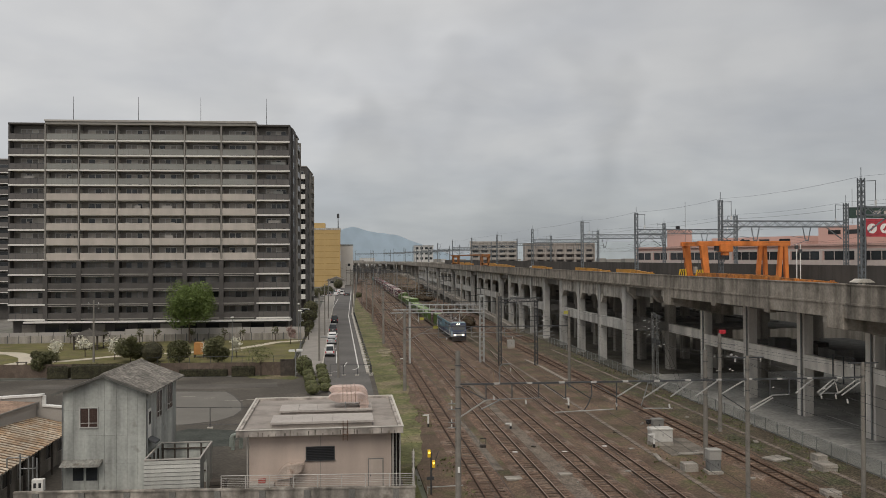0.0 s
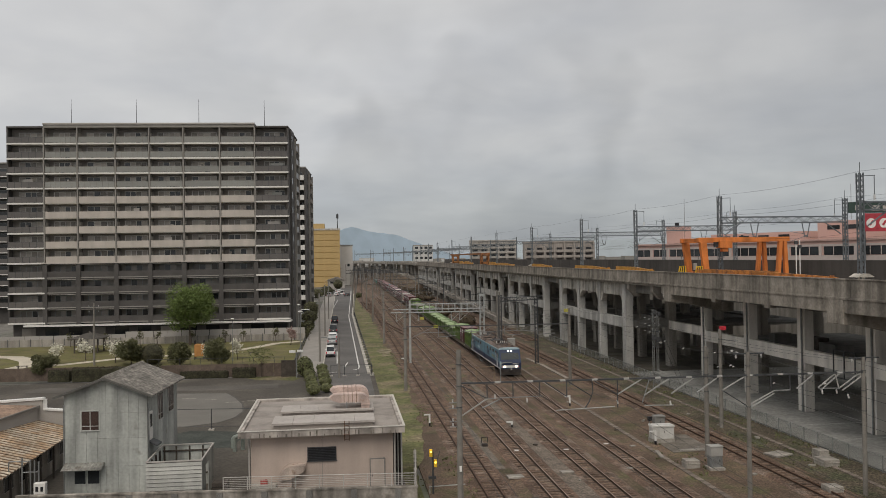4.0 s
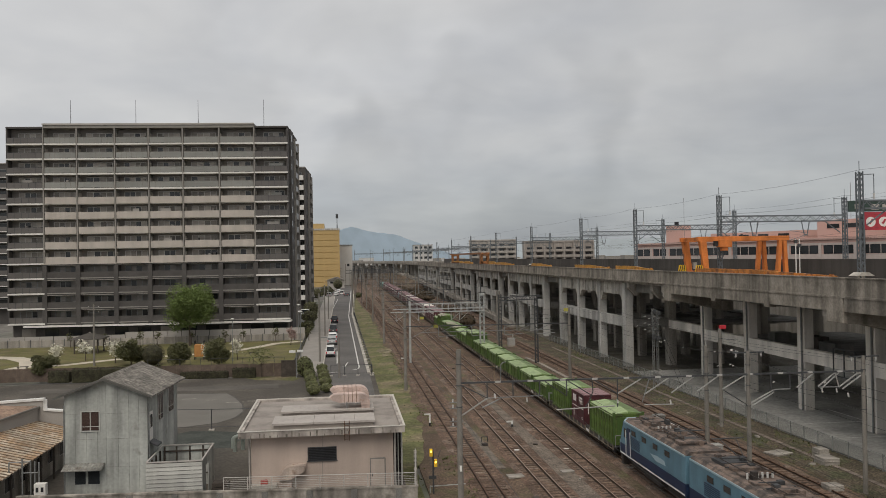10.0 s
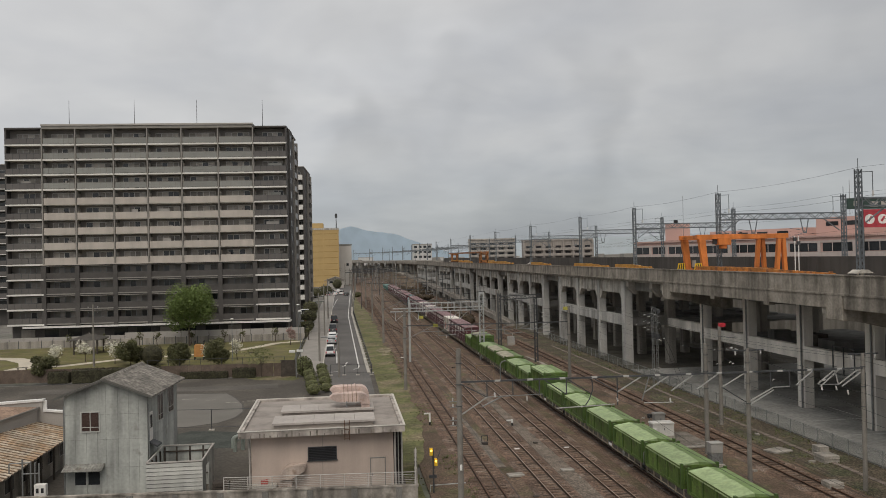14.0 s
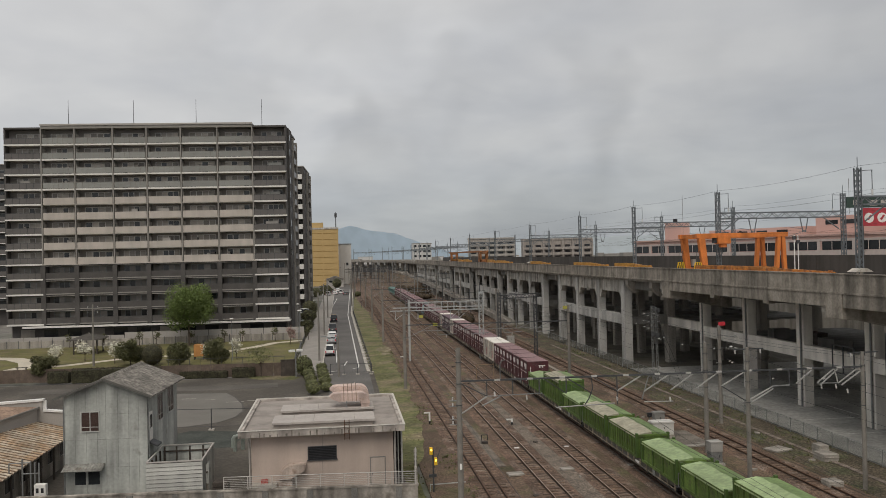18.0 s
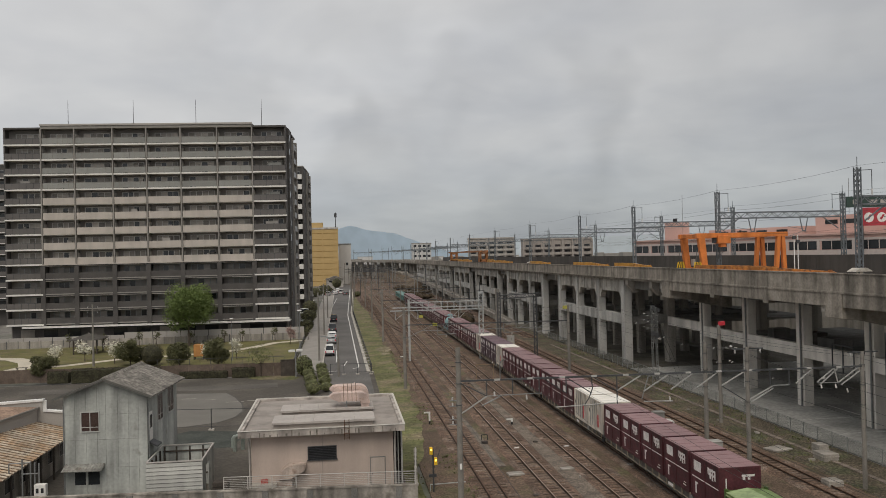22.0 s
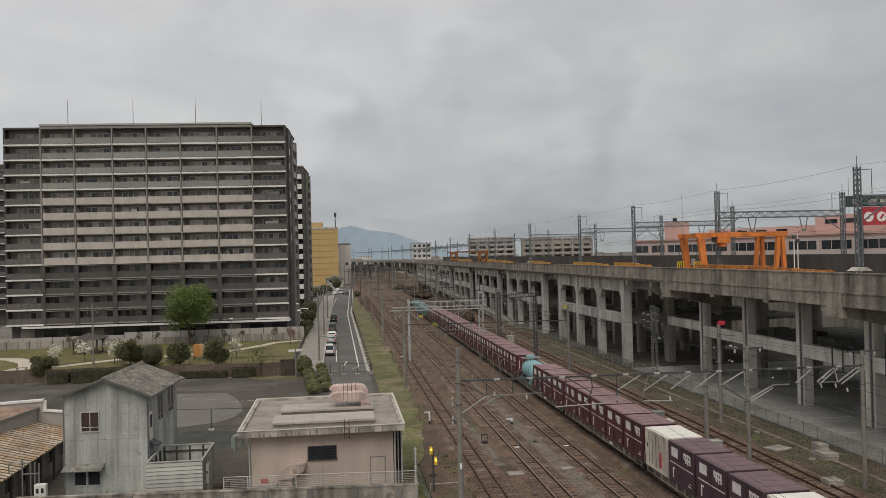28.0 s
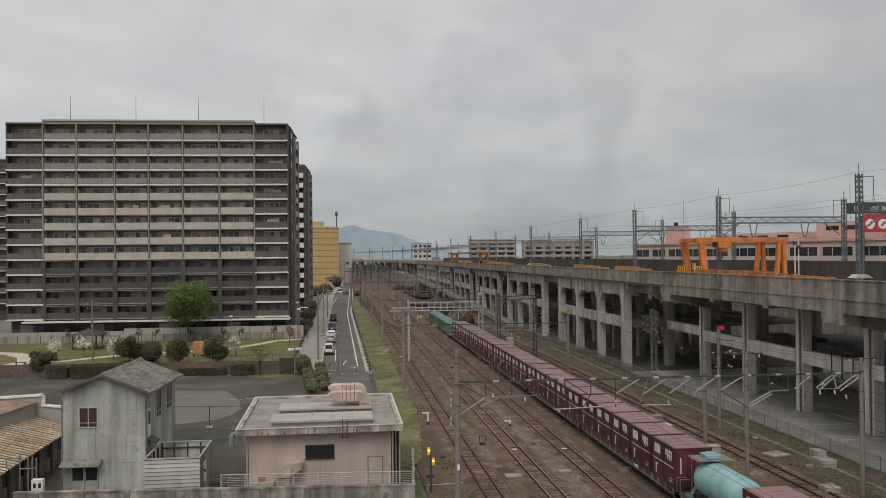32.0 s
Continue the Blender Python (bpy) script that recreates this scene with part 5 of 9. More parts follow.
for k in range(18):
    x = rng.choice((11.9, 15.9, 19.8, 24.0, 28.6, 34.3)) + rng.uniform(-0.7, 0.7)
    y = 48 + 70 * rng.random() ** 1.5
    solid("concrete_scrap", Geo().cbox(0, 0, 0, rng.uniform(0.15, 0.5), rng.uniform(0.12, 0.35), rng.uniform(0.06, 0.16)), CONCRETE if k % 3 else WOOD_DARK, "small scrap of concrete or timber on the ballast", "scrap", pose(x, y, -0.19, 0, 0, rng.uniform(0, 90)), "trackside scraps")
for x, y in ((13.85, 65.2), (17.85, 64.8), (21.65, 66.2)):
    solid("track_beacon", Geo().cbox(0, 0, 0, 0.4, 0.22, 0.07), LETTER, "small pale train-stop beacon between the rails", "beacon", pose(x, y, -0.12), "track beacons", bevel=0.02)
for x, y, h in ((8.0, 76.6, 1.15), (15.4, 74.4, 0.6), (25.7, 65.6, 1.15), (23.6, 84.0, 1.1), (9.2, 123, 0.8)):
    t = thing("marker_post", "small white line-side marker post", "marker post", pose(x, y, -0.2), "marker posts")
    part("post", Geo().cbox(0, 0, 0, 0.16, 0.12, h), WHITE, t, bevel=0.01)
    part("arm", Geo().cbox(-0.28, 0, h - 0.12, 0.5, 0.08, 0.12), WHITE, t)
    part("foot", Geo().cbox(0, 0, 0, 0.165, 0.125, 0.3), BLACK, t)
# point lever frame and a small lattice post
t = thing("point_machine", "dark point lever beside the first main line", "point machine", pose(11.6, 67.4, -0.15))
part("case", Geo().cbox(0, 0, 0, 0.5, 0.35, 0.22), UNDER, t, bevel=0.03)
part("frame", Geo().bar((-0.25, 0, 0.3), (-0.25, 0, 0.75), 0.05, 0.05).bar((0.25, 0, 0.3), (0.25, 0, 0.75), 0.05, 0.05).bar((-0.25, 0, 0.75), (0.25, 0, 0.75), 0.05, 0.05), BLACK, t)
# dwarf signal with two lit amber lamps
t = thing("shunting_signal", "slim signal post with two lit amber lamps", "signal", pose(5.88, 54.6, -0.2))
part("post", Geo().rod((0, 0, 0), (0, 0, 2.85), 0.055, 8), STEEL_DARK, t)
for x, z in ((-0.13, 2.5), (0.17, 1.8)):
    h = part("lamp_head", Geo().cbox(x, 0, z, 0.21, 0.2, 0.5), YELLOW, t, "yellow lamp housing", bevel=0.03)
    part("lens", Geo().rod((x, -0.14, z + 0.33), (x, -0.09, z + 0.33), 0.065, 12), glow("amber_lens", (1.0, 0.62, 0.08), 3.0) if "amber_lens" not in bpy.data.materials else bpy.data.materials["amber_lens"], h, "lit amber lens")
part("bracket", Geo().bar((0.05, 0, 1.6), (0.5, 0, 2.9), 0.04, 0.04).bar((-0.3, 0, 1.1), (0.2, 0, 1.1), 0.12, 0.2), STEEL_DARK, t)
t2 = thing("cable_portal", "thin rusty portal frame standing over the main line", "cable portal", pose(17.6, 100.8, -0.2))
part("frame", Geo().bar((-1.1, 0, 0), (-1.1, 0, 2.1), 0.07, 0.07).bar((1.1, 0, 0), (1.1, 0, 2.1), 0.07, 0.07).bar((-1.1, 0, 2.1), (1.1, 0, 2.1), 0.07, 0.07), mat("rusty_tan_tube", (0.28, 0.2, 0.13), 0.8, var=0.2), t2)
part("low_rail", Geo().bar((-0.2, 0.2, 0.45), (2.2, 0.2, 0.5), 0.06, 0.05).bar((-0.2, 0.2, 0), (-0.2, 0.2, 0.5), 0.05, 0.05), mat_steel_light, t)

# dense far line gear at the throat of the yard
rng = random.Random(29)
for k in range(9):
    y = 470 + k * 42
    t = thing("line_gantry", "far dark gantry across the yard throat", "line gantry", pose(0, y, 0), "line gantries")
    x0, x1 = rng.uniform(-2, 6), rng.uniform(34, 48)
    g = Geo().box(x0, -0.2, 7.2, x1, 0.2, 7.6).box(x0, -0.1, 8.8, x1, 0.1, 9.0)
    part("beam", g, STEEL_DARK, t)
    for j in range(5):
        x = x0 + (x1 - x0) * j / 4
        part("pole", Geo().cbox(x, 0, -0.3, 0.35, 0.35, rng.uniform(9.5, 13.5)), rng.choice((STEEL, POLE, STEEL_DARK)), t)
# light masts and single poles across the far end of the yard
rng = random.Random(17)
spots = [(rng.choice((6.2, 11.8, 15.9, 24.2, 28.8, 33.2, 36.6, -1.0)), 170 + k * 12.5) for k in range(34)] + [(rng.uniform(6, 37), 420 + k * 11) for k in range(26)]
for x, y in spots:
    t = thing("yard_pole", "far grey pole with a crossarm in the railway yard", "pole", pose(x, y, -0.2), "yard poles")
    h = rng.uniform(8.0, 12.5)
    part("mast", Geo().cbox(0, 0, 0, 0.16 if y < 300 else 0.24, 0.16, h), rng.choice((POLE, STEEL, STEEL_DARK)), t)
    part("crossarm", Geo().bar((-1.4, 0, h - 0.8), (1.6, 0, h - 0.7), 0.1, 0.1).bar((-0.9, 0, h - 2.2), (1.2, 0, h - 2.1), 0.1, 0.1), STEEL_DARK, t)
# ---- tall block of flats beyond the park ----
FLOOR, BASE = 2.905, 4.1


SASH_PALE = mat("pale_aluminium_sash", (0.50, 0.48, 0.45), 0.5, 0.1, var=0.08)


def flats(m):
    t = thing("apartment_building", "fourteen-storey brown and beige apartment block with deep balconies", "apartment building", m)
    edges = [0.0, 6.95, 13.25, 20.45, 26.9, 33.45, 40.5, 47.3, 53.9]     # from the far left corner
    Wd, D, top = edges[-1], 19.0, BASE + 13 * FLOOR
    part("wall", Geo().box(0.12, 1.9, -0.3, Wd - 0.4, D, top), BROWN_GREY, t, "brown-grey main wall")
    part("wall", Geo().box(0.4, 1.6, -0.3, Wd - 0.6, 1.95, BASE - 0.5), BRICK_DARK, t, "dark ground-floor wall")
    part("roof", Geo().box(edges[1], -0.1, top + 0.05, edges[7], D, top + 0.9), GREY_RENDER, t, "raised grey parapet roof")
    part("roof_trim", Geo().box(edges[1] - 0.1, -0.25, top + 0.62, edges[7] + 0.1, -0.1, top + 0.95), FAR_WALL, t, "pale roof trim")
    part("roof", Geo().box(0, 0, top + 0.02, edges[1] - 0.02, D, top + 0.35).box(edges[7] + 0.02, 0, top + 0.02, Wd, D, top + 0.35), BRICK_DARK, t, "dark lower parapet roof")
    part("canopy", Geo().box(3.2, -0.9, BASE - 0.75, Wd + 0.2, 2.0, BASE - 0.45), SLAB_WHITE, t, "pale ground-floor canopy")
    rng = random.Random(11)
    for b in range(8):
        x0, x1 = edges[b], edges[b + 1]
        end = b in (0, 7)
        for f in range(13):
            z = BASE + f * FLOOR
            low, mid = f < 4, 4 <= f < 9
            back = 1.88
            # slab and balustrade
            sl = part("balcony", Geo().box(x0 + 0.02, -0.05 if end else (0.22 if mid else 0.02), z - (0.2 if low and not end else 0.3), x1 - 0.02, back, z), SLAB_WHITE if (end or not low) else GREY_RENDER, t, "balcony slab with pale edge")
            if end:
                part("balustrade", Geo().box(x0 + 0.1, 0.05, z + 0.06, x1 - 0.1, 0.11, z + 1.12), FROST_DARK, sl, "smoked glass balustrade")
                rail = Geo().box(x0 + 0.1, 0.04, z + 1.12, x1 - 0.1, 0.12, z + 1.17)
                for k in range(6):
                    c = x0 + 0.14 + (x1 - x0 - 0.28) * k / 5
                    rail.box(c - 0.03, 0.01, z + 0.02, c + 0.03, 0.049, z + 1.12)
                part("rail", rail, STEEL_DARK, sl, "top rail and posts")
            elif low:
                part("balustrade", Geo().box(x0 + 0.42, 0.16, z, x1 - 0.42, 0.3, z + 1.12), BRICK_DARK, sl, "dark tiled balustrade")
                part("lintel", Geo().box(x0 + 0.42, 0.12, z + FLOOR - 0.45, x1 - 0.42, 0.36, z + FLOOR - 0.21), BRICK_DARK, sl)
                part("lintel_trim", Geo().box(x0 + 0.42, 0.09, z + FLOOR - 0.5, x1 - 0.42, 0.3, z + FLOOR - 0.43), FAR_WALL, sl, "thin pale drip trim")
            elif mid:
                part("balustrade", Geo().box(x0 + 0.2, 0.06, z - 0.19, x1 - 0.2, 0.2, z + 1.15), BEIGE, sl, "beige rendered balustrade")
            else:
                part("balustrade", Geo().box(x0 + 0.24, 0.07, z + 0.08, x1 - 0.24, 0.12, z + 1.15), FROST, sl, "frosted glass balustrade")
                rail = Geo().box(x0 + 0.22, 0.05, z + 1.15, x1 - 0.22, 0.14, z + 1.21)
                for k in range(7):
                    c = x0 + 0.24 + (x1 - x0 - 0.48) * k / 6
                    rail.box(c - 0.025, 0.03, z + 0.02, c + 0.025, 0.068, z + 1.15)
                part("rail", rail, GREY_RENDER, sl, "top rail and posts")
            # window wall
            w0, w1 = x0 + (1.3 if not end else 1.7), x1 - 0.95
            n = 4
            comb = [(w0 - 0.08, z + 2.24)]
            for k in range(n + 1):
                a = w0 + (w1 - w0) * k / n
                comb += [(a - 0.08, z + 2.12 if k else z + 0.02), (a - 0.05, z + 0.02), (a + 0.05, z + 0.02), (a + 0.06, z + 2.12 if k < n else z + 0.02)]
            comb.append((w1 + 0.06, z + 2.24))
            wf = part("window", Geo().extrude(comb, "y", back - 0.06, back - 0.032), STEEL if low else SASH_PALE, t, "sliding balcony doors")
            for k in range(n):
                a = w0 + (w1 - w0) * k / n
                curt = rng.random() < 0.7
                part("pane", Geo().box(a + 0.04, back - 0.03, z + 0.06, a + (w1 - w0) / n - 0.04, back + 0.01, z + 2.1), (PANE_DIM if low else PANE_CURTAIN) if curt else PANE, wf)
            if rng.random() < 0.12 and not low:
                part("laundry", Geo().box(w0 + rng.uniform(0, 2.4), 0.75, z + 1.0, w0 + rng.uniform(2.6, 3.9), 0.79, z + 1.75), FAR_WALL if rng.random() < 0.5 else FROST, sl, "washing hung on the balcony")
            if not low and rng.random() < 0.7:
                for _ in range(rng.randint(1, 3)):
                    c = rng.uniform(x0 + 1.3, x1 - 1.2)
                    tall = rng.uniform(0.5, 1.7)
                    part("balcony_item", Geo().box(c, 0.9, z, c + rng.uniform(0.25, 0.8), 1.3, z + tall), rng.choice((BROWN_GREY, FAR_WALL, BRICK_DARK, GREY_RENDER)), sl, "belongings kept on the balcony")
            part("partition", Geo().box(x0 + 0.2, 0.4, z, x0 + 0.26, back, z + 2.0), FAR_WALL, sl, "pale balcony partition")
            if rng.random() < 0.5:
                part("condenser", Geo().box(x0 + 0.35, 1.2, z, x0 + 1.15, 1.5, z + 0.6), FAR_WALL, sl, "outdoor air-conditioner unit")
    for b in range(9):
        x = edges[b]
        w = 0.12
        if b in (0, 8):
            s = -1 if b else 1
            part("corner_post", Geo().box(x, 0.1, BASE, x + s * 0.3, 1.9, top), BRICK_DARK, t)
        else:
            part("pilaster", Geo().box(x - w, -0.08, BASE + 4 * FLOOR - 0.1, x + w, 1.88, top + 0.04), GREY_RENDER, t, "grey party-wall fin")
            part("pilaster", Geo().box(x - 0.43, -0.04, BASE - 0.45, x + 0.43, 1.88, BASE + 4 * FLOOR - 0.12), BRICK_DARK, t, "dark tiled pier")
    part("band", Geo().box(edges[1] - 0.6, -0.14, BASE + 4 * FLOOR - 0.28, edges[7] + 0.6, 0.5, BASE + 4 * FLOOR - 0.1), BEIGE, t, "pale band between the storeys")
    # gable side towards the railway
    part("side_bay", Geo().box(Wd - 0.4, 3.2, 0, Wd + 0.25, 9.0, top + 0.2), BRICK_DARK, t, "dark tiled side bay")
    part("side_bay", Geo().box(Wd - 0.4, 10.2, 0, Wd + 0.5, 11.0, top - 0.8).box(Wd - 0.4, 17.4, 0, Wd + 0.5, 18.2, top - 0.8), GREY_RENDER, t, "pale side fin")
    for f in range(13):
        z = BASE + f * FLOOR
        part("side_window", Geo().box(Wd + 0.2, 4.0, z + 0.7, Wd + 0.3, 5.0, z + 2.0), PANE, t)
        sb = part("side_balcony", Geo().box(Wd - 0.4, 11.1, z - 0.15, Wd + 0.4, 17.3, z), GREY_RENDER, t)
        part("balustrade", Geo().box(Wd + 0.3, 11.1, z, Wd + 0.38, 17.3, z + 1.1), FROST_DARK, sb)
    for x in (10.1, 22.9, 35.3, 48.5):
        part("lightning_rod", Geo().rod((x, 6, top + 0.3), (x, 6, top + 6.7), 0.07, 6, 0.03), STEEL_DARK, t, "thin lightning rod")
    part("roof_vent", Geo().ball((16, 6, top + 1.2), 0.35, 0.35, 0.5), STEEL, t)
    for k in range(12):
        x = 2 + k * 4.4
        part("ground_window", Geo().box(x, 1.52, 0.6, x + 2.6, 1.62, 2.9), PANE if k % 3 else PANE_CURTAIN, t)
    return t


# right-hand front corner at (-10.2, 165), turned slightly
a = radians(-2.5)
flats(Matrix.Translation((-10.2 - 53.9 * math.cos(a), 165 - 53.9 * math.sin(a), 0)) @ Matrix.Rotation(a, 4, "Z"))


def side_flats(m, W, D, label, end_white=True):
    """A block whose white balcony panels alternate with dark openings."""
    t = thing("apartment_building", label, "apartment building", m)
    top = BASE + 13 * FLOOR
    part("wall", Geo().box(0, 1.6, -0.3, W, D, top + 0.6), BRICK_DARK, t, "dark tiled wall")
    part("roof", Geo().box(-0.1, 1.4, top + 0.6, W + 0.1, D + 0.1, top + 0.9), GREY_RENDER, t)
    n = max(2, int(W / 6.5))
    for f in range(13):
        z = BASE + f * FLOOR
        for b in range(n):
            x0, x1 = W * b / n + 0.25, W * (b + 1) / n - 0.25
            sl = part("balcony", Geo().box(x0, 0, z - 0.2, x1, 1.6, z), SLAB_WHITE, t)
            part("balustrade", Geo().box(x0, 0, z, x1, 0.12, z + 1.2), SLAB_WHITE if b == n - 1 and end_white else FROST_DARK, sl, "balustrade panel")
            w = part("window", Geo().box(x0 + 0.8, 1.54, z + 0.02, x1 - 0.6, 1.62, z + 2.2), STEEL, t)
            part("pane", Geo().box(x0 + 0.9, 1.5, z + 0.1, x1 - 0.7, 1.58, z + 2.1), PANE, w)
        part("side_window", Geo().box(W - 0.02, D * 0.35, z + 0.7, W + 0.06, D * 0.35 + 1.2, z + 2.0), PANE, t)
        part("side_balcony", Geo().box(W, D * 0.62, z - 0.15, W + 0.7, D * 0.9, z + 1.15), GREY_RENDER, t)
    for b in range(n + 1):
        part("pilaster", Geo().box(W * b / n - 0.22, 0.05, 0, W * b / n + 0.22, 1.6, top + 0.3), BRICK_DARK, t)
    part("side_fin", Geo().box(W, D * 0.5, 0, W + 0.5, D * 0.54, top).box(W, D * 0.96, 0, W + 0.5, D, top), GREY_RENDER, t)
    return t


a2 = radians(-2.5)
side_flats(Matrix.Translation((-10.3 - 34 * math.cos(a2), 241 - 34 * math.sin(a2), 0)) @ Matrix.Rotation(a2, 4, "Z"), 34, 24, "second dark apartment block with white balcony fronts")
side_flats(Matrix.Translation((-121.5, 232, 0)) @ Matrix.Rotation(a2, 4, "Z"), 34, 20, "third dark apartment block with white slab edges", False)

# ---- ochre warehouse and pale hall at the end of the road ----
t = thing("warehouse", "tall windowless ochre-clad warehouse with banded panels", "warehouse", pose(-20.5, 470, 0))
part("wall", Geo().box(0, 0, -0.3, 19.6, 40, 32.0), YELLOW_CLAD, t)
for k in range(9):
    part("cladding_joint", Geo().box(0.2, -0.08, 2.4 + k * 3.4, 19.6, 0.0, 2.65 + k * 3.4), mat("ochre_joint", (0.30, 0.19, 0.06), 0.8, var=0.1) if "ochre_joint" not in bpy.data.materials else bpy.data.materials["ochre_joint"], t)
part("corner_trim", Geo().box(10.6, -0.15, 0, 11.2, 0, 32).box(19.0, -0.15, 0, 19.7, 0, 32), YELLOW_CLAD, t)
part("roof", Geo().box(-0.2, -0.2, 32.0, 19.8, 40, 33.0), CONCRETE_LIGHT, t)
part("roof_house", Geo().box(0, 4, 33.0, 11, 20, 36.0), YELLOW_CLAD, t)
m_ = part("antenna_mast", Geo().rod((18.4, 6, 33), (18.4, 6, 42), 0.35, 6, 0.12), STEEL_DARK, t, "roof antenna mast")
part("antenna", Geo().cbox(18.4, 6, 39.0, 1.4, 1.4, 2.4), STEEL_DARK, m_)
t = thing("hall", "pale grey industrial hall at the end of the road", "hall", pose(-0.7, 500, 0))
part("wall", Geo().box(0, 0, -0.3, 7.4, 50, 23.4), FAR_WHITE, t)
part("roof", Geo().box(-0.2, -0.2, 23.4, 7.6, 50, 24.2), STEEL, t)
part("window", Geo().box(4.2, -0.1, 11, 5.6, 0, 12.6), PANE, t)
t = thing("low_house", "low white house at the end of the road", "house", pose(-7.5, 440, 0))
part("wall", Geo().box(0, 0, -0.3, 9, 10, 4.2), FAR_WALL, t)
part("roof", Geo().extrude([(-0.5, 4.2), (9.5, 4.2), (4.5, 6.0)], "y", -0.5, 10.5), SLATE, t)
part("window", Geo().box(1.4, -0.06, 2.6, 3.2, 0.0, 3.6), PANE, t)
part("window", Geo().box(5.2, -0.06, 2.6, 7.0, 0.0, 3.6), PANE, t)

# ---- far town blocks ----
def town_block(x, y, W, D, H, wall, label, rows=0, cols=0, rz=0):
    t = thing("town_building", label, "building", pose(x, y, 0, 0, 0, rz), "far town buildings")
    part("wall", Geo().box(0, 0, -0.3, W, D, H), wall, t)
    part("roof", Geo().box(-0.2, -0.2, H, W + 0.2, D + 0.2, H + 0.6), CONCRETE, t)
    for r in range(rows):
        for c in range(cols):
            x0 = W * (c + 0.2) / cols
            part("window", Geo().box(x0, -0.06, H * (r + 0.35) / rows, x0 + W * 0.6 / cols, 0.0, H * (r + 0.8) / rows), PANE, t)
    return t


FAR_FLATS = mat("weathered_beige_flats", (0.34, 0.305, 0.275), 0.9, var=0.1, scale=0.3, streak=0.15)


def terrace_flats(x, y, W, H, label, wall, rz=-6):
    t = thing("town_flats", label, "flats", pose(x, y, 0, 0, 0, rz), "far town buildings")
    part("wall", Geo().box(0, 1.2, -0.3, W, 12, H), wall, t)
    part("roof", Geo().box(-0.3, 0.8, H, W + 0.3, 12.3, H + 0.7), wall, t)
    n, fl = max(3, int(W / 5)), int(H / 2.9)
    for f in range(fl):
        z = f * 2.9 + 0.4
        part("balcony", Geo().box(0.3, 0, z - 0.2, W - 0.3, 1.2, z).box(0.3, 0, z, W - 0.3, 0.12, z + 1.05), wall, t)
        for c in range(n):
            x0 = W * (c + 0.22) / n
            part("window", Geo().box(x0, 1.12, z + 0.3, x0 + W * 0.56 / n, 1.22, z + 2.2), PANE, t)
    for c in range(n + 1):
        part("fin", Geo().box(W * c / n - 0.42, -0.1, 0, W * c / n + 0.42, 1.2, H), wall, t)
    return t


terrace_flats(76.0, 480, 27, 24.8, "ten-storey pale beige flats seen over the viaduct", mat("pale_weathered_flats", (0.40, 0.37, 0.335), 0.9, var=0.1, scale=0.3, streak=0.15))
terrace_flats(95.5, 420, 36, 22.6, "brown-beige flats with stacked balconies seen over the viaduct", FAR_FLATS)
town_block(62, 700, 16, 12, 26, FAR_WHITE, "pale office block far behind the viaduct", 6, 4)
rng = random.Random(33)
for k in range(64):
    y = rng.uniform(560, 1900)
    x = rng.uniform(-0.10, 0.62) * y + rng.uniform(-20, 40)
    h = rng.choice((6, 7, 8, 9, 10, 12, 14)) * (1.0 if y < 1000 else 1.35)
    if -22 < x < 66 and y < 900:
        continue
    town_block(x, y, rng.uniform(12, 36), rng.uniform(10, 22), h, rng.choice((FAR_WHITE, FAR_WALL, GREY_RENDER, PANEL_GREY)), "distant low town building in the haze", 2, 4 if y < 1000 else 0, rng.uniform(-12, 6))
for k in range(14):
    y = rng.uniform(240, 420)
    x = rng.uniform(90, 260)
    town_block(x, y, rng.uniform(10, 18), rng.uniform(9, 14), rng.choice((6, 7, 8, 9)), rng.choice((FAR_WHITE, FAR_WALL)), "low town house behind the viaduct", 2, 3, rng.uniform(-12, 6))

# ---- salmon-pink store with ribbon windows, and its billboard ----
t = thing("department_store", "long salmon-pink store building with ribbon windows", "store", pose(93.7, 252.4, 0, 0, 0, -69.6))
BAND = mat("pinkish_white_band", (0.50, 0.43, 0.40), 0.8, var=0.05)
part("wall", Geo().box(0, 0, -0.3, 100, 34, 18.3), PINK_STORE, t)
part("pale_band", Geo().box(-0.05, -0.14, 13.0, 100, 0.0, 14.75), BAND, t, "pale band under the windows")
part("pale_band", Geo().box(-0.05, -0.14, 17.0, 100, 0.0, 17.5), BAND, t, "pale band over the windows")
for a, b in [(0.8 + k * 7.2, 6.3 + k * 7.2) for k in range(4)] + [(30.2 + k * 9.6, 38.4 + k * 9.6) for k in range(8)]:
    w = part("window", Geo().box(a, -0.1, 14.85, b, 0.02, 16.95), PANE, t, "dark window strip")
    for k in range(1, 3 if b - a > 7 else 2):
        c = a + (b - a) * k / (3 if b - a > 7 else 2)
        part("mullion", Geo().box(c - 0.08, -0.14, 14.85, c + 0.08, -0.09, 16.95), BAND, w)
for k in range(12):
    c = -0.2 + k * 7.2 if k < 5 else 29.2 + (k - 4) * 9.6
    part("pier", Geo().box(c - 0.4, -0.22, 13.0, c + 0.4, -0.01, 17.5), BAND, t)
part("roof_edge", Geo().box(-0.3, -0.4, 18.3, 100, 34, 18.8), PINK_STORE, t)
part("upper_wall", Geo().box(0.7, 12, 18.8, 8.2, 15.5, 24.5), PINK_STORE, t, "pink upper block")
part("upper_wall", Geo().box(20, 12, 18.8, 53.6, 28, 21.3), PINK_STORE, t, "low pink upper storey")
part("upper_wall", Geo().box(57.5, 12, 18.8, 96, 28, 23.6), PINK_STORE, t, "pink upper block")
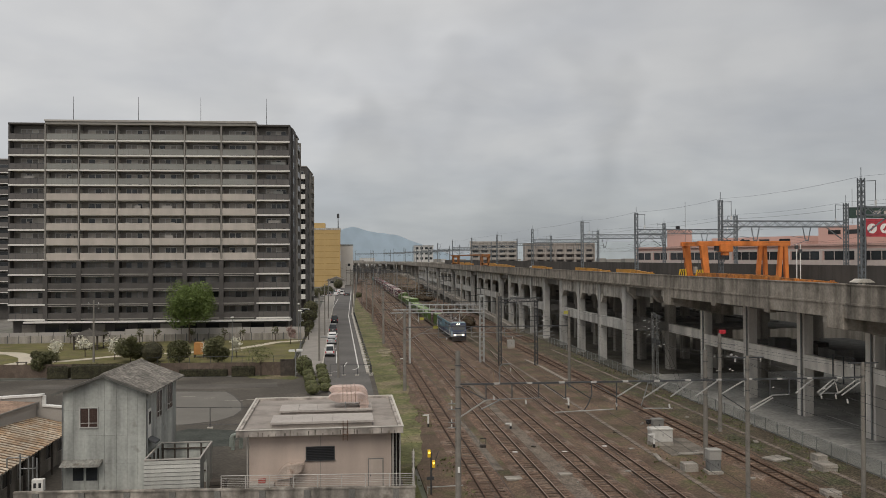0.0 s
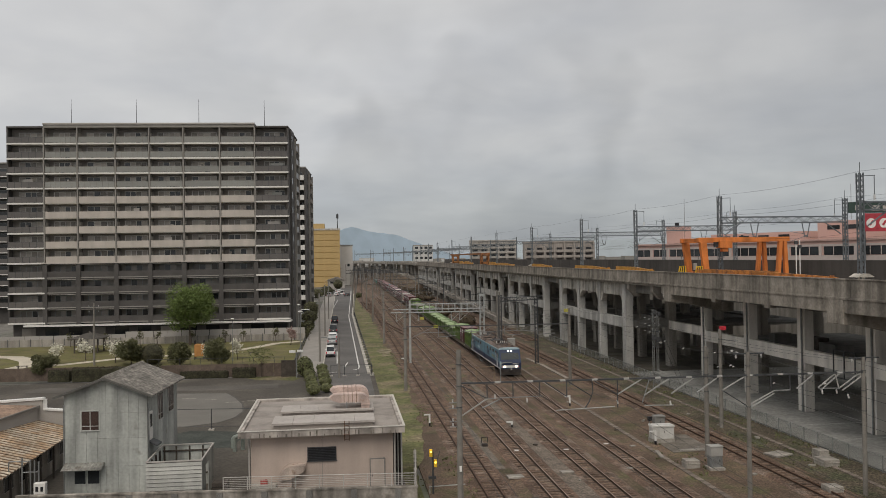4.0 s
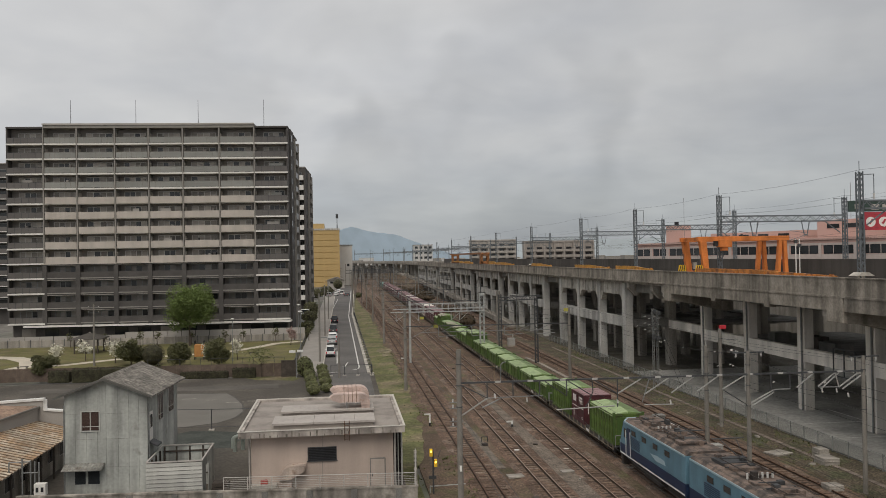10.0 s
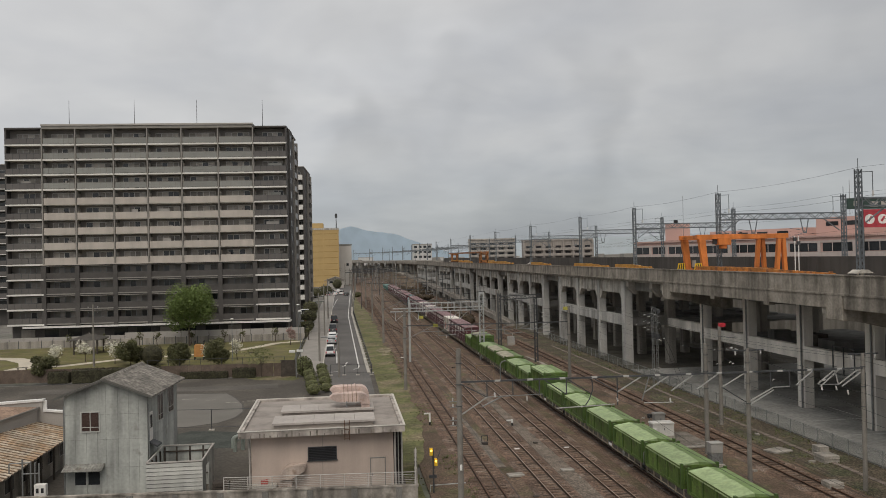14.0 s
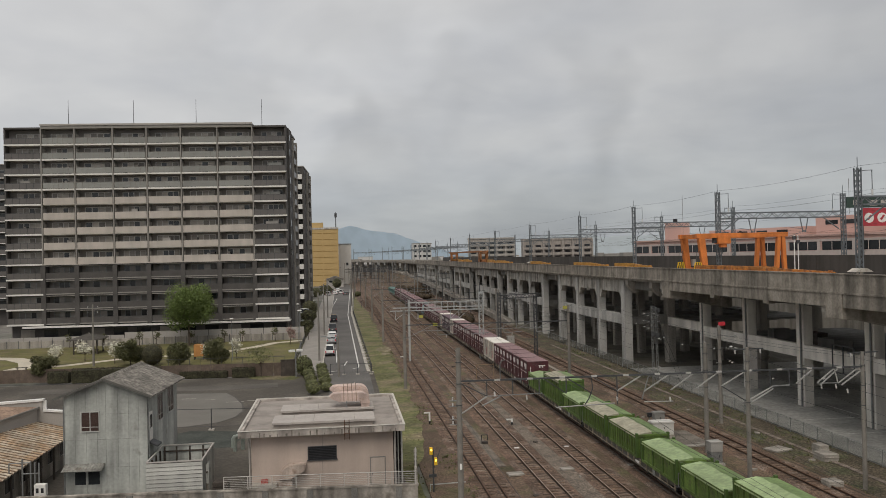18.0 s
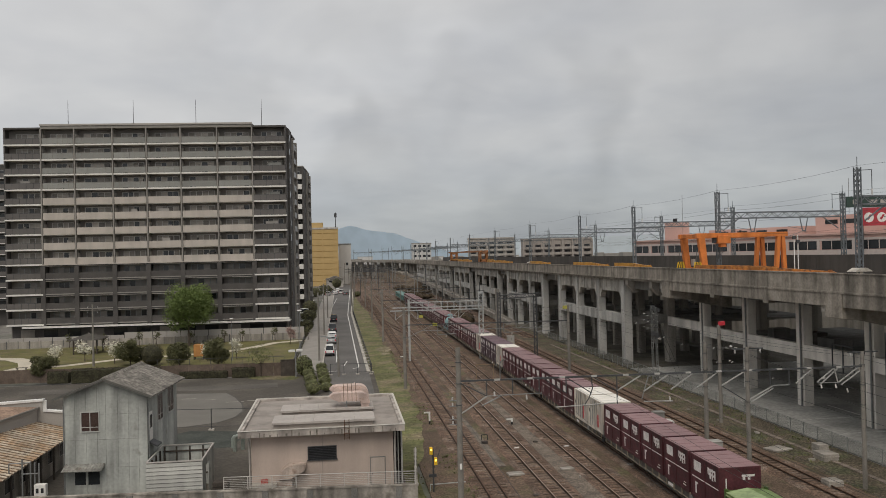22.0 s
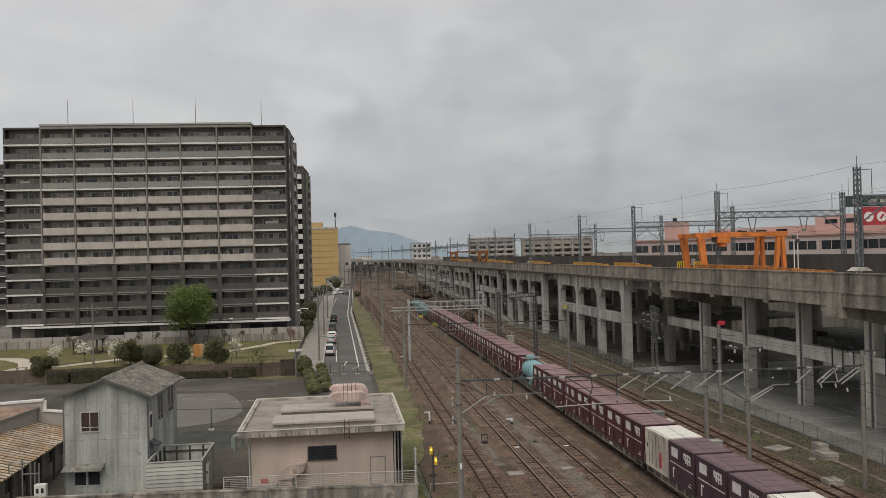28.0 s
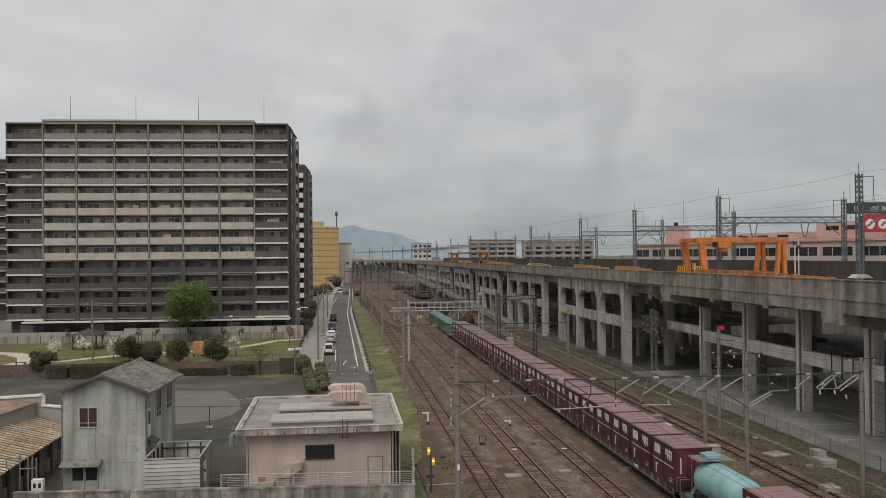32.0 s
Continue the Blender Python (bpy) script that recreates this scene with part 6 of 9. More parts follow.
for a in (24, 31, 38, 45, 60.5, 66):
    part("vent_window", Geo().box(a, 11.9, 19.6 if a < 58 else 21.4, a + 3.6, 12.0, 20.6 if a < 58 else 22.5), PANE, t)
part("floodlight", Geo().cbox(4.5, 13, 24.5, 1.4, 0.5, 1.2), BLACK, t)
part("roof_antenna", Geo().rod((8.9, 12, 18), (8.9, 12, 33), 0.06, 6).rod((66, 14, 24), (66, 14, 33), 0.06, 6), STEEL, t)
t = thing("billboard", "red billboard with three white discs under a dark green frame", "billboard", pose(119.5, 176, 14, 0, 0, -4))
SIGN_RED = mat("dulled_sign_red", (0.40, 0.045, 0.06), 0.6, var=0.1, streak=0.15)
part("panel", Geo().box(0.8, 0, 6.2, 18, 0.4, 10.4), SIGN_RED, t)
for k in range(3):
    d = part("disc", Geo().rod((2.2 + k * 3.1, -0.02, 8.1), (2.2 + k * 3.1, -0.06, 8.1), 1.15, 24), WHITE, t, "white disc")
    part("disc_mark", Geo().extrude([(1.6 + k * 3.1, 7.8), (2.1 + k * 3.1, 7.5), (2.9 + k * 3.1, 8.7), (2.4 + k * 3.1, 8.8), (2.0 + k * 3.1, 8.2)], "y", -0.075, -0.062), SIGN_RED, d)
part("top_sign", Geo().box(-3.0, -0.1, 10.5, 18, 0.4, 13.0), mat("dark_green_sign", (0.035, 0.06, 0.05), 0.7, var=0.15), t, "dark green top sign")
part("lettering_bar", Geo().box(-1.6, -0.15, 11.2, -0.4, -0.1, 12.3).box(2.4, -0.15, 10.9, 4.2, -0.1, 12.2).box(5, -0.15, 10.9, 7, -0.1, 12.2), FAR_WALL, t, "pale unreadable bars")
part("frame", Geo().box(0.5, 0.4, -14, 1.1, 1.0, 10).box(16, 0.4, -14, 16.6, 1.0, 10), STEEL_DARK, t)
# ---- low wall along the property edge in front ----
EDGE_WALL = mat("stained_edge_wall_concrete", (0.33, 0.30, 0.262), 0.92, var=0.15, scale=0.7, fine=5, streak=0.5, tint=(0.18, 0.16, 0.135), tint_at=0.58)
t = thing("boundary_wall", "stained concrete boundary wall with darker piers", "wall", pose(0, 52.3, 0, 0, 0, -4.8), kind="structure")
part("wall_panel", Geo().box(-20.4, 0, -0.4, 4.6, 0.22, 1.05).box(-20.4, -0.04, 1.05, 4.65, 0.26, 1.15), EDGE_WALL, t)
for k in range(9):
    part("pier", Geo().box(-19.2 + k * 2.8, -0.1, -0.4, -18.82 + k * 2.8, 0.0, 1.03), CONCRETE_DARK, t, "stained pier")
part("wall_panel", Geo().box(4.38, 0.26, -0.4, 4.6, 10.0, 1.05), EDGE_WALL, t)
t = thing("guard_rail", "white tubular guard rail on the boundary wall", "railing", pose(0, 52.4, 1.15, 0, 0, -4.8))
for z in (0.1, 0.21, 0.32, 0.43, 0.54, 0.65, 0.8):
    part("rail", Geo().rod((-7.6, 0, z), (4.5, 0, z), 0.011 if z < 0.7 else 0.026, 6), mat("offwhite_rail", (0.46, 0.44, 0.41), 0.6, var=0.1) if "offwhite_rail" not in bpy.data.materials else bpy.data.materials["offwhite_rail"], t)
    part("rail", Geo().rod((4.5, 0, z), (4.5, 6.5, z), 0.011 if z < 0.7 else 0.026, 6), bpy.data.materials["offwhite_rail"], t)
for k in range(9):
    part("post", Geo().rod((-7.6 + k * 1.51, 0, 0), (-7.6 + k * 1.51, 0, 0.82), 0.032, 6), bpy.data.materials["offwhite_rail"], t)
for k in range(1, 5):
    part("post", Geo().rod((4.5, k * 1.6, 0), (4.5, k * 1.6, 0.82), 0.032, 6), bpy.data.materials["offwhite_rail"], t)

# ---- pale pink flat-roofed plant building ----
t = thing("plant_building", "single-storey pale pink plant building with a flat parapet roof", "building", pose(0, 0, 0))
part("wall", Geo().box(-6.05, 54.9, -0.3, 3.25, 66.0, 4.06), PINK_WALL, t, "pale pink rendered wall")
part("roof_slab", Geo().box(-6.75, 54.25, 4.07, 3.95, 66.6, 4.34), ROOF_GREY, t, "grey coated roof slab")
rim = Geo().box(-6.8, 54.2, 4.08, 4.0, 54.5, 4.5).box(-6.8, 66.35, 4.08, 4.0, 66.65, 4.5).box(-6.8, 54.5, 4.08, -6.5, 66.35, 4.5).box(3.7, 54.5, 4.08, 4.0, 66.35, 4.5)
rim_part = part("parapet", rim, mat("stained_parapet", (0.385, 0.345, 0.31), 0.9, var=0.12, scale=0.8, fine=5, streak=0.45), t, "rain-streaked pale parapet")
for y0, y1, x0, x1, top in ((55.5, 58.2, -4.75, 2.1, 4.72), (60.1, 62.6, -4.5, 2.2, 4.66)):
    c = part("skylight_curb", Geo().box(x0 + 0.12, y0 + 0.12, 4.3, x1 - 0.12, y1 - 0.12, top - 0.14), ROOF_GREY, t, "grey roof curb")
    for k in range(5):
        a, b = x0 + (x1 - x0) * k / 5, x0 + (x1 - x0) * (k + 1) / 5
        part("cover_slab", Geo().box(a + 0.006, y0, top - 0.14, b - 0.006, y1, top), bpy.data.materials["pale_cover"] if "pale_cover" in bpy.data.materials else mat("pale_cover", (0.40, 0.365, 0.335), 0.9, var=0.08, scale=0.6, fine=5), c, "pale cover slab", bevel=0.008)


part("coping", Geo().box(-6.84, 54.16, 4.5, 4.04, 54.3, 4.54).box(-6.84, 66.55, 4.5, 4.04, 66.69, 4.54).box(-6.84, 54.3, 4.5, -6.7, 66.55, 4.54).box(3.9, 54.3, 4.5, 4.04, 66.55, 4.54), mat("pale_metal_coping", (0.52, 0.49, 0.44), 0.6, var=0.1), rim_part, "pale metal coping")
rng = random.Random(8)
stain = mat("black_drip_stain", (0.17, 0.15, 0.125), 0.95, var=0.3, fine=6)
for k in range(22):
    x = -6.6 + k * 0.48 + rng.uniform(-0.2, 0.2)
    part("drip_stain", Geo().box(x, 54.193, 4.09, x + rng.uniform(0.05, 0.13), 54.2, 4.09 + rng.uniform(0.1, 0.38)), stain, rim_part)


def elbow(g, c, r0, r1, w, a0, a1, n=8):
    """A rectangular bend about the y axis at c, from angle a0 to a1."""
    for k in range(n):
        u, v = a0 + (a1 - a0) * k / n, a0 + (a1 - a0) * (k + 1) / n
        P = lambda r, q, s: (c[0] + r * math.cos(q), c[1] + s * w / 2, c[2] + r * math.sin(q))
        g.add([P(r0, u, -1), P(r1, u, -1), P(r1, u, 1), P(r0, u, 1), P(r0, v, -1), P(r1, v, -1), P(r1, v, 1), P(r0, v, 1)],
              [(0, 1, 2, 3), (4, 5, 6, 7), (0, 1, 5, 4), (1, 2, 6, 5), (2, 3, 7, 6), (3, 0, 4, 7)])
    return g


DX = 0.75                                   # the roof ducts stand right of the middle
DUCT_PALE = mat("chalky_pink_duct", (0.54, 0.42, 0.37), 0.75, 0.05, var=0.14, scale=1.5, streak=0.25, tint=(0.36, 0.22, 0.165), tint_at=0.66)
for yc, zc, wd in ((62.2, 5.2, 1.0), (60.9, 4.85, 1.0)):
    d = Geo().box(-1.05 + DX, yc - wd / 2, zc + 0.25, 0.45 + DX, yc + wd / 2, zc + 0.85)
    d.extrude([(-1.75 + DX, zc + 0.6), (-1.55 + DX, zc + 0.42), (-1.05 + DX, zc + 0.25), (-1.05 + DX, zc + 0.85), (-1.5 + DX, zc + 0.8)], "y", yc - wd / 2, yc + wd / 2)
    elbow(d, (0.45 + DX, yc, zc + 0.15), 0.1, 0.7, wd, math.pi / 2, 0.0)
    d.box(0.55 + DX, yc - wd / 2, 4.4, 1.15 + DX, yc + wd / 2, zc + 0.15)
    dd = part("roof_duct", d, DUCT_PALE, t, "rust-streaked ventilation duct with an elbow")
    part("duct_flange", Geo().box(0.1 + DX, yc - wd / 2 - 0.04, zc + 0.2, 0.17 + DX, yc + wd / 2 + 0.04, zc + 0.9).box(0.5 + DX, yc - wd / 2 - 0.05, 4.9, 1.2 + DX, yc + wd / 2 + 0.05, 4.98), DUCT_PALE, dd)
    for k in range(4):
        part("duct_seam", Geo().box(DX - 0.72 + k * 0.3, yc - wd / 2 - 0.015, zc + 0.26, DX - 0.68 + k * 0.3, yc + wd / 2 + 0.015, zc + 0.865), RUST_SEAM, dd, "rusty seam")
    part("duct_leg", Geo().rod((DX - 0.5, yc - 0.5, 4.3), (DX - 0.5, yc - 0.5, zc + 0.3), 0.04).rod((DX - 0.5, yc + 0.5, 4.3), (DX - 0.5, yc + 0.5, zc + 0.3), 0.04), STEEL, dd)
hood = Geo().box(-4.2, 54.3, 0.8, -3.42, 54.88, 1.3)
elbow(hood, (-3.3, 54.5, 1.3), 0.12, 0.9, 0.75, math.pi, math.pi / 2.2)
hood.extrude([(-3.3, 1.42), (-2.62, 1.8), (-2.5, 2.2), (-3.2, 2.2)], "y", 54.12, 54.88)
part("wall_cowl", hood, mat("grey_stained_cowl", (0.44, 0.36, 0.305), 0.8, var=0.16, scale=1.5, streak=0.3, tint=(0.26, 0.18, 0.14), tint_at=0.6), t, "stained hooded air inlet")
part("front_ledge", Geo().box(-6.0, 54.3, -0.3, -4.4, 54.88, 1.0), CONCRETE, t)
part("cowl_base", Geo().box(-4.25, 54.28, -0.3, -3.37, 54.88, 0.8), CONCRETE, t)
w = part("window", Geo().box(-2.4, 54.84, 2.3, -0.5, 54.92, 3.2).box(-2.45, 54.8, 2.26, -0.45, 54.93, 2.31), STEEL_DARK, t, "dark louvred window")
for k in range(8):
    part("louvre", Geo().box(-2.34, 54.8, 2.34 + k * 0.107, -0.55, 54.86, 2.41 + k * 0.107), BLACK, w)
d = part("door", Geo().box(1.75, 54.83, 0.1, 2.65, 54.93, 2.25), mat("pale_door_paint", (0.47, 0.395, 0.34), 0.6, var=0.06, streak=0.12), t, "flush pale steel door")
part("door_frame", Geo().box(1.68, 54.82, 0.1, 1.75, 54.93, 2.32).box(2.65, 54.82, 0.1, 2.72, 54.93, 2.32).box(1.75, 54.82, 2.25, 2.65, 54.93, 2.32), CONCRETE_DARK, d)
part("door_handle", Geo().cbox(1.84, 54.83, 1.1, 0.05, 0.06, 0.14), STEEL_DARK, d)
part("downpipe", Geo().rod((-6.15, 54.8, 0), (-6.15, 54.8, 4.0), 0.055, 8), FAR_WALL, t)
part("downpipe", Geo().rod((3.35, 54.8, 0), (3.35, 54.8, 4.0), 0.055, 8), FAR_WALL, t)
part("wall_joint", Geo().box(-1.45, 54.885, 0, -1.42, 54.905, 2.25).box(-1.45, 54.885, 3.2, -1.42, 54.905, 4.0), GREY_RENDER, t)
lad = Geo()
for x in (0.05, 0.35):
    lad.rod((x, 54.12, 3.7), (x, 54.12, 5.0), 0.03)
for z in (3.8, 4.1, 4.4, 4.7):
    lad.rod((0.05, 54.12, z), (0.35, 54.12, z), 0.02)
part("roof_ladder", lad, RUST, t, "rusty roof ladder")
# added dark panel in place of the shadowed space beside the wall
part("side_screen", Geo().box(3.3, 56.3, -0.1, 3.92, 56.4, 4.05), mat("dark_eave_shade", (0.035, 0.03, 0.027), 0.9, var=0.3, streak=0.3), t, "dark panel added for the shade under the eave")
for x, r in ((3.46, 0.05), (3.66, 0.04), (3.9, 0.06)):
    part("side_pipe", Geo().rod((x, 56.15, -0.1), (x, 56.15, 4.03), r, 8), FAR_WHITE, t, "white pipe on the flank")
solid("fuel_can", Geo().cbox(0, 0, 0, 0.46, 0.3, 0.26).cbox(0.12, 0, 0.26, 0.1, 0.08, 0.05), mat("faded_red_plastic", (0.33, 0.07, 0.055), 0.6, var=0.15), "small red can on a ledge of the plant building", "can", pose(-5.2, 54.6, 1.0), bevel=0.03)

# green pipework beside it
t = thing("pipework", "green-grey valve pipework beside the plant building", "pipes", pose(-8.9, 69, -0.1))
for x, y, h in ((0, 0, 1.3), (0.6, 0.5, 1.5), (-0.3, 1.2, 1.0)):
    bend = [math.pi - k * math.pi / 10 for k in range(6)]
    g = Geo().tube([(x, y, 0)] + [(x + 0.3 + 0.3 * math.cos(u), y, h - 0.3 + 0.3 * math.sin(u)) for u in bend] + [(x + 0.7, y, h)], 0.16, 10)
    part("pipe_bend", g, mat("green_grey_pipe", (0.25, 0.28, 0.25), 0.6, var=0.15) if "green_grey_pipe" not in bpy.data.materials else bpy.data.materials["green_grey_pipe"], t)

def corrugated(p0, p1, q0, q1, n, amp):
    """A sheet between edge p0-p1 (top) and q0-q1 (eave) with ridges running down the slope."""
    g = Geo()
    P, Q = [Vector(p0).lerp(Vector(p1), i / n) for i in range(n + 1)], [Vector(q0).lerp(Vector(q1), i / n) for i in range(n + 1)]
    vs = []
    for i in range(n + 1):
        dz = Vector((0, 0, amp if i % 2 else -amp))
        vs += [P[i] + dz, Q[i] + dz, P[i] + dz - Vector((0, 0, 0.03)), Q[i] + dz - Vector((0, 0, 0.03))]
    fs = []
    for i in range(n):
        a, b = 4 * i, 4 * i + 4
        fs += [(a, a + 1, b + 1, b), (a + 2, b + 2, b + 3, a + 3), (a + 1, a + 3, b + 3, b + 1)]
    return g.add(vs, fs)


# ---- two-storey weathered grey house ----
t = thing("old_house", "weathered grey two-storey house clad in patched sheets", "house", pose(-18.36, 57.0, 0, 0, 0, -4))
HW, HD, EV, PK = 5.42, 7.3, 6.95, 7.9
MIDX = 2.72
BARGE = mat("grey_green_board", (0.105, 0.102, 0.092), 0.8, var=0.15)
part("wall", Geo().extrude([(0.03, -0.3), (HW - 0.03, -0.3), (HW - 0.03, EV - 0.02), (MIDX, PK - 0.03), (0.03, EV - 0.02)], "y", 0.03, HD - 0.03), GREY_RENDER, t, "inner wall")
cols, rows_ = [0, 0.72, 1.44, 2.16, 2.72, 3.5, 4.2, 4.85, HW], [-0.3, 2.08, 3.93, 5.6]
for i in range(8):
    for j in range(4):
        x0, x1 = cols[i] + 0.006, cols[i + 1] - 0.006
        z0 = rows_[j] + 0.006
        roofz = lambda x: EV + (PK - EV) * (1 - abs(x - MIDX) / MIDX)
        if j < 3:
            z1 = [rows_[j + 1] - 0.006] * 2
        else:
            z1 = [roofz(x0) - 0.05, roofz(x1) - 0.05]
        g = Geo().add([(x0, 0, z0), (x1, 0, z0), (x1, 0, z1[1]), (x0, 0, z1[0]), (x0, 0.035, z0), (x1, 0.035, z0), (x1, 0.035, z1[1]), (x0, 0.035, z1[0])],
                      [(0, 1, 2, 3), (7, 6, 5, 4), (0, 4, 5, 1), (1, 5, 6, 2), (2, 6, 7, 3), (3, 7, 4, 0)])
        part("wall_panel", g, PANEL_GREY, t)
for i in range(8):
    for j in range(3):
        y0, y1 = i * HD / 8 + 0.006, (i + 1) * HD / 8 - 0.006
        part("wall_panel", Geo().box(HW - 0.035, y0, rows_[j] + 0.006, HW, y1, (rows_[j + 1] if j < 2 else EV) - 0.006), PANEL_GREY, t)
for s, sgn in ((0, -1), (1, 1)):
    xe = -0.55 if s == 0 else HW + 0.5
    ze = EV - 0.28
    rp = part("roof_slope", Geo().add([(MIDX, -0.4, PK + 0.12), (MIDX, HD + 0.5, PK + 0.12), (xe, HD + 0.5, ze + 0.1), (xe, -0.4, ze + 0.1), (MIDX, -0.4, PK + 0.06), (MIDX, HD + 0.5, PK + 0.06), (xe, HD + 0.5, ze + 0.04), (xe, -0.4, ze + 0.04)],
              [(0, 1, 2, 3), (7, 6, 5, 4), (0, 3, 7, 4), (1, 5, 6, 2), (2, 6, 7, 3), (0, 4, 5, 1)]), SLATE, t, "brown-grey slate roof slope")
    if s == 1:
        n, m2 = 13, 15
        for i in range(n):
            for j in range(m2):
                u0, u1 = i / n, (i + 1) / n
                p = lambda u: (MIDX + (xe - MIDX) * u, PK + 0.12 + (ze + 0.1 - PK - 0.12) * u)
                (xa, za), (xb, zb) = p(u0), p(u1)
                ya, yb = -0.4 + (HD + 0.9) * j / m2, -0.4 + (HD + 0.9) * (j + 1) / m2
                g = Geo().add([(xa, ya + 0.003, za + 0.012), (xa, yb - 0.003, za + 0.012), (xb, yb - 0.003, zb + 0.018), (xb, ya + 0.003, zb + 0.018), (xa, ya + 0.003, za), (xa, yb - 0.003, za), (xb, yb - 0.003, zb), (xb, ya + 0.003, zb)],
                              [(0, 1, 2, 3), (7, 6, 5, 4), (0, 3, 7, 4), (1, 5, 6, 2), (2, 6, 7, 3), (0, 4, 5, 1)])
                part("slate", g, SLATE, rp)
part("bargeboard", Geo().bar((MIDX, -0.42, PK + 0.03), (-0.55, -0.42, EV - 0.25), 0.06, 0.15).bar((MIDX, -0.42, PK + 0.03), (HW + 0.5, -0.42, EV - 0.25), 0.06, 0.15), BARGE, t, "grey bargeboard")
part("ridge_cap", Geo().extrude([(MIDX - 0.2, PK + 0.08), (MIDX, PK + 0.22), (MIDX + 0.2, PK + 0.08)], "y", -0.42, HD + 0.52), SLATE, t)


# the brown reflection in the panes is put into the glass colour
PANE_REFLECTION = glass("window_glass_brown_reflection", (0.062, 0.04, 0.034))
SASH = mat("dull_pale_sash", (0.45, 0.445, 0.42), 0.6, var=0.1)


def house_window(t, x0, x1, z0, z1, y, n=2, face="y"):
    B = (lambda a, b, c, d, e, f: Geo().box(a, b, c, d, e, f)) if face == "y" else (lambda a, b, c, d, e, f: Geo().box(b, a, c, e, d, f))
    s = -1 if face == "y" else 1
    fr = Geo()
    for a, b, c, d in ((x0 - 0.06, x1 + 0.06, z0 - 0.06, z0), (x0 - 0.06, x1 + 0.06, z1, z1 + 0.06), (x0 - 0.06, x0, z0, z1), (x1, x1 + 0.06, z0, z1)):
        g = B(a, y + s * 0.07, c, b, y - s * 0.02, d)
        fr.add(g.v, g.f)
    w = part("window", fr, SASH, t, "pale framed sliding window")
    for k in range(n):
        a, b = x0 + (x1 - x0) * k / n, x0 + (x1 - x0) * (k + 1) / n
        part("pane", B(a + 0.03, y + s * 0.03, z0 + 0.02, b - 0.03, y + s * 0.01, z1 - 0.02), PANE_REFLECTION, w)
        part("glazing_bar", B(a - 0.025, y + s * 0.045, z0, a + 0.025, y + s * 0.012, z1), SASH, w)
    part("glazing_bar", B(x0, y + s * 0.04, z0 + (z1 - z0) * 0.2, x1, y + s * 0.012, z0 + (z1 - z0) * 0.2 + 0.04), SASH, w)


house_window(t, 1.14, 2.28, 4.5, 5.75, 0.0)
for x0, x1 in ((0.62, 1.44), (1.48, 2.34)):
    d = part("sliding_door", Geo().box(x0, -0.05, 0.0, x1, -0.005, 1.9), PANEL_GREY, t, "grey sliding door with a dark upper light")
    part("door_light", Geo().box(x0 + 0.06, -0.06, 0.98, x1 - 0.06, -0.052, 1.82), PANE, d)
house_window(t, 2.3, 3.5, 4.6, 6.4, HW, 2, "x")
house_window(t, 4.8, 6.2, 4.7, 6.5, HW, 2, "x")
aw = corrugated((0.02, 0.0, 2.36), (2.62, 0.0, 2.36), (0.02, -0.7, 2.03), (2.62, -0.7, 2.03), 26, 0.014)
part("awning", aw, mat("grey_awning_sheet", (0.21, 0.205, 0.185), 0.8, var=0.25, fine=5, streak=0.3, tint=(0.12, 0.1, 0.08), tint_at=0.58), t, "small weathered corrugated awning")
part("awning", Geo().add([(HW, 0.3, 3.5), (HW, 1.3, 3.5), (HW + 0.55, 1.3, 3.25), (HW + 0.55, 0.3, 3.25), (HW, 0.3, 3.62), (HW, 1.3, 3.62), (HW + 0.55, 1.3, 3.36), (HW + 0.55, 0.3, 3.36)], [(0, 1, 2, 3), (4, 5, 6, 7), (0, 1, 5, 4), (2, 3, 7, 6), (1, 2, 6, 5), (0, 3, 7, 4)]), STEEL_DARK, t, "small dark side awning")
d = part("side_door", Geo().box(HW - 0.01, 0.35, 3.65, HW + 0.04, 1.05, 5.55), SLAB_WHITE, t, "pale upper side door")
part("door_light", Geo().box(HW + 0.03, 0.5, 4.5, HW + 0.05, 0.95, 5.35), PANE, d)
part("gutter_pipe", Geo().rod((HW + 0.06, 0.1, 0), (HW + 0.06, 0.1, 6.2), 0.04, 6), STEEL, t)
part("gutter_pipe", Geo().rod((0.0, -0.05, 0), (0.0, -0.05, 6.2), 0.04, 6), STEEL, t)

# ---- roofless pale siding enclosure beside the house ----
t = thing("siding_enclosure", "roofless enclosure of pale horizontal siding on a timber frame", "enclosure", pose(-12.6, 54.5, 0))
EW, EDp, EH = 3.5, 5.0, 2.72
for k in range(11):
    z = -0.1 + k * 0.255
    part("siding_board", Geo().extrude([(-0.05, z), (0.02, z), (0.02, z + 0.225), (-0.015, z + 0.225)], "x", 0, EW), bpy.data.materials["pale_siding"] if "pale_siding" in bpy.data.materials else mat("pale_siding", (0.47, 0.465, 0.43), 0.8, var=0.1, streak=0.15, rand=0.1), t)
part("side_wall", Geo().box(EW - 0.05, 0.02, -0.2, EW, 1.4, EH).box(EW - 0.05, 2.6, -0.2, EW, EDp, EH).box(EW - 0.05, 1.4, 2.1, EW, 2.6, EH), PANEL_GREY, t, "pale side wall with an opening")
part("side_wall", Geo().box(0, 0.02, -0.2, 0.05, EDp, EH), PANEL_GREY, t)
part("backing", Geo().box(0.05, 0.03, -0.2, EW - 0.05, 0.06, EH), WOOD_DARK, t, "dark backing behind the boards")
part("back_wall", Geo().box(0.05, EDp - 0.05, -0.2, EW - 0.05, EDp, EH), PANEL_GREY, t)
fr = Geo()
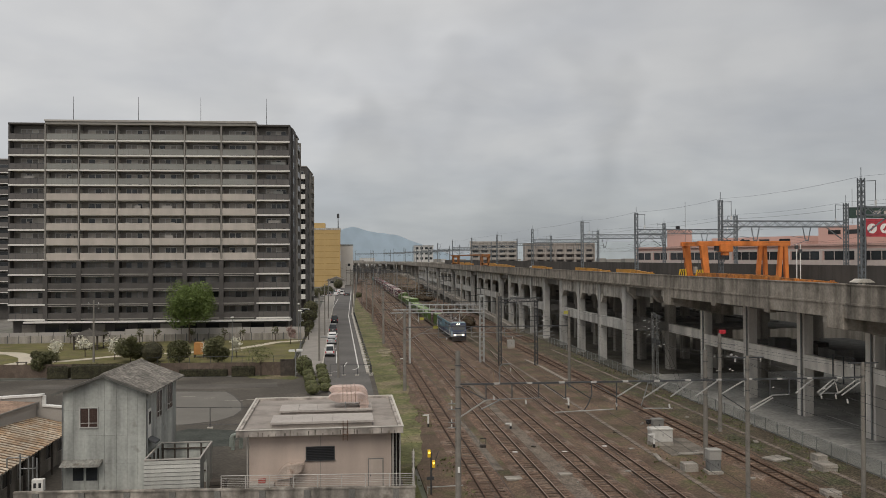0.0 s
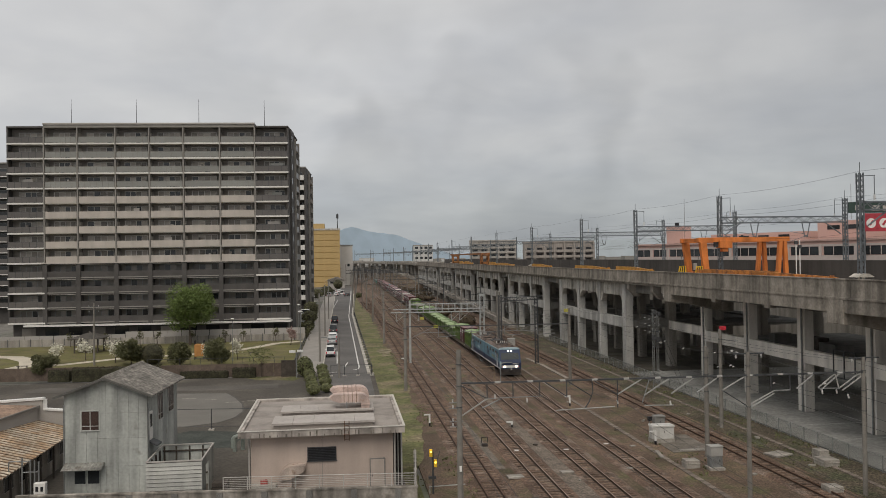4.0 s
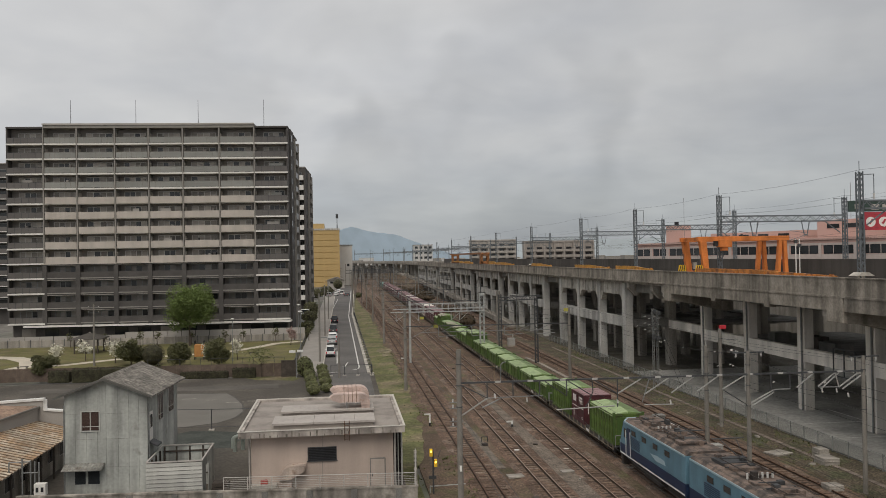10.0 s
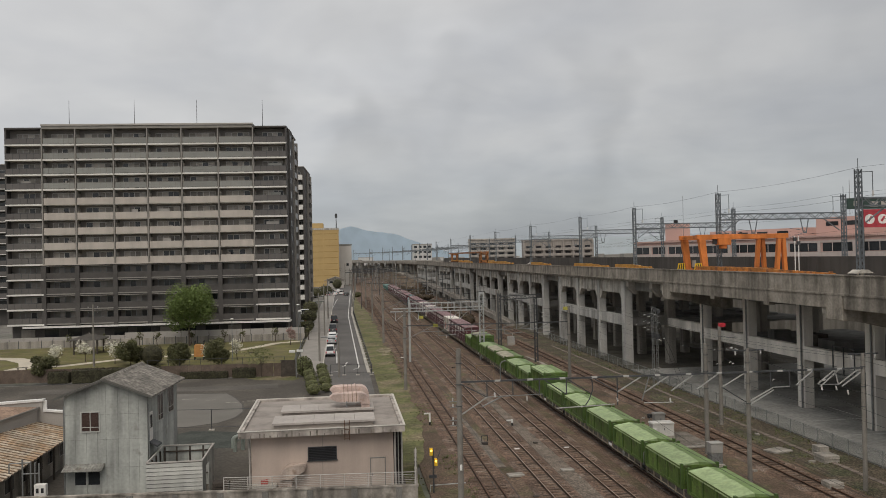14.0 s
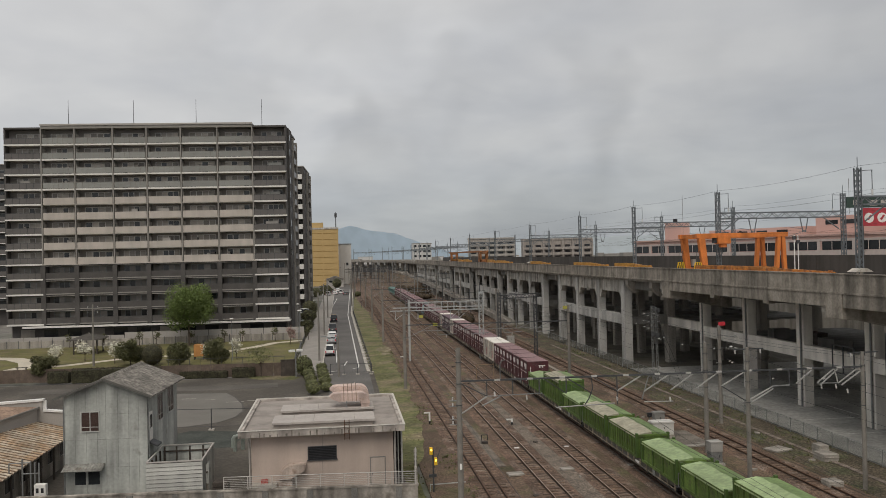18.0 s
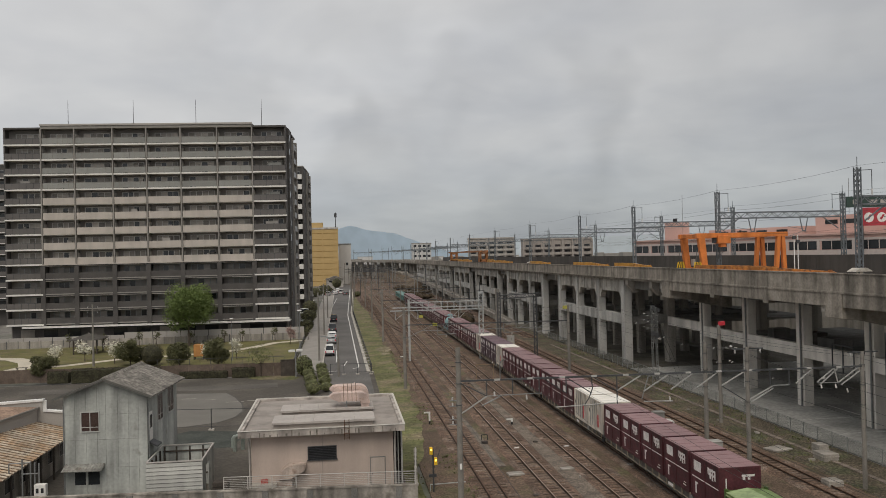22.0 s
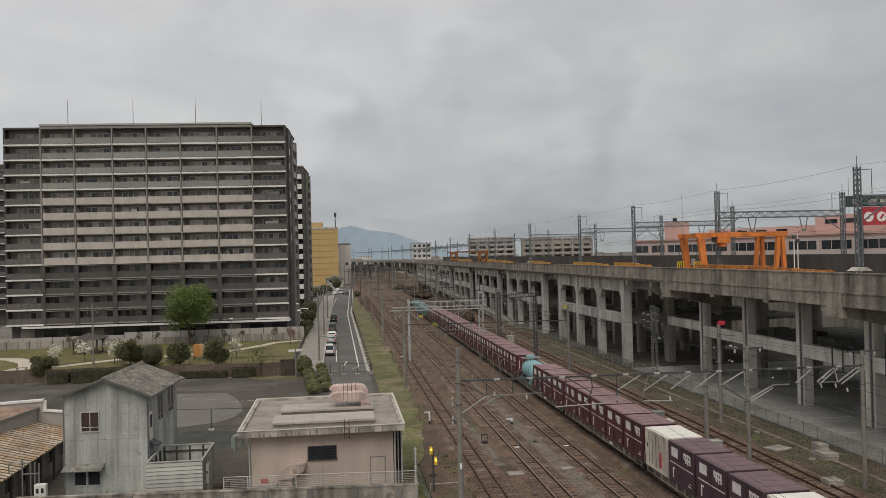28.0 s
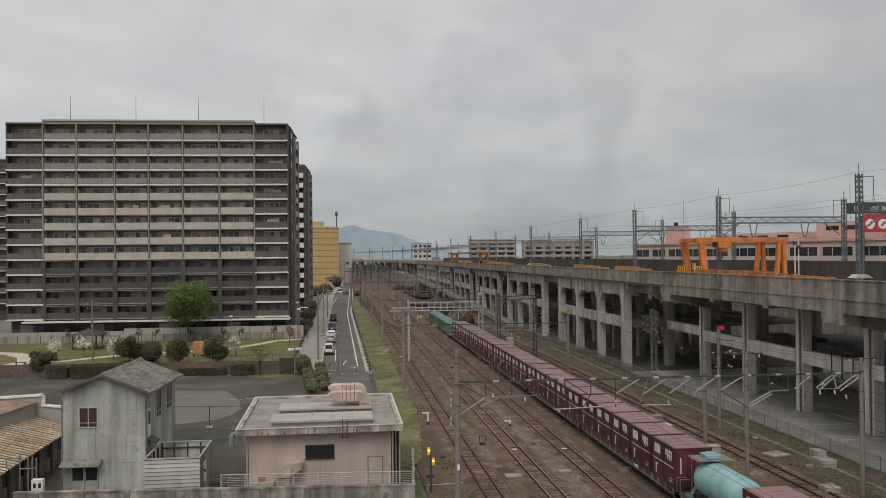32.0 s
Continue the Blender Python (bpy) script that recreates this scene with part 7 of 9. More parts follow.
for x in (0.1, 0.9, 1.8, 2.7, EW - 0.12):
    fr.box(x, EDp - 0.15, -0.2, x + 0.1, EDp - 0.05, EH - 0.05)
for y in (0.1, 1.2, 2.4, 3.6):
    fr.box(0.06, y, -0.2, 0.16, y + 0.1, EH - 0.05)
for z in (0.7, 1.5, 2.3):
    fr.box(0.06, EDp - 0.13, z, EW - 0.06, EDp - 0.05, z + 0.09)
part("timber_frame", fr, WOOD_DARK, t, "dark inner frame")
part("top_plate", Geo().box(0, -0.03, EH, EW + 0.03, 0.1, EH + 0.07).box(EW - 0.08, 0.1, EH, EW + 0.03, EDp, EH + 0.07).box(-0.03, 0.1, EH, 0.08, EDp, EH + 0.07).box(0.08, EDp - 0.1, EH, EW - 0.08, EDp + 0.03, EH + 0.07), FAR_WALL, t, "pale top rail")

# ---- low shed with a rust-stained corrugated roof ----
t = thing("rusty_shed", "long low shed under a rust-stained corrugated roof", "shed", pose(-34, 49, 0))
part("wall", Geo().extrude([(0, -0.3), (12.4, -0.3), (12.4, 2.3), (6.6, 3.9), (0, 2.3)], "y", 0.3, 19.0), mat("grey_weathered_boards", (0.235, 0.212, 0.18), 0.9, var=0.22, scale=0.8, streak=0.35), t, "grey weathered board wall")


part("roof_sheet", corrugated((6.6, -0.2, 4.1), (6.6, 19.2, 4.1), (13.2, -0.2, 2.42), (13.2, 19.2, 2.42), 70, 0.05), RUST_ROOF, t, "rust-stained corrugated sheet")
part("roof_sheet", corrugated((6.6, -0.2, 4.1), (6.6, 19.2, 4.1), (-0.6, -0.2, 2.3), (-0.6, 19.2, 2.3), 120, 0.045), RUST_ROOF, t)
# rusty laps; their dark bars also paint the shade of the valleys
seams = Geo()
for k in range(36):
    y = -0.2 + 19.4 * (2 * k) / 70
    seams.bar((6.62, y, 4.085), (13.2, y + 0.04 * math.sin(k * 2.3), 2.405), 0.11 + 0.05 * math.sin(k * 5.1), 0.05)
tagged(part("roof_seams", seams, RUST_SEAM, t, "rusty sheet laps, darkened to paint the valley shade"), kind="stuff")
part("upper_roof", corrugated((2.6, 1.0, 4.85), (4.6, 19.2, 4.75), (7.2, 1.0, 4.4), (10.15, 19.2, 4.4), 60, 0.03), mat("red_brown_sheet", (0.24, 0.165, 0.12), 0.85, var=0.25, scale=0.6, fine=5), t, "red-brown upper roof sheet")
part("upper_wall", Geo().bar((7.05, 1.0, 3.75), (10.0, 19.2, 3.75), 0.12, 1.2), FAR_WALL, t, "pale strip of wall under the upper roof")
part("eave_board", Geo().bar((7.25, 1.0, 4.33), (10.2, 19.2, 4.33), 0.08, 0.16), GREY_RENDER, t)
part("fire_wall", Geo().extrude([(0, -0.3), (13.2, -0.3), (13.2, 3.75), (10.4, 4.02), (10.4, 4.85), (0, 4.4)], "y", 19.3, 19.6), FAR_WALL, t, "pale end wall")
part("coping", Geo().bar((13.25, 19.45, 3.78), (10.5, 19.45, 4.07), 0.5, 0.13).bar((10.5, 19.45, 4.9), (0, 19.45, 4.45), 0.5, 0.16).bar((10.44, 19.45, 4.0), (10.44, 19.45, 4.85), 0.5, 0.14), WHITE, t, "pale coping")
for k in range(6):
    y = 3.4 + k * 2.6
    part("eave_post", Geo().box(12.95, y, -0.2, 13.07, y + 0.12, 2.4), WOOD_DARK, t)
    w = part("window", Geo().box(12.38, y + 0.5, 0.9, 12.45, y + 2.0, 1.9), FAR_WALL, t)
    part("pane", Geo().box(12.42, y + 0.56, 0.96, 12.47, y + 1.94, 1.84), PANE, w)
t = thing("pipe_rack", "thin grey pipe rack beside the shed", "pipe rack", pose(-20.2, 54.8, 0))
rk = Geo()
for x in (0, 0.5, 0.75, 1.0):
    rk.rod((x, 0, -0.1), (x, 0, 3.3 - 0.25 * x), 0.05, 6)
rk.rod((-0.8, 0, 3.1), (0.5, 0, 3.1), 0.04, 6).rod((-0.8, 0, 2.2), (-0.8, 0, 3.1), 0.04, 6).rod((0, 0, 2.4), (1.0, 0, 2.4), 0.04, 6)
part("pipes", rk, STEEL, t)
t = thing("meter_cabinet", "small white meter cabinet with two dark windows by the shed", "cabinet", pose(-19.0, 54.5, -0.1))
part("stand", Geo().cbox(0, 0, 0, 0.5, 0.35, 1.15), CONCRETE, t)
case = part("case", Geo().cbox(0, 0, 1.15, 0.7, 0.42, 0.75), SLAB_WHITE, t, "white case", bevel=0.03)
for dx in (-0.15, 0.15):
    part("meter_window", Geo().cbox(dx, -0.215, 1.38, 0.16, 0.02, 0.3), BLACK, case)

t = thing("stacked_crates", "stack of weathered crates beside the enclosure", "crates", pose(-8.1, 55.6, -0.1))
for k in range(4):
    part("crate", Geo().cbox(0, 0, k * 0.3, 1.0, 0.9, 0.27), WOOD_DARK, t, bevel=0.02)

# ---- yard fences ----
def mesh_fence(name_label, pts, h, step, group="yard fences"):
    t = thing("mesh_fence", name_label, "fence", pose(0, 0, -0.06), group)
    for p, q in zip(pts, pts[1:]):
        p, q = Vector((*p, 0)), Vector((*q, 0))
        n = max(1, round((q - p).length / step))
        for i in range(n + 1):
            c = p.lerp(q, i / n)
            ps = part("post", Geo().rod(c, c + Vector((0, 0, h)), 0.045, 6), STEEL_DARK, t)
            part("foot", Geo().cbox(c.x, c.y, 0, 0.5, 0.5, 0.12), CONCRETE_LIGHT, ps)
        part("rail", Geo().rod(p + Vector((0, 0, h - 0.04)), q + Vector((0, 0, h - 0.04)), 0.03, 6), STEEL_DARK, t)
        part("rail", Geo().rod(p + Vector((0, 0, 0.35)), q + Vector((0, 0, 0.35)), 0.02, 6), STEEL_DARK, t)
    return t


mesh_fence("grey post-and-wire fence in the yard", [(-20, 79), (-8.2, 77.5)], 2.0, 3.6)
mesh_fence("dark post-and-wire fence across the road end", [(-1.6, 110.8), (3.8, 110.2)], 1.5, 1.8)
mesh_fence("dark railing along the road kerb", [(3.95, 112), (3.25, 231), (4.7, 320)], 1.2, 4.0)
pav = Geo().extrude([(-16, 70.5), (-9.4, 70.5), (-8.6, 76.6), (-14, 78.2), (-16, 76)], "z", -0.07, -0.052)
solid("ground_netting", pav, mat("dark_green_netting", (0.05, 0.055, 0.047), 0.95, var=0.25, scale=0.6, fine=5, bump=0.5), "dark green netting spread on the ground behind the yard fence", "ground", kind="structure")
# ---- plants ----
def leaves(g, rng, c, rx, ry, rz, n, size, shell=0.55):
    """Many small folded leaf clumps in an uneven ellipsoid."""
    lumps = [(rng.uniform(-0.55, 0.55), rng.uniform(-0.55, 0.55), rng.uniform(-0.5, 0.6), rng.uniform(0.35, 0.62)) for _ in range(14)]
    for _ in range(n):
        lx, ly, lz, lr = rng.choice(lumps)
        d = Vector((rng.gauss(0, 1), rng.gauss(0, 1), rng.gauss(0, 1))).normalized() * (lr * rng.uniform(shell, 1.0))
        p = Vector((c[0] + (lx + d.x) * rx, c[1] + (ly + d.y) * ry, c[2] + (lz + d.z) * rz))
        u = Vector((rng.gauss(0, 1), rng.gauss(0, 1), rng.gauss(0, 0.6))).normalized()
        v = u.cross(Vector((rng.gauss(0, 1), rng.gauss(0, 1), rng.gauss(0, 1)))).normalized()
        w = u.cross(v)
        s = size * rng.uniform(0.6, 1.3)
        g.add([p - u * s, p - v * s * 0.6, p + u * s + w * s * 0.3, p + v * s * 0.6 + w * s * 0.2], [(0, 1, 2), (0, 2, 3)])
    return g


def branches(g, rng, base, h, r, spread, n=6):
    base = Vector(base)
    top = base + Vector((rng.uniform(-0.2, 0.2), rng.uniform(-0.2, 0.2), h))
    g.rod(base, top, r, 8, r * 0.6)
    for _ in range(n):
        a = rng.uniform(0, 6.28)
        k = rng.uniform(0.75, 1.0)
        s = base.lerp(top, k)
        e = s + Vector((math.cos(a) * spread, math.sin(a) * spread, rng.uniform(0.4, 1.0) * spread * 1.2))
        g.rod(s, e, r * 0.42, 6, r * 0.15)
        for _ in range(2):
            b = a + rng.uniform(-0.8, 0.8)
            e2 = e + Vector((math.cos(b), math.sin(b), rng.uniform(0.3, 1.0))) * spread * 0.5
            g.rod(s.lerp(e, 0.7), e2, r * 0.2, 5, r * 0.08)
    return g


def tree(x, y, trunk, crown, size, label, leaf=None, n=900, leafsize=0.22, seed=1, flower=None, z=0.0):
    rng = random.Random(seed)
    t = thing("tree", label, "tree", pose(x, y, z), "park trees")
    part("trunk", branches(Geo(), rng, (0, 0, -0.1), trunk, max(0.08, trunk * 0.045), crown * 0.55), BARK, t, "branching trunk")
    part("crown", leaves(Geo(), rng, (0, 0, trunk + crown * 0.45), crown, crown, size, n, leafsize), leaf or LEAF, t, "leafy crown")
    if flower:
        part("blossom", leaves(Geo(), rng, (0, 0, trunk + crown * 0.5), crown * 1.05, crown * 1.05, size * 1.05, n // 20, leafsize * 0.7, 0.9), flower, t, "blossom")
    return t


def bush(x, y, r, h, label, leaf=None, seed=1, n=420, ls=0.14, name="bush", core=None):
    rng = random.Random(seed)
    t = thing(name, label, "bush", pose(x, y, 0), "bushes")
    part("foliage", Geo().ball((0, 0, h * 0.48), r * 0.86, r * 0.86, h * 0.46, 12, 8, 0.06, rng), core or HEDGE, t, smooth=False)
    g = Geo()
    for _ in range(n):
        d = Vector((rng.gauss(0, 1), rng.gauss(0, 1), rng.gauss(0, 1))).normalized()
        k = rng.uniform(0.85, 1.03)
        p = Vector((d.x * r * k, d.y * r * k, h * 0.5 + d.z * h * 0.5 * k))
        if p.z < 0.02:
            continue
        u = Vector((rng.gauss(0, 1), rng.gauss(0, 1), rng.gauss(0, 1))).normalized()
        v = u.cross(d).normalized()
        s = ls * rng.uniform(0.6, 1.3)
        g.add([p - u * s, p - v * s * 0.7, p + u * s, p + v * s * 0.7], [(0, 1, 2), (0, 2, 3)])
    part("leaves", g, leaf or LEAF_BUSH, t)
    return t


def hedge(x0, y0, x1, y1, h, w, label, seed=1, leaf=None):
    rng = random.Random(seed)
    a, b = Vector((x0, y0, 0)), Vector((x1, y1, 0))
    L = (b - a).length
    rz = math.degrees(math.atan2(y1 - y0, x1 - x0))
    t = thing("hedge", label, "hedge", pose(x0, y0, 0, 0, 0, rz), "hedges")
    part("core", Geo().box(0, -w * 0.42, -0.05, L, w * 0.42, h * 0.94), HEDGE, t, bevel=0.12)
    g = Geo()
    for _ in range(int(L * 190)):
        f = rng.random()
        x = rng.uniform(0, L)
        if f < 0.4:
            p = Vector((x, rng.uniform(-w / 2, w / 2), h * rng.uniform(0.92, 1.06)))
        else:
            p = Vector((x, (-1 if f < 0.75 else 1) * w / 2 * rng.uniform(0.85, 1.1), rng.uniform(0.05, h)))
        u = Vector((rng.gauss(0, 1), rng.gauss(0, 1), rng.gauss(0, 1))).normalized()
        v = u.cross(Vector((rng.gauss(0, 1), rng.gauss(0, 1), rng.gauss(0, 1)))).normalized()
        s = 0.075 * rng.uniform(0.6, 1.3)
        g.add([p - u * s, p - v * s * 0.7, p + u * s, p + v * s * 0.7], [(0, 1, 2), (0, 2, 3)])
    part("leaves", g, leaf or HEDGE, t)
    return t


tree(-28.0, 156.5, 4.3, 4.6, 5.3, "large fresh-green broadleaf tree on the park lawn", LEAF, 24000, 0.16, 3)
tree(-31.8, 129, 1.3, 2.3, 1.9, "dense dark-leaved shrub tree", LEAF_DARK, 7500, 0.14, 5)
tree(-35.0, 132.5, 1.6, 1.7, 1.3, "small tree in white blossom", BLOSSOM, 460, 0.15, 17)
tree(-24.0, 126, 1.1, 1.85, 1.75, "dense dark-leaved round shrub tree", LEAF_DARK, 6500, 0.13, 7)
tree(-18.2, 125, 1.3, 2.2, 2.05, "dense dark-green round tree", LEAF_DARK, 8500, 0.14, 8)
tree(-10.8, 112.0, 2.0, 2.2, 1.7, "half-bare small tree with sparse olive leaves", LEAF_BUSH, 520, 0.11, 9)
tree(-43.3, 131.6, 1.5, 1.5, 1.3, "small tree in white blossom", BLOSSOM, 420, 0.15, 10)
tree(-40.7, 136.9, 1.5, 1.4, 1.2, "small tree in white blossom", BLOSSOM, 420, 0.15, 12)
tree(-20.7, 131, 1.3, 1.2, 1.1, "small tree in white blossom", BLOSSOM, 420, 0.15, 13)
tree(-16.4, 132, 1.6, 1.1, 1.3, "small tree in white blossom", BLOSSOM, 420, 0.15, 14)
tree(-9.4, 152, 1.6, 1.2, 1.3, "small tree in pink blossom", BLOSSOM_PINK, 300, 0.16, 15)
tree(-39.6, 115.2, 1.3, 1.9, 1.5, "cloud-pruned dark green garden tree", LEAF_DARK, 4200, 0.13, 16)
bush(-28.5, 128.6, 1.75, 3.3, "clipped dome-shaped dark green shrub", HEDGE, 21, 1500, 0.08)
for k in range(9):
    tree(-50 + k * 5.2 + (k % 3), 159.3, 1.5, 0.8, 0.9, "thin young tree by the park boundary", LEAF_DARK, 110, 0.15, 40 + k)
hedge(-35.2, 112.8, -24.0, 113.2, 1.75, 1.1, "dense dark clipped hedge in front of the park", 2)
hedge(-38.4, 113.6, -35.6, 113.2, 1.5, 1.0, "dark clipped hedge in front of the park", 4)
hedge(-21.5, 112.9, -15.2, 112.3, 0.9, 0.9, "low dark clipped hedge against the yard wall", 7)
hedge(-14.6, 112.1, -11.6, 111.9, 1.25, 0.9, "dark clipped hedge against the yard wall", 8)
hedge(-60, 115.5, -45, 114.4, 1.0, 0.9, "low dark clipped hedge along the park edge", 3)
SCRUB = mat("dry_brown_scrub", (0.075, 0.056, 0.036), 0.9, var=0.35, scale=0.8, fine=3, bump=0)
rng = random.Random(61)
for k in range(12):
    bush(rng.uniform(25.5, 35.5), 295 + k * 10, rng.uniform(2.2, 3.4), rng.uniform(1.2, 2.2), "low dry brown scrub in the railway yard", SCRUB, 120 + k, 420, 0.24, core=SCRUB)
bush(-5.1, 111.2, 1.1, 2.65, "tall rounded green shrub beside the yard", None, 25, 800)
solid("fence_panel", Geo().box(-8.2, 111.6, -0.1, -6.2, 111.7, 2.1).box(-8.25, 111.55, 2.05, -6.15, 111.75, 2.15), WOOD_DARK, "dark brown board panel at the end of the park hedge", "fence panel")
k = 0
for i in range(5):
    for x, y, r in ((-4.7 + i * 0.33, 113.0 - i * 4.3, 0.86), (-2.9 + i * 0.24, 115.0 - i * 4.4, 0.8)):
        bush(x, y, r, 1.05 + 0.1 * (k % 3), "clipped rounded green shrub beside the road end", LEAF_BUSH, 60 + k, 420, 0.09, core=LEAF_DARK)
        k += 1
for k, (x, y, r, h) in enumerate(((-7.6, 182, 1.6, 2.2), (-8.0, 205, 2.0, 3.0), (-8.6, 232, 2.2, 4.0), (-6.5, 350, 3.0, 4.5), (-2, 430, 2.6, 5.0), (-10, 330, 2.5, 4), (6.5, 330, 1.5, 2), (27.3, 178, 1.9, 3.0), (26.0, 215, 2.5, 1.6), (29, 235, 5, 1.5), (23.9, 255, 4, 1.4))):
    bush(x, y, r, h, "shrub beside the road and railway", SCRUB if x > 8 else LEAF_DARK, 80 + k, 500, 0.22, core=SCRUB if x > 8 else None)
hedge(-7.4, 166, -7.7, 236, 1.3, 1.0, "clipped hedge along the footway", 6)

# rough grass tufts on the strip and between the tracks
rng = random.Random(5)
g = Geo()


def tuft(g, x, y, z, h):
    for _ in range(5):
        a = rng.uniform(0, 6.28)
        d = Vector((math.cos(a), math.sin(a), 0))
        p = Vector((x, y, z)) + d * rng.uniform(0, 0.12)
        s = Vector((-d.y, d.x, 0)) * 0.035
        g.add([p - s, p + s, p + d * h * 0.5 + Vector((0, 0, h))], [(0, 1, 2)])


for _ in range(150):
    y = 53 + 180 * rng.random() ** 1.6
    tuft(g, rng.uniform(4.5, 5.2 + 2.7 * min(1.0, (y - 52) / 32)), y, -0.19, rng.uniform(0.04, 0.11))
ob = solid("grass_tufts", g, WEEDS, "rough tufts of yellow-green grass by the line", "grass", kind="stuff")
g = Geo()
for _ in range(3000):
    y = 48 + 90 * rng.random() ** 1.4
    x = rng.choice((rng.gauss(25.6, 1.0), rng.gauss(36.4, 0.6), rng.gauss(36.8, 0.6), rng.gauss(34.6, 0.9), rng.gauss(8.2, 0.5)))
    if noise.noise(Vector((x * 0.3, y * 0.14, 2.0))) < 0.0 or (22 < x < 28 and (y < 52 or y > 70)):
        continue
    tuft(g, x, y, -0.2, rng.uniform(0.05, 0.22))
solid("trackside_weeds", g, LEAF_BUSH, "scattered weeds on the ballast shoulders", "weeds", kind="stuff")

# ---- park furniture ----
DARK_ROOF = mat("dark_grey_roof", (0.075, 0.068, 0.06), 0.85, var=0.15)
t = thing("park_shelter", "open park shelter with a dark hipped roof on four posts", "shelter", pose(-43.8, 149.5, 0.02))
part("roof", Geo().add([(-2.7, -2.7, 2.55), (2.7, -2.7, 2.55), (2.7, 2.7, 2.55), (-2.7, 2.7, 2.55), (0, 0, 3.45), (-2.7, -2.7, 2.45), (2.7, -2.7, 2.45), (2.7, 2.7, 2.45), (-2.7, 2.7, 2.45)],
     [(0, 1, 4), (1, 2, 4), (2, 3, 4), (3, 0, 4), (0, 5, 6, 1), (1, 6, 7, 2), (2, 7, 8, 3), (3, 8, 5, 0), (8, 7, 6, 5)]), DARK_ROOF, t, "dark hipped roof")
part("finial", Geo().extrude([(-0.3, 3.3), (0.3, 3.3), (0, 3.6)], "y", -0.3, 0.3), SLATE, t)
for x in (-1.9, 1.9):
    for y in (-1.9, 1.9):
        part("post", Geo().cbox(x, y, 0, 0.2, 0.2, 2.5), WOOD_DARK, t)
part("bench", Geo().box(-1.4, 0.9, 0.4, 1.4, 1.4, 0.48).box(-1.2, 1.0, 0, -1.0, 1.3, 0.4).box(1.0, 1.0, 0, 1.2, 1.3, 0.4), WOOD_DARK, t)
t = thing("play_tower", "small orange playground tower on the lawn", "playground", pose(-22.5, 134, 0.02))
part("tower", Geo().cbox(0, 0, 0.5, 1.5, 1.2, 1.9), mat("play_orange", (0.46, 0.22, 0.07), 0.6, var=0.1), t, "orange tower panel", bevel=0.05)
part("leg", Geo().cbox(-0.7, 0.5, 0, 0.12, 0.12, 3.0).cbox(0.7, 0.5, 0, 0.12, 0.12, 3.0).cbox(-0.7, -0.5, 0, 0.12, 0.12, 3.0).cbox(0.7, -0.5, 0, 0.12, 0.12, 3.0), BLACK, t)
part("slide", Geo().bar((0.8, 0, 1.2), (2.4, -0.6, 0.15), 0.6, 0.08), YELLOW, t)
for x, y in ((-14.5, 138), (-33, 136), (-47, 128)):
    t = thing("park_bench", "low timber park bench on the lawn", "bench", pose(x, y, 0.02), "park benches")
    part("seat", Geo().cbox(0, 0, 0.4, 1.6, 0.45, 0.06), WOOD_DARK, t)
    part("leg", Geo().cbox(-0.6, 0, 0, 0.1, 0.4, 0.4).cbox(0.6, 0, 0, 0.1, 0.4, 0.4), CONCRETE, t)

# boundary of the flats: block wall below, pale panels above
t = thing("park_boundary", "low block wall with pale panels set behind it", "wall", pose(0, 161.3, 0), kind="structure")
part("block_wall", Geo().box(-80, 0, -0.2, -7.2, 0.25, 1.3), CONCRETE, t, "grey block wall")
for k in range(36):
    x = -80 + k * 2.02
    part("post", Geo().box(x, -0.04, 0, x + 0.1, 0.02, 1.45), STEEL_DARK, t)
for k in range(28):
    x = -80 + k * 2.6
    part("panel", Geo().box(x, 1.2, 0.3, x + 2.5, 1.28, 2.35 if x > -42 else 1.9), FAR_WALL, t)
t = thing("brown_fence", "weathered brown board fence beside the park", "fence", pose(0, 0, 0))
for k in range(24):
    x = -46 + k * 1.6
    y = 114.6 - (x + 46) * 0.07
    part("board_panel", Geo().box(x, y, 0, x + 1.56, y + 0.06, 1.75), mat("brown_board", (0.125, 0.095, 0.075), 0.9, var=0.2, rand=0.12) if "brown_board" not in bpy.data.materials else bpy.data.materials["brown_board"], t)
t2 = thing("wire_fence", "thin dark wire fence above the park boards", "fence", pose(0, 0, 0))
for k in range(14):
    part("post", Geo().rod((-26 + k * 1.4, 114.2 - k * 0.1, 0), (-26 + k * 1.4, 114.2 - k * 0.1, 2.5), 0.03, 6), STEEL_DARK, t2)
part("rail", Geo().rod((-26, 114.2, 2.45), (-7.8, 112.9, 2.45), 0.025, 6), STEEL_DARK, t2)
t = thing("path_rail", "dark low rail between park and footway", "railing", pose(-7.0, 0, 0.02))
for k in range(17):
    part("post", Geo().rod((0, 116 + k * 2.6, 0), (0, 116 + k * 2.6, 1.1), 0.05, 6), STEEL_DARK, t)
for z in (0.5, 1.05):
    part("rail", Geo().rod((0, 116, z), (0, 157.6, z), 0.05, 6), STEEL_DARK, t)

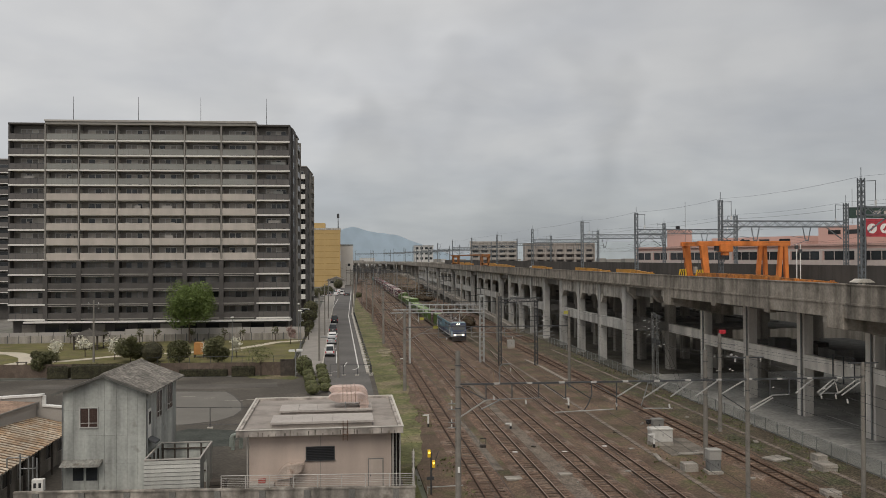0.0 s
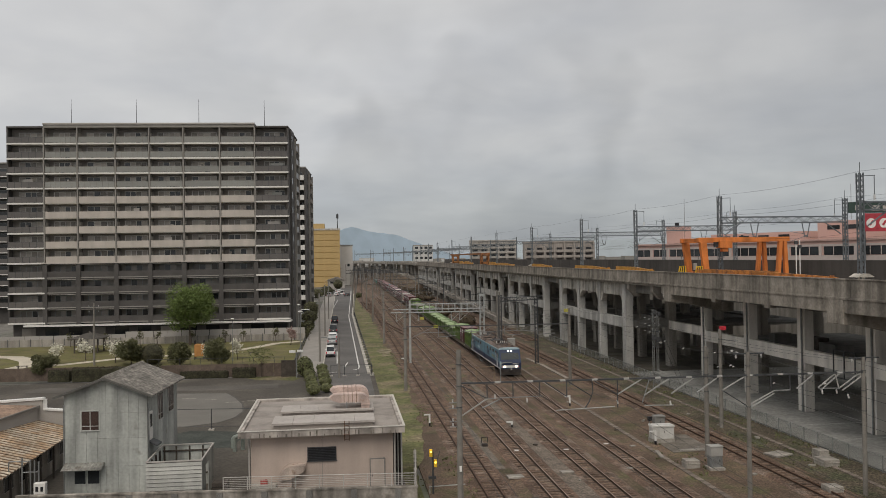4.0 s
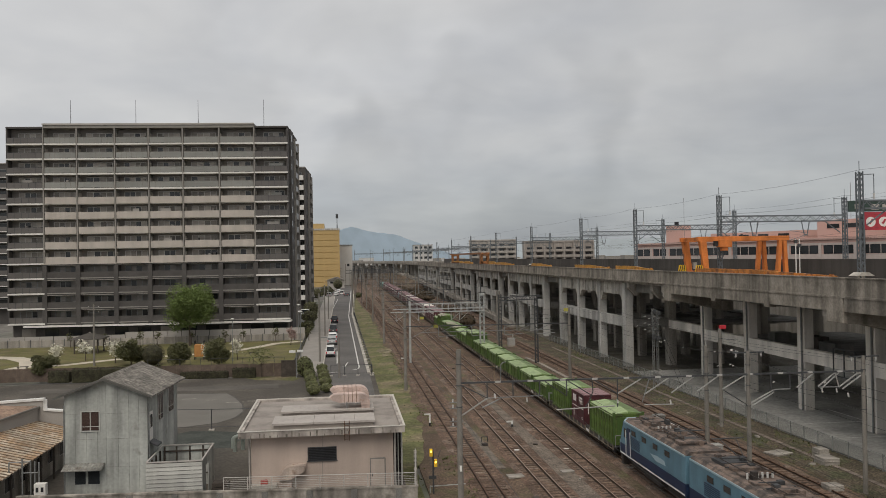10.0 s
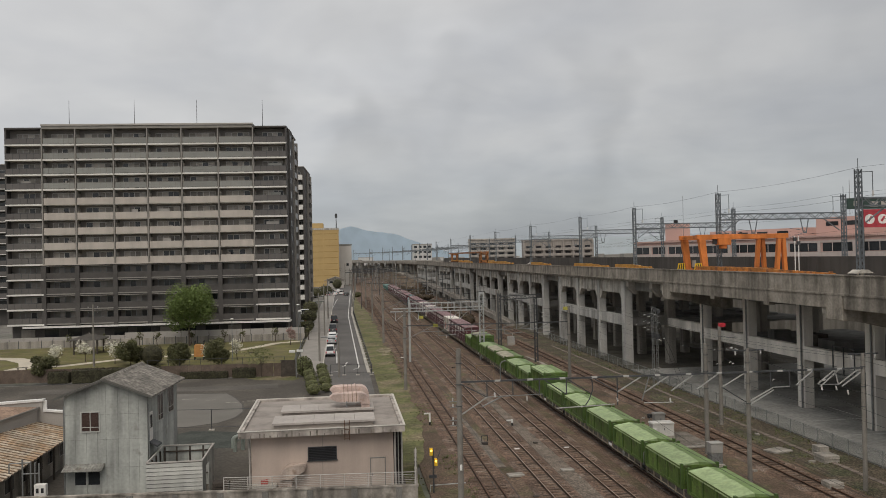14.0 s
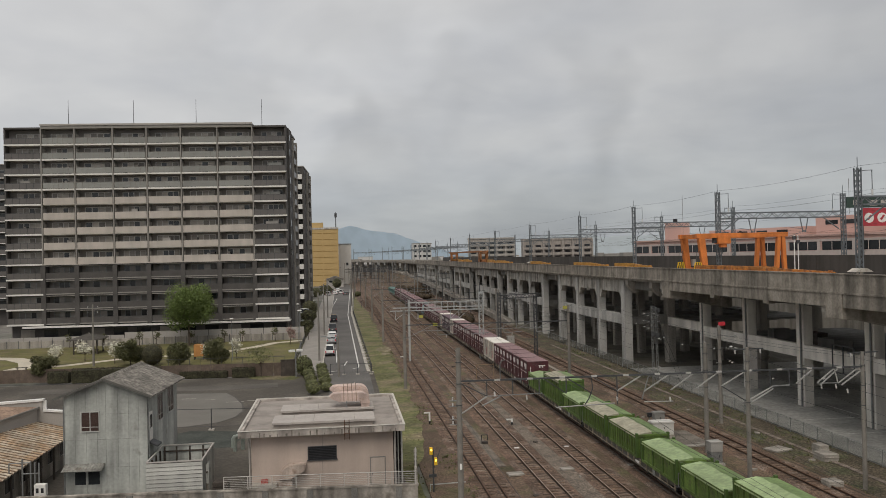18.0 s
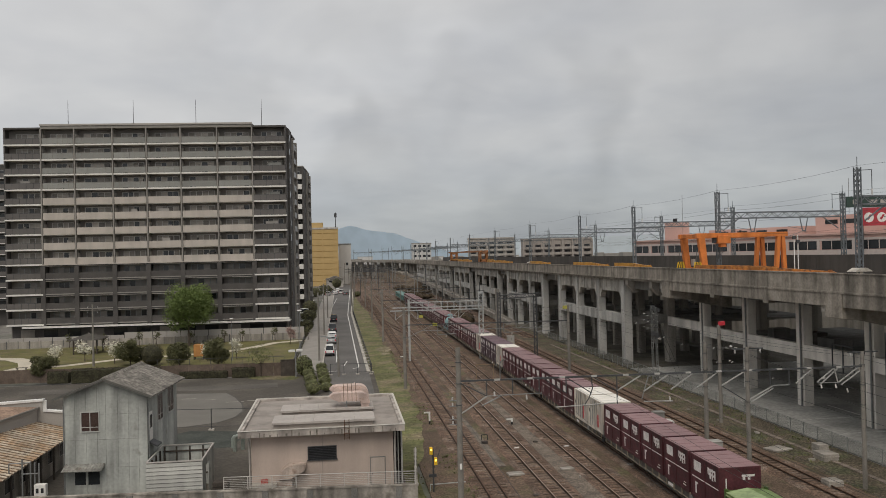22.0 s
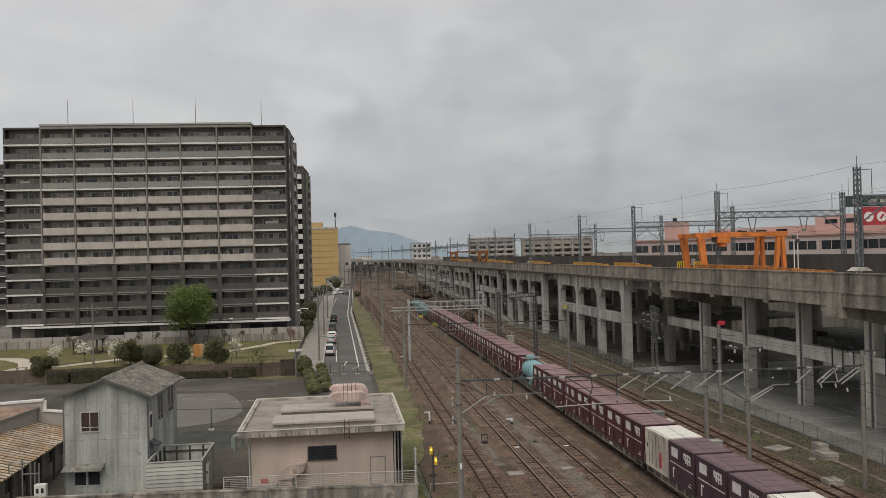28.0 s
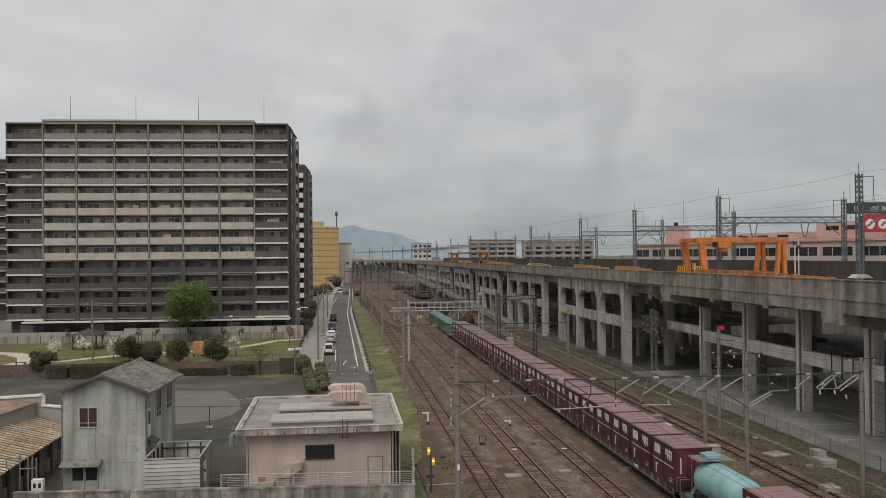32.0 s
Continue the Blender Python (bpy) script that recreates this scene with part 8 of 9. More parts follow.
# ---- poles and street lamps ----
def utility_pole(x, y, h, label, arms=2, lamp=False):
    t = thing("utility_pole", label, "utility pole", pose(x, y, 0), "utility poles")
    part("pole", Geo().rod((0, 0, -0.2), (0, 0, h), 0.17, 10, 0.11), POLE, t)
    for k in range(arms):
        z = h - 0.5 - k * 0.8
        c = part("crossarm", Geo().bar((-0.8, 0, z), (0.8, 0, z), 0.08, 0.08), STEEL_DARK, t)
        for dx in (-0.7, 0.0, 0.7):
            part("insulator", Geo().rod((dx, 0, z), (dx, 0, z + 0.2), 0.05, 6), PORCELAIN, c)
    if lamp:
        part("lamp_arm", Geo().rod((0, 0, h - 0.6), (-1.6, -0.2, h - 0.1), 0.05, 6), STEEL, t)
        part("lamp_head", Geo().cbox(-1.9, -0.2, h - 0.15, 0.8, 0.3, 0.14), STEEL, t, bevel=0.03)
    return t


utility_pole(-37.4, 130, 9.4, "thin grey utility pole in the park")
utility_pole(-3.45, 126, 10.4, "grey utility pole on the footway", 2)
utility_pole(-3.5, 168, 10.4, "grey utility pole on the footway", 2)
utility_pole(-3.5, 215, 10.4, "grey utility pole on the footway", 2)
utility_pole(-0.5, 109.0, 5.4, "dark street-lamp pole with a curved arm at the road end", 0, True)
utility_pole(3.4, 262, 9.0, "grey utility pole beside the road", 1)
for x, y, h in ((-5.6, 112.2, 8.6), (-17.0, 131, 6.5), (-8.2, 158, 7)):
    t = thing("park_lamp", "slim pale park lamp post", "lamp post", pose(x, y, 0), "park lamps")
    part("post", Geo().rod((0, 0, 0), (0, 0, h), 0.07, 8, 0.05), STEEL, t)
    part("lamp_head", Geo().ball((0, 0, h), 0.3, 0.3, 0.12, 10, 6), WHITE, t)
t = thing("floodlight_post", "post with white floodlights beside the shrubs", "floodlight", pose(-6.1, 110, 0))
part("post", Geo().rod((0, 0, 0), (0, 0, 3.4), 0.08, 8), STEEL, t)
part("lamp_head", Geo().box(-0.9, -0.2, 3.3, -0.1, 0.2, 3.6), WHITE, t, bevel=0.04)
part("lamp_head", Geo().box(0.1, -0.2, 3.35, 0.9, 0.2, 3.65), WHITE, t, bevel=0.04)

# ---- cars ----
def car(x, y, kind, paint, label, rz=0):
    t = thing("car", label, "car", pose(x, y, -0.06, 0, 0, rz), "parked cars")
    L, W = (3.4, 1.48) if kind == "kei" else (4.2, 1.68)
    h = {"kei": 1.8, "van": 1.85, "sedan": 1.45}[kind]
    hb = 0.92
    nose = 0.55 if kind != "sedan" else 1.15
    tail = 0.1 if kind != "sedan" else 0.75
    # y runs from the tail (near the eye) to the bonnet
    part("body", Geo().extrude([(-L / 2, 0.32), (L / 2, 0.32), (L / 2, 0.75), (L / 2 - nose, hb), (-L / 2 + 0.05, hb)], "x", -W / 2, W / 2), paint, t, bevel=0.09)
    a, b, c, d = -L / 2 + tail, -L / 2 + tail + 0.18 + (0.35 if kind == "sedan" else 0), L / 2 - nose - 0.55, L / 2 - nose + 0.05
    cab = Geo()
    xs0, xs1 = W / 2 - 0.02, W / 2 - 0.16
    cab.add([(-xs0, a, hb - 0.02), (xs0, a, hb - 0.02), (xs0, d, hb - 0.02), (-xs0, d, hb - 0.02), (-xs1, b, h), (xs1, b, h), (xs1, c, h), (-xs1, c, h)],
            [(0, 1, 2, 3), (4, 5, 6, 7), (0, 1, 5, 4), (1, 2, 6, 5), (2, 3, 7, 6), (3, 0, 4, 7)])
    part("cabin", cab, paint, t, bevel=0.06)
    win = Geo().add([(-xs0 + 0.12, a + 0.0, hb + 0.08), (xs0 - 0.12, a + 0.0, hb + 0.08), (xs1 - 0.06, b - 0.05, h - 0.12), (-xs1 + 0.06, b - 0.05, h - 0.12), (-xs0 + 0.12, a + 0.1, hb + 0.08), (xs0 - 0.12, a + 0.1, hb + 0.08), (xs1 - 0.06, b + 0.05, h - 0.12), (-xs1 + 0.06, b + 0.05, h - 0.12)],
                    [(0, 1, 2, 3), (7, 6, 5, 4), (0, 1, 5, 4), (1, 2, 6, 5), (2, 3, 7, 6), (3, 0, 4, 7)])
    part("rear_window", win, PANE, t)
    for s in (-1, 1):
        sw = Geo().add([(s * (xs0 - 0.0), a + 0.3, hb + 0.08), (s * (xs0 - 0.0), d - 0.35, hb + 0.08), (s * (xs1 + 0.03), c - 0.1, h - 0.12), (s * (xs1 + 0.03), b + 0.2, h - 0.12), (s * (xs0 - 0.1), a + 0.3, hb + 0.08), (s * (xs0 - 0.1), d - 0.35, hb + 0.08), (s * (xs1 - 0.07), c - 0.1, h - 0.12), (s * (xs1 - 0.07), b + 0.2, h - 0.12)],
                       [(0, 1, 2, 3), (7, 6, 5, 4), (0, 1, 5, 4), (1, 2, 6, 5), (2, 3, 7, 6), (3, 0, 4, 7)])
        part("side_window", sw, PANE, t)
        part("tail_light", Geo().box(s * (W / 2 - 0.2), -L / 2 - 0.02, 0.6, s * (W / 2 - 0.04), -L / 2 + 0.05, 0.92), RED, t)
        part("mirror", Geo().cbox(s * (W / 2 + 0.09), d - 0.45, hb + 0.05, 0.16, 0.08, 0.14), paint, t)
        for yy in (-L / 2 + 0.62, L / 2 - 0.65):
            w = part("wheel", Geo().rod((s * (W / 2 - 0.19), yy, 0.29), (s * (W / 2 + 0.005), yy, 0.29), 0.29, 16), TYRE, t)
            part("rim", Geo().rod((s * (W / 2), yy, 0.29), (s * (W / 2 + 0.012), yy, 0.29), 0.18, 12), STEEL, w)
    part("bumper", Geo().box(-W / 2 + 0.05, -L / 2 - 0.07, 0.34, W / 2 - 0.05, -L / 2 + 0.02, 0.56), paint if kind != "kei" else STEEL_DARK, t, bevel=0.03)
    part("plate", Geo().box(-0.17, -L / 2 - 0.085, 0.58, 0.17, -L / 2 - 0.02, 0.74), LETTER, t, "pale plate bar")
    return t


CAR_WHITE = mat("white_car_paint", (0.7, 0.7, 0.69), 0.25, var=0.03, bump=0)
CAR_SILVER = mat("silver_car_paint", (0.36, 0.37, 0.37), 0.3, 0.4, var=0.05, bump=0)
CAR_BLACK = mat("black_car_paint", (0.018, 0.018, 0.02), 0.2, var=0.05, bump=0)
CAR_GREY = mat("dark_grey_car_paint", (0.075, 0.078, 0.08), 0.3, 0.2, var=0.05, bump=0)
car(-1.95, 133.5, "kei", CAR_WHITE, "white boxy small van parked at the kerb")
car(-1.9, 152.5, "sedan", CAR_SILVER, "silver hatchback parked at the kerb")
car(-1.85, 160.5, "sedan", CAR_WHITE, "white hatchback parked at the kerb")
car(-1.9, 176, "van", CAR_GREY, "dark grey minivan parked at the kerb")
car(-1.85, 203, "van", CAR_BLACK, "black minivan parked at the kerb")
rng = random.Random(9)
for k, (x, y) in enumerate(((-5.2, 345), (-2.4, 352), (0.2, 360), (2.2, 346), (-4.2, 372), (-1.2, 385), (-3, 362))):
    car(x, y, rng.choice(("sedan", "van")), rng.choice((CAR_WHITE, CAR_WHITE, CAR_SILVER, CAR_GREY)), "car parked at the far end of the road", rng.uniform(-20, 20))
for k in range(7):
    car(-10.8 - (k % 2) * 3, 200 + k * 7.5, rng.choice(("sedan", "van")), rng.choice((CAR_WHITE, CAR_SILVER, CAR_BLACK)), "car parked behind the apartment block", 90)
car(-47.5, 112.5, "van", CAR_WHITE, "white van at the edge of the yard", 80)
# ---- the freight train: everything is built at its own origin and then keyed along the fourth track ----
TRAIN_X, TRAIN_V, TRAIN_Y0 = 21.65, 11.67, 151.6
CONSIST = []                      # (thing, metres behind the locomotive's nose, height)

BLUE = mat("loco_sky_blue", (0.112, 0.215, 0.275), 0.45, var=0.14, scale=0.7, streak=0.15)
NAVY = mat("loco_navy", (0.018, 0.032, 0.075), 0.45, var=0.12, scale=0.7, streak=0.1)
LOCO_ROOF = mat("loco_dusty_roof", (0.19, 0.142, 0.116), 0.85, var=0.25, scale=1.2, tint=(0.075, 0.062, 0.055), tint_at=0.5)
ICE = mat("loco_pale_blue", (0.36, 0.47, 0.52), 0.5, var=0.08, scale=1.0)
LAMP = glow("headlamp_lens", (1.0, 0.86, 0.62), 4.5)
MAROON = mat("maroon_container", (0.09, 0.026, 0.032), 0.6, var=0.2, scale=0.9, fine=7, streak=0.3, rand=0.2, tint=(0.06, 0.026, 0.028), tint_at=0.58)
# roof colours: dust plus the sky's glancing reflection, painted in as a paler tone
MAROON_TOP = mat("dusty_sky_sheen_maroon_roof", (0.245, 0.15, 0.153), 0.55, var=0.12, scale=0.9, rand=0.12)
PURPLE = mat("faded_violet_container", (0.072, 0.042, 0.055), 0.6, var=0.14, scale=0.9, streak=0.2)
PURPLE_TOP = mat("dusty_sky_sheen_violet_roof", (0.165, 0.112, 0.128), 0.8, var=0.12, scale=0.9)
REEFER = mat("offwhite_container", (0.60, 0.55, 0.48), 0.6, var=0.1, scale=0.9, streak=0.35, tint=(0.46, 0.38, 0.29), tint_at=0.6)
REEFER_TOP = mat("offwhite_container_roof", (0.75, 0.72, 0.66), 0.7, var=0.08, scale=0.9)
GREEN = mat("green_container", (0.10, 0.16, 0.034), 0.6, var=0.2, scale=0.9, fine=7, streak=0.35, rand=0.16, tint=(0.075, 0.09, 0.035), tint_at=0.58)
GREEN_DARK = mat("dark_green_post", (0.06, 0.105, 0.025), 0.6, var=0.16, scale=0.9)
TARP = mat("pale_green_tarpaulin", (0.28, 0.36, 0.18), 0.6, var=0.18, scale=0.6, fine=4, rand=0.14, streak=0.12)
# deeper copy of the tarpaulin green: shade of the averted slope painted in
TARP_SHADED = mat("shaded_slope_tarpaulin", (0.155, 0.225, 0.085), 0.6, var=0.2, scale=0.6, fine=4, rand=0.14, streak=0.12)
TARP_DUSTY = mat("dusty_grey_green_tarpaulin", (0.34, 0.32, 0.24), 0.8, var=0.18, scale=0.6, fine=4)
TEAL = mat("teal_container", (0.10, 0.21, 0.19), 0.55, var=0.14, scale=0.9, streak=0.2, rand=0.1)
TANK = mat("turquoise_tank", (0.245, 0.43, 0.455), 0.45, var=0.1, scale=0.8, streak=0.15)


def wheelset(parent, y, r=0.43):
    for s in (-1, 1):
        g = Geo().rod((s * 0.47, y, r), (s * 0.60, y, r), r, 18)
        w = part("wheel", g, STEEL_DARK, parent)
        part("hub", Geo().rod((s * 0.60, y, r), (s * 0.74, y, r), 0.14, 10), UNDER, w)


def bogie(parent, y, half=1.05, r=0.43):
    g = Geo()
    for s in (-1, 1):
        g.extrude([(y - half - 0.35, 0.42), (y - half + 0.1, 0.3), (y - 0.35, 0.28), (y + 0.35, 0.28), (y + half - 0.1, 0.3), (y + half + 0.35, 0.42), (y + half + 0.3, 0.62), (y + 0.5, 0.68), (y - 0.5, 0.68), (y - half - 0.3, 0.62)], "x", s * 0.78, s * 0.93)
        for k in (-0.22, 0, 0.22):
            g.rod((s * 0.86, y + k, 0.3), (s * 0.86, y + k, 0.7), 0.075, 8)
    g.cbox(0, y, 0.45, 1.7, 0.4, 0.25)
    b = part("bogie", g, UNDER, parent)
    for k in (-half, half):
        wheelset(b, y + k, r)
    return b


def locomotive():
    t = thing("locomotive", "blue twin-unit electric freight locomotive with lit headlamps", "locomotive")
    for unit in (0, 1):
        y0, y1 = (0.0, 11.6) if unit == 0 else (12.12, 23.75)
        sgn = 1 if unit == 0 else -1
        nose = y0 if unit == 0 else y1
        # lower and upper body side, with a raked nose
        def prof(dz0, dz1, half, inset):
            g = Geo()
            tip0, tip1 = nose + sgn * rake(dz0), nose + sgn * rake(dz1)
            end = y1 if unit == 0 else y0
            a = [(-half, tip0), (half, tip0), (half, end), (-half, end)]
            b = [(-half + inset, tip1), (half - inset, tip1), (half - inset, end), (-half + inset, end)]
            g.add([(x, y, dz0) for x, y in a] + [(x, y, dz1) for x, y in b],
                  [(0, 1, 2, 3), (4, 5, 6, 7), (0, 1, 5, 4), (1, 2, 6, 5), (2, 3, 7, 6), (3, 0, 4, 7)])
            return g
        rake = lambda z: 0.0 if z <= 1.75 else (z - 1.75) * 0.42
        part("lower_body", prof(0.95, 1.75, 1.42, 0.0), NAVY, t, "navy lower body side", bevel=0.05)
        part("upper_body", prof(1.75, 3.45, 1.42, 0.04), BLUE, t, "sky-blue upper body side", bevel=0.05)
        part("roof", Geo().extrude([(-1.36, 3.45), (1.36, 3.45), (1.1, 3.68), (-1.1, 3.68)], "y", nose + sgn * 1.0, y1 if unit == 0 else y0), LOCO_ROOF, t, "dusty brown-grey roof")
        part("cab_roof", Geo().extrude([(-1.38, 3.4), (1.38, 3.4), (1.12, 3.66), (-1.12, 3.66)], "y", nose + sgn * 0.72, nose + sgn * 1.9), ICE, t, "pale blue cab roof")
        # pale cantrail and waist stripe
        for s in (-1, 1):
            part("cantrail", Geo().box(s * 1.375, y0 + (1.0 if unit == 0 else 0.05), 3.36, s * 1.41, y1 - (0.05 if unit == 0 else 1.0), 3.47), ICE, t, "pale blue cantrail")
            part("waist_stripe", Geo().box(s * 1.418, y0 + 0.1, 1.02, s * 1.43, y1 - 0.1, 1.12), WHITE, t, "white stripe")
            side = Geo()
            for k in range(4):
                yy = y0 + 2.4 + k * 2.0
                side.box(s * 1.40, yy, 2.75, s * 1.432, yy + 0.75, 3.1)
            part("side_window", side, PANE, t, "dark side windows")
            gr = Geo()
            for k in range(7):
                gr.box(s * 1.40, y0 + 7.6 + 0.0, 1.9 + k * 0.11, s * 1.428, y0 + 9.6, 1.95 + k * 0.11)
            part("grille", gr, NAVY, t, "ventilation grille")
            yd = nose + sgn * 1.55
            d = part("cab_door", Geo().box(s * 1.40, yd, 1.15, s * 1.431, yd + sgn * 0.62, 3.1), NAVY, t, "navy cab door")
            part("handrail", Geo().rod((s * 1.47, yd - sgn * 0.12, 1.1), (s * 1.47, yd - sgn * 0.12, 2.9), 0.025).rod((s * 1.47, yd + sgn * 0.75, 1.1), (s * 1.47, yd + sgn * 0.75, 2.9), 0.025), WHITE, d, "pale handrail")
            part("cab_side_window", Geo().box(s * 1.398, nose + sgn * 0.95, 2.3, s * 1.43, nose + sgn * 1.4, 2.95), PANE, t)
            # badge drawn as plain shapes
            part("badge", Geo().extrude([(y0 + 3.0, 2.1), (y0 + 4.6, 2.02), (y0 + 5.6, 2.3), (y0 + 4.4, 2.4), (y0 + 3.2, 2.36)], "x", s * 1.42, s * 1.434), ICE if unit else mat("dull_gold_badge", (0.28, 0.27, 0.13), 0.6, var=0.3, scale=3, tint=(0.1, 0.2, 0.26), tint_at=0.5), t, "plain badge shape")
        # nose: navy mask, windscreen, lamps, number bar
        f = lambda z: nose + sgn * rake(z) - sgn * 0.012
        mask = Geo().add([(-1.40, f(1.75), 1.75), (1.40, f(1.75), 1.75), (1.38, f(3.4), 3.4), (-1.38, f(3.4), 3.4)] +
                         [(-1.40, f(1.75) + sgn * 0.05, 1.75), (1.40, f(1.75) + sgn * 0.05, 1.75), (1.38, f(3.4) + sgn * 0.05, 3.4), (-1.38, f(3.4) + sgn * 0.05, 3.4)],
                         [(0, 1, 2, 3), (4, 5, 6, 7), (0, 1, 5, 4), (2, 3, 7, 6), (1, 2, 6, 5), (0, 3, 7, 4)])
        part("nose_mask", mask, NAVY, t, "navy cab front")
        ws = Geo().add([(x, f(z) - sgn * o, z) for o in (0.014, -0.02) for x, z in ((-1.18, 2.18), (1.18, 2.18), (1.14, 3.0), (-1.14, 3.0))],
                       [(0, 1, 2, 3), (4, 5, 6, 7), (0, 1, 5, 4), (1, 2, 6, 5), (2, 3, 7, 6), (3, 0, 4, 7)])
        w = part("windscreen", ws, mat("windscreen_glass", (0.06, 0.066, 0.066), 0.1, var=0.0, bump=0, spec=0.7), t, "wide dark windscreen")
        wp = Geo()
        for s in (-0.5, 0.35):
            wp.rod((s, f(2.2) - sgn * 0.03, 2.2), (s + 0.35, f(2.75) - sgn * 0.03, 2.75), 0.012, 5)
        part("wiper", wp, BLACK, w)
        part("corner_flash", Geo().box(-1.425, nose + sgn * 0.02, 1.15, -1.2, nose - sgn * 0.008, 1.95), ICE, t, "pale blue corner flash")
        # glow of the headlamps painted as a white band across the nose
        part("lamp_bezel", Geo().box(-1.12, nose - sgn * 0.02, 1.13, 1.12, nose - sgn * 0.004, 1.42), WHITE, t, "white band that paints the glow round the lamps")
        for s in (-1, 1):
            part("tail_lamp", Geo().rod((s * 1.04, nose - sgn * 0.03, 1.28), (s * 1.04, nose, 1.28), 0.07, 10), RED, t)
            if unit == 0:
                part("headlamp", Geo().rod((s * 0.78, nose - sgn * 0.05, 1.28), (s * 0.78, nose, 1.28), 0.13, 14), LAMP, t, "lit headlamp")
                part("headlamp", Geo().rod((s * 0.2, f(3.2) - sgn * 0.06, 3.2), (s * 0.2, f(3.2) + sgn * 0.05, 3.2), 0.11, 12), LAMP, t, "lit upper headlamp")
            else:
                part("headlamp", Geo().rod((s * 0.78, nose - sgn * 0.05, 1.28), (s * 0.78, nose, 1.28), 0.11, 12), PORCELAIN, t, "unlit headlamp")
        nb = Geo()
        for k, wd in enumerate((0.09, 0.09, 0.08, 0.08, 0.08, 0.04, 0.08)):
            nb.box(0.28 + k * 0.115, nose - sgn * 0.012, 1.56, 0.28 + k * 0.115 + wd, nose + sgn * 0.01, 1.68)
        part("number_bar", nb, LETTER, t, "pale number bars")
        part("snow_plough", Geo().extrude([(-1.3, 0.18), (1.3, 0.18), (1.36, 0.95), (-1.36, 0.95)], "y", nose + sgn * 0.02, nose + sgn * 0.4), UNDER, t, "dark pilot plate")
        part("coupler", Geo().cbox(0, nose - sgn * 0.25, 0.72, 0.3, 0.6, 0.3), UNDER, t)
        # roof equipment
        rr = random.Random(7 + unit)
        for k in range(6):
            yy = y0 + 2.0 + k * 1.5
            part("roof_box", Geo().cbox(rr.uniform(-0.4, 0.4), yy, 3.66, rr.uniform(0.8, 1.7), rr.uniform(0.7, 1.3), rr.uniform(0.12, 0.3)), LOCO_ROOF, t, "roof equipment box", bevel=0.03)
        for k in range(9):
            yy = y0 + 1.6 + k * 1.05
            part("roof_conduit", Geo().bar((rr.uniform(-1.0, -0.2), yy, 3.8), (rr.uniform(0.2, 1.0), yy + rr.uniform(-0.3, 0.5), 3.85), 0.07, 0.07).cbox(rr.uniform(-0.9, 0.9), yy, 3.66, 0.3, 0.35, rr.uniform(0.2, 0.45)), rr.choice((UNDER, STEEL_DARK, LOCO_ROOF)), t, "roof conduit and gear")
        part("bus_bar", Geo().rod((0.62, y0 + 1.6, 4.02), (0.62, y1 - 1.6, 4.02), 0.03, 6).rod((-0.62, y0 + 2.2, 3.98), (-0.62, y1 - 2.4, 3.98), 0.025, 6), UNDER, t, "dark high-voltage bus bars")
        ins = Geo()
        for k in range(6):
            ins.rod((-0.7 + 0.28 * k, y0 + 5.9, 3.7), (-0.7 + 0.28 * k, y0 + 5.9, 4.0), 0.06, 8)
        part("insulator", ins, PORCELAIN, t)
        pg = Geo()
        yb = y0 + 9.3 if unit == 0 else y0 + 2.4
        for s in (-0.55, 0.55):
            pg.rod((s, yb, 3.95), (0.2 * s, yb - 1.5 * sgn, 4.3), 0.03, 6).rod((0.2 * s, yb - 1.5 * sgn, 4.3), (s * 0.9, yb + 0.2, 5.0 if unit == 0 else 4.35), 0.025, 6)
        pg.bar((-0.95, yb + 0.2, 5.02 if unit == 0 else 4.37), (0.95, yb + 0.2, 5.02 if unit == 0 else 4.37), 0.1, 0.05)
        pg.cbox(0, yb, 3.66, 1.5, 1.4, 0.2)
        part("pantograph", pg, STEEL_DARK, t, "raised pantograph" if unit == 0 else "folded pantograph")
        ub = Geo().cbox(0, (y0 + y1) / 2, 0.35, 2.4, 3.0, 0.62)
        part("underfloor_box", ub, UNDER, t)
        for yy in (y0 + 2.4, y1 - 2.4):
            bogie(t, yy, 1.2, 0.55)
    part("gangway_bellows", Geo().box(-1.0, 11.58, 1.0, 1.0, 12.14, 3.3), BLACK, t, "black bellows between the units")
    return t


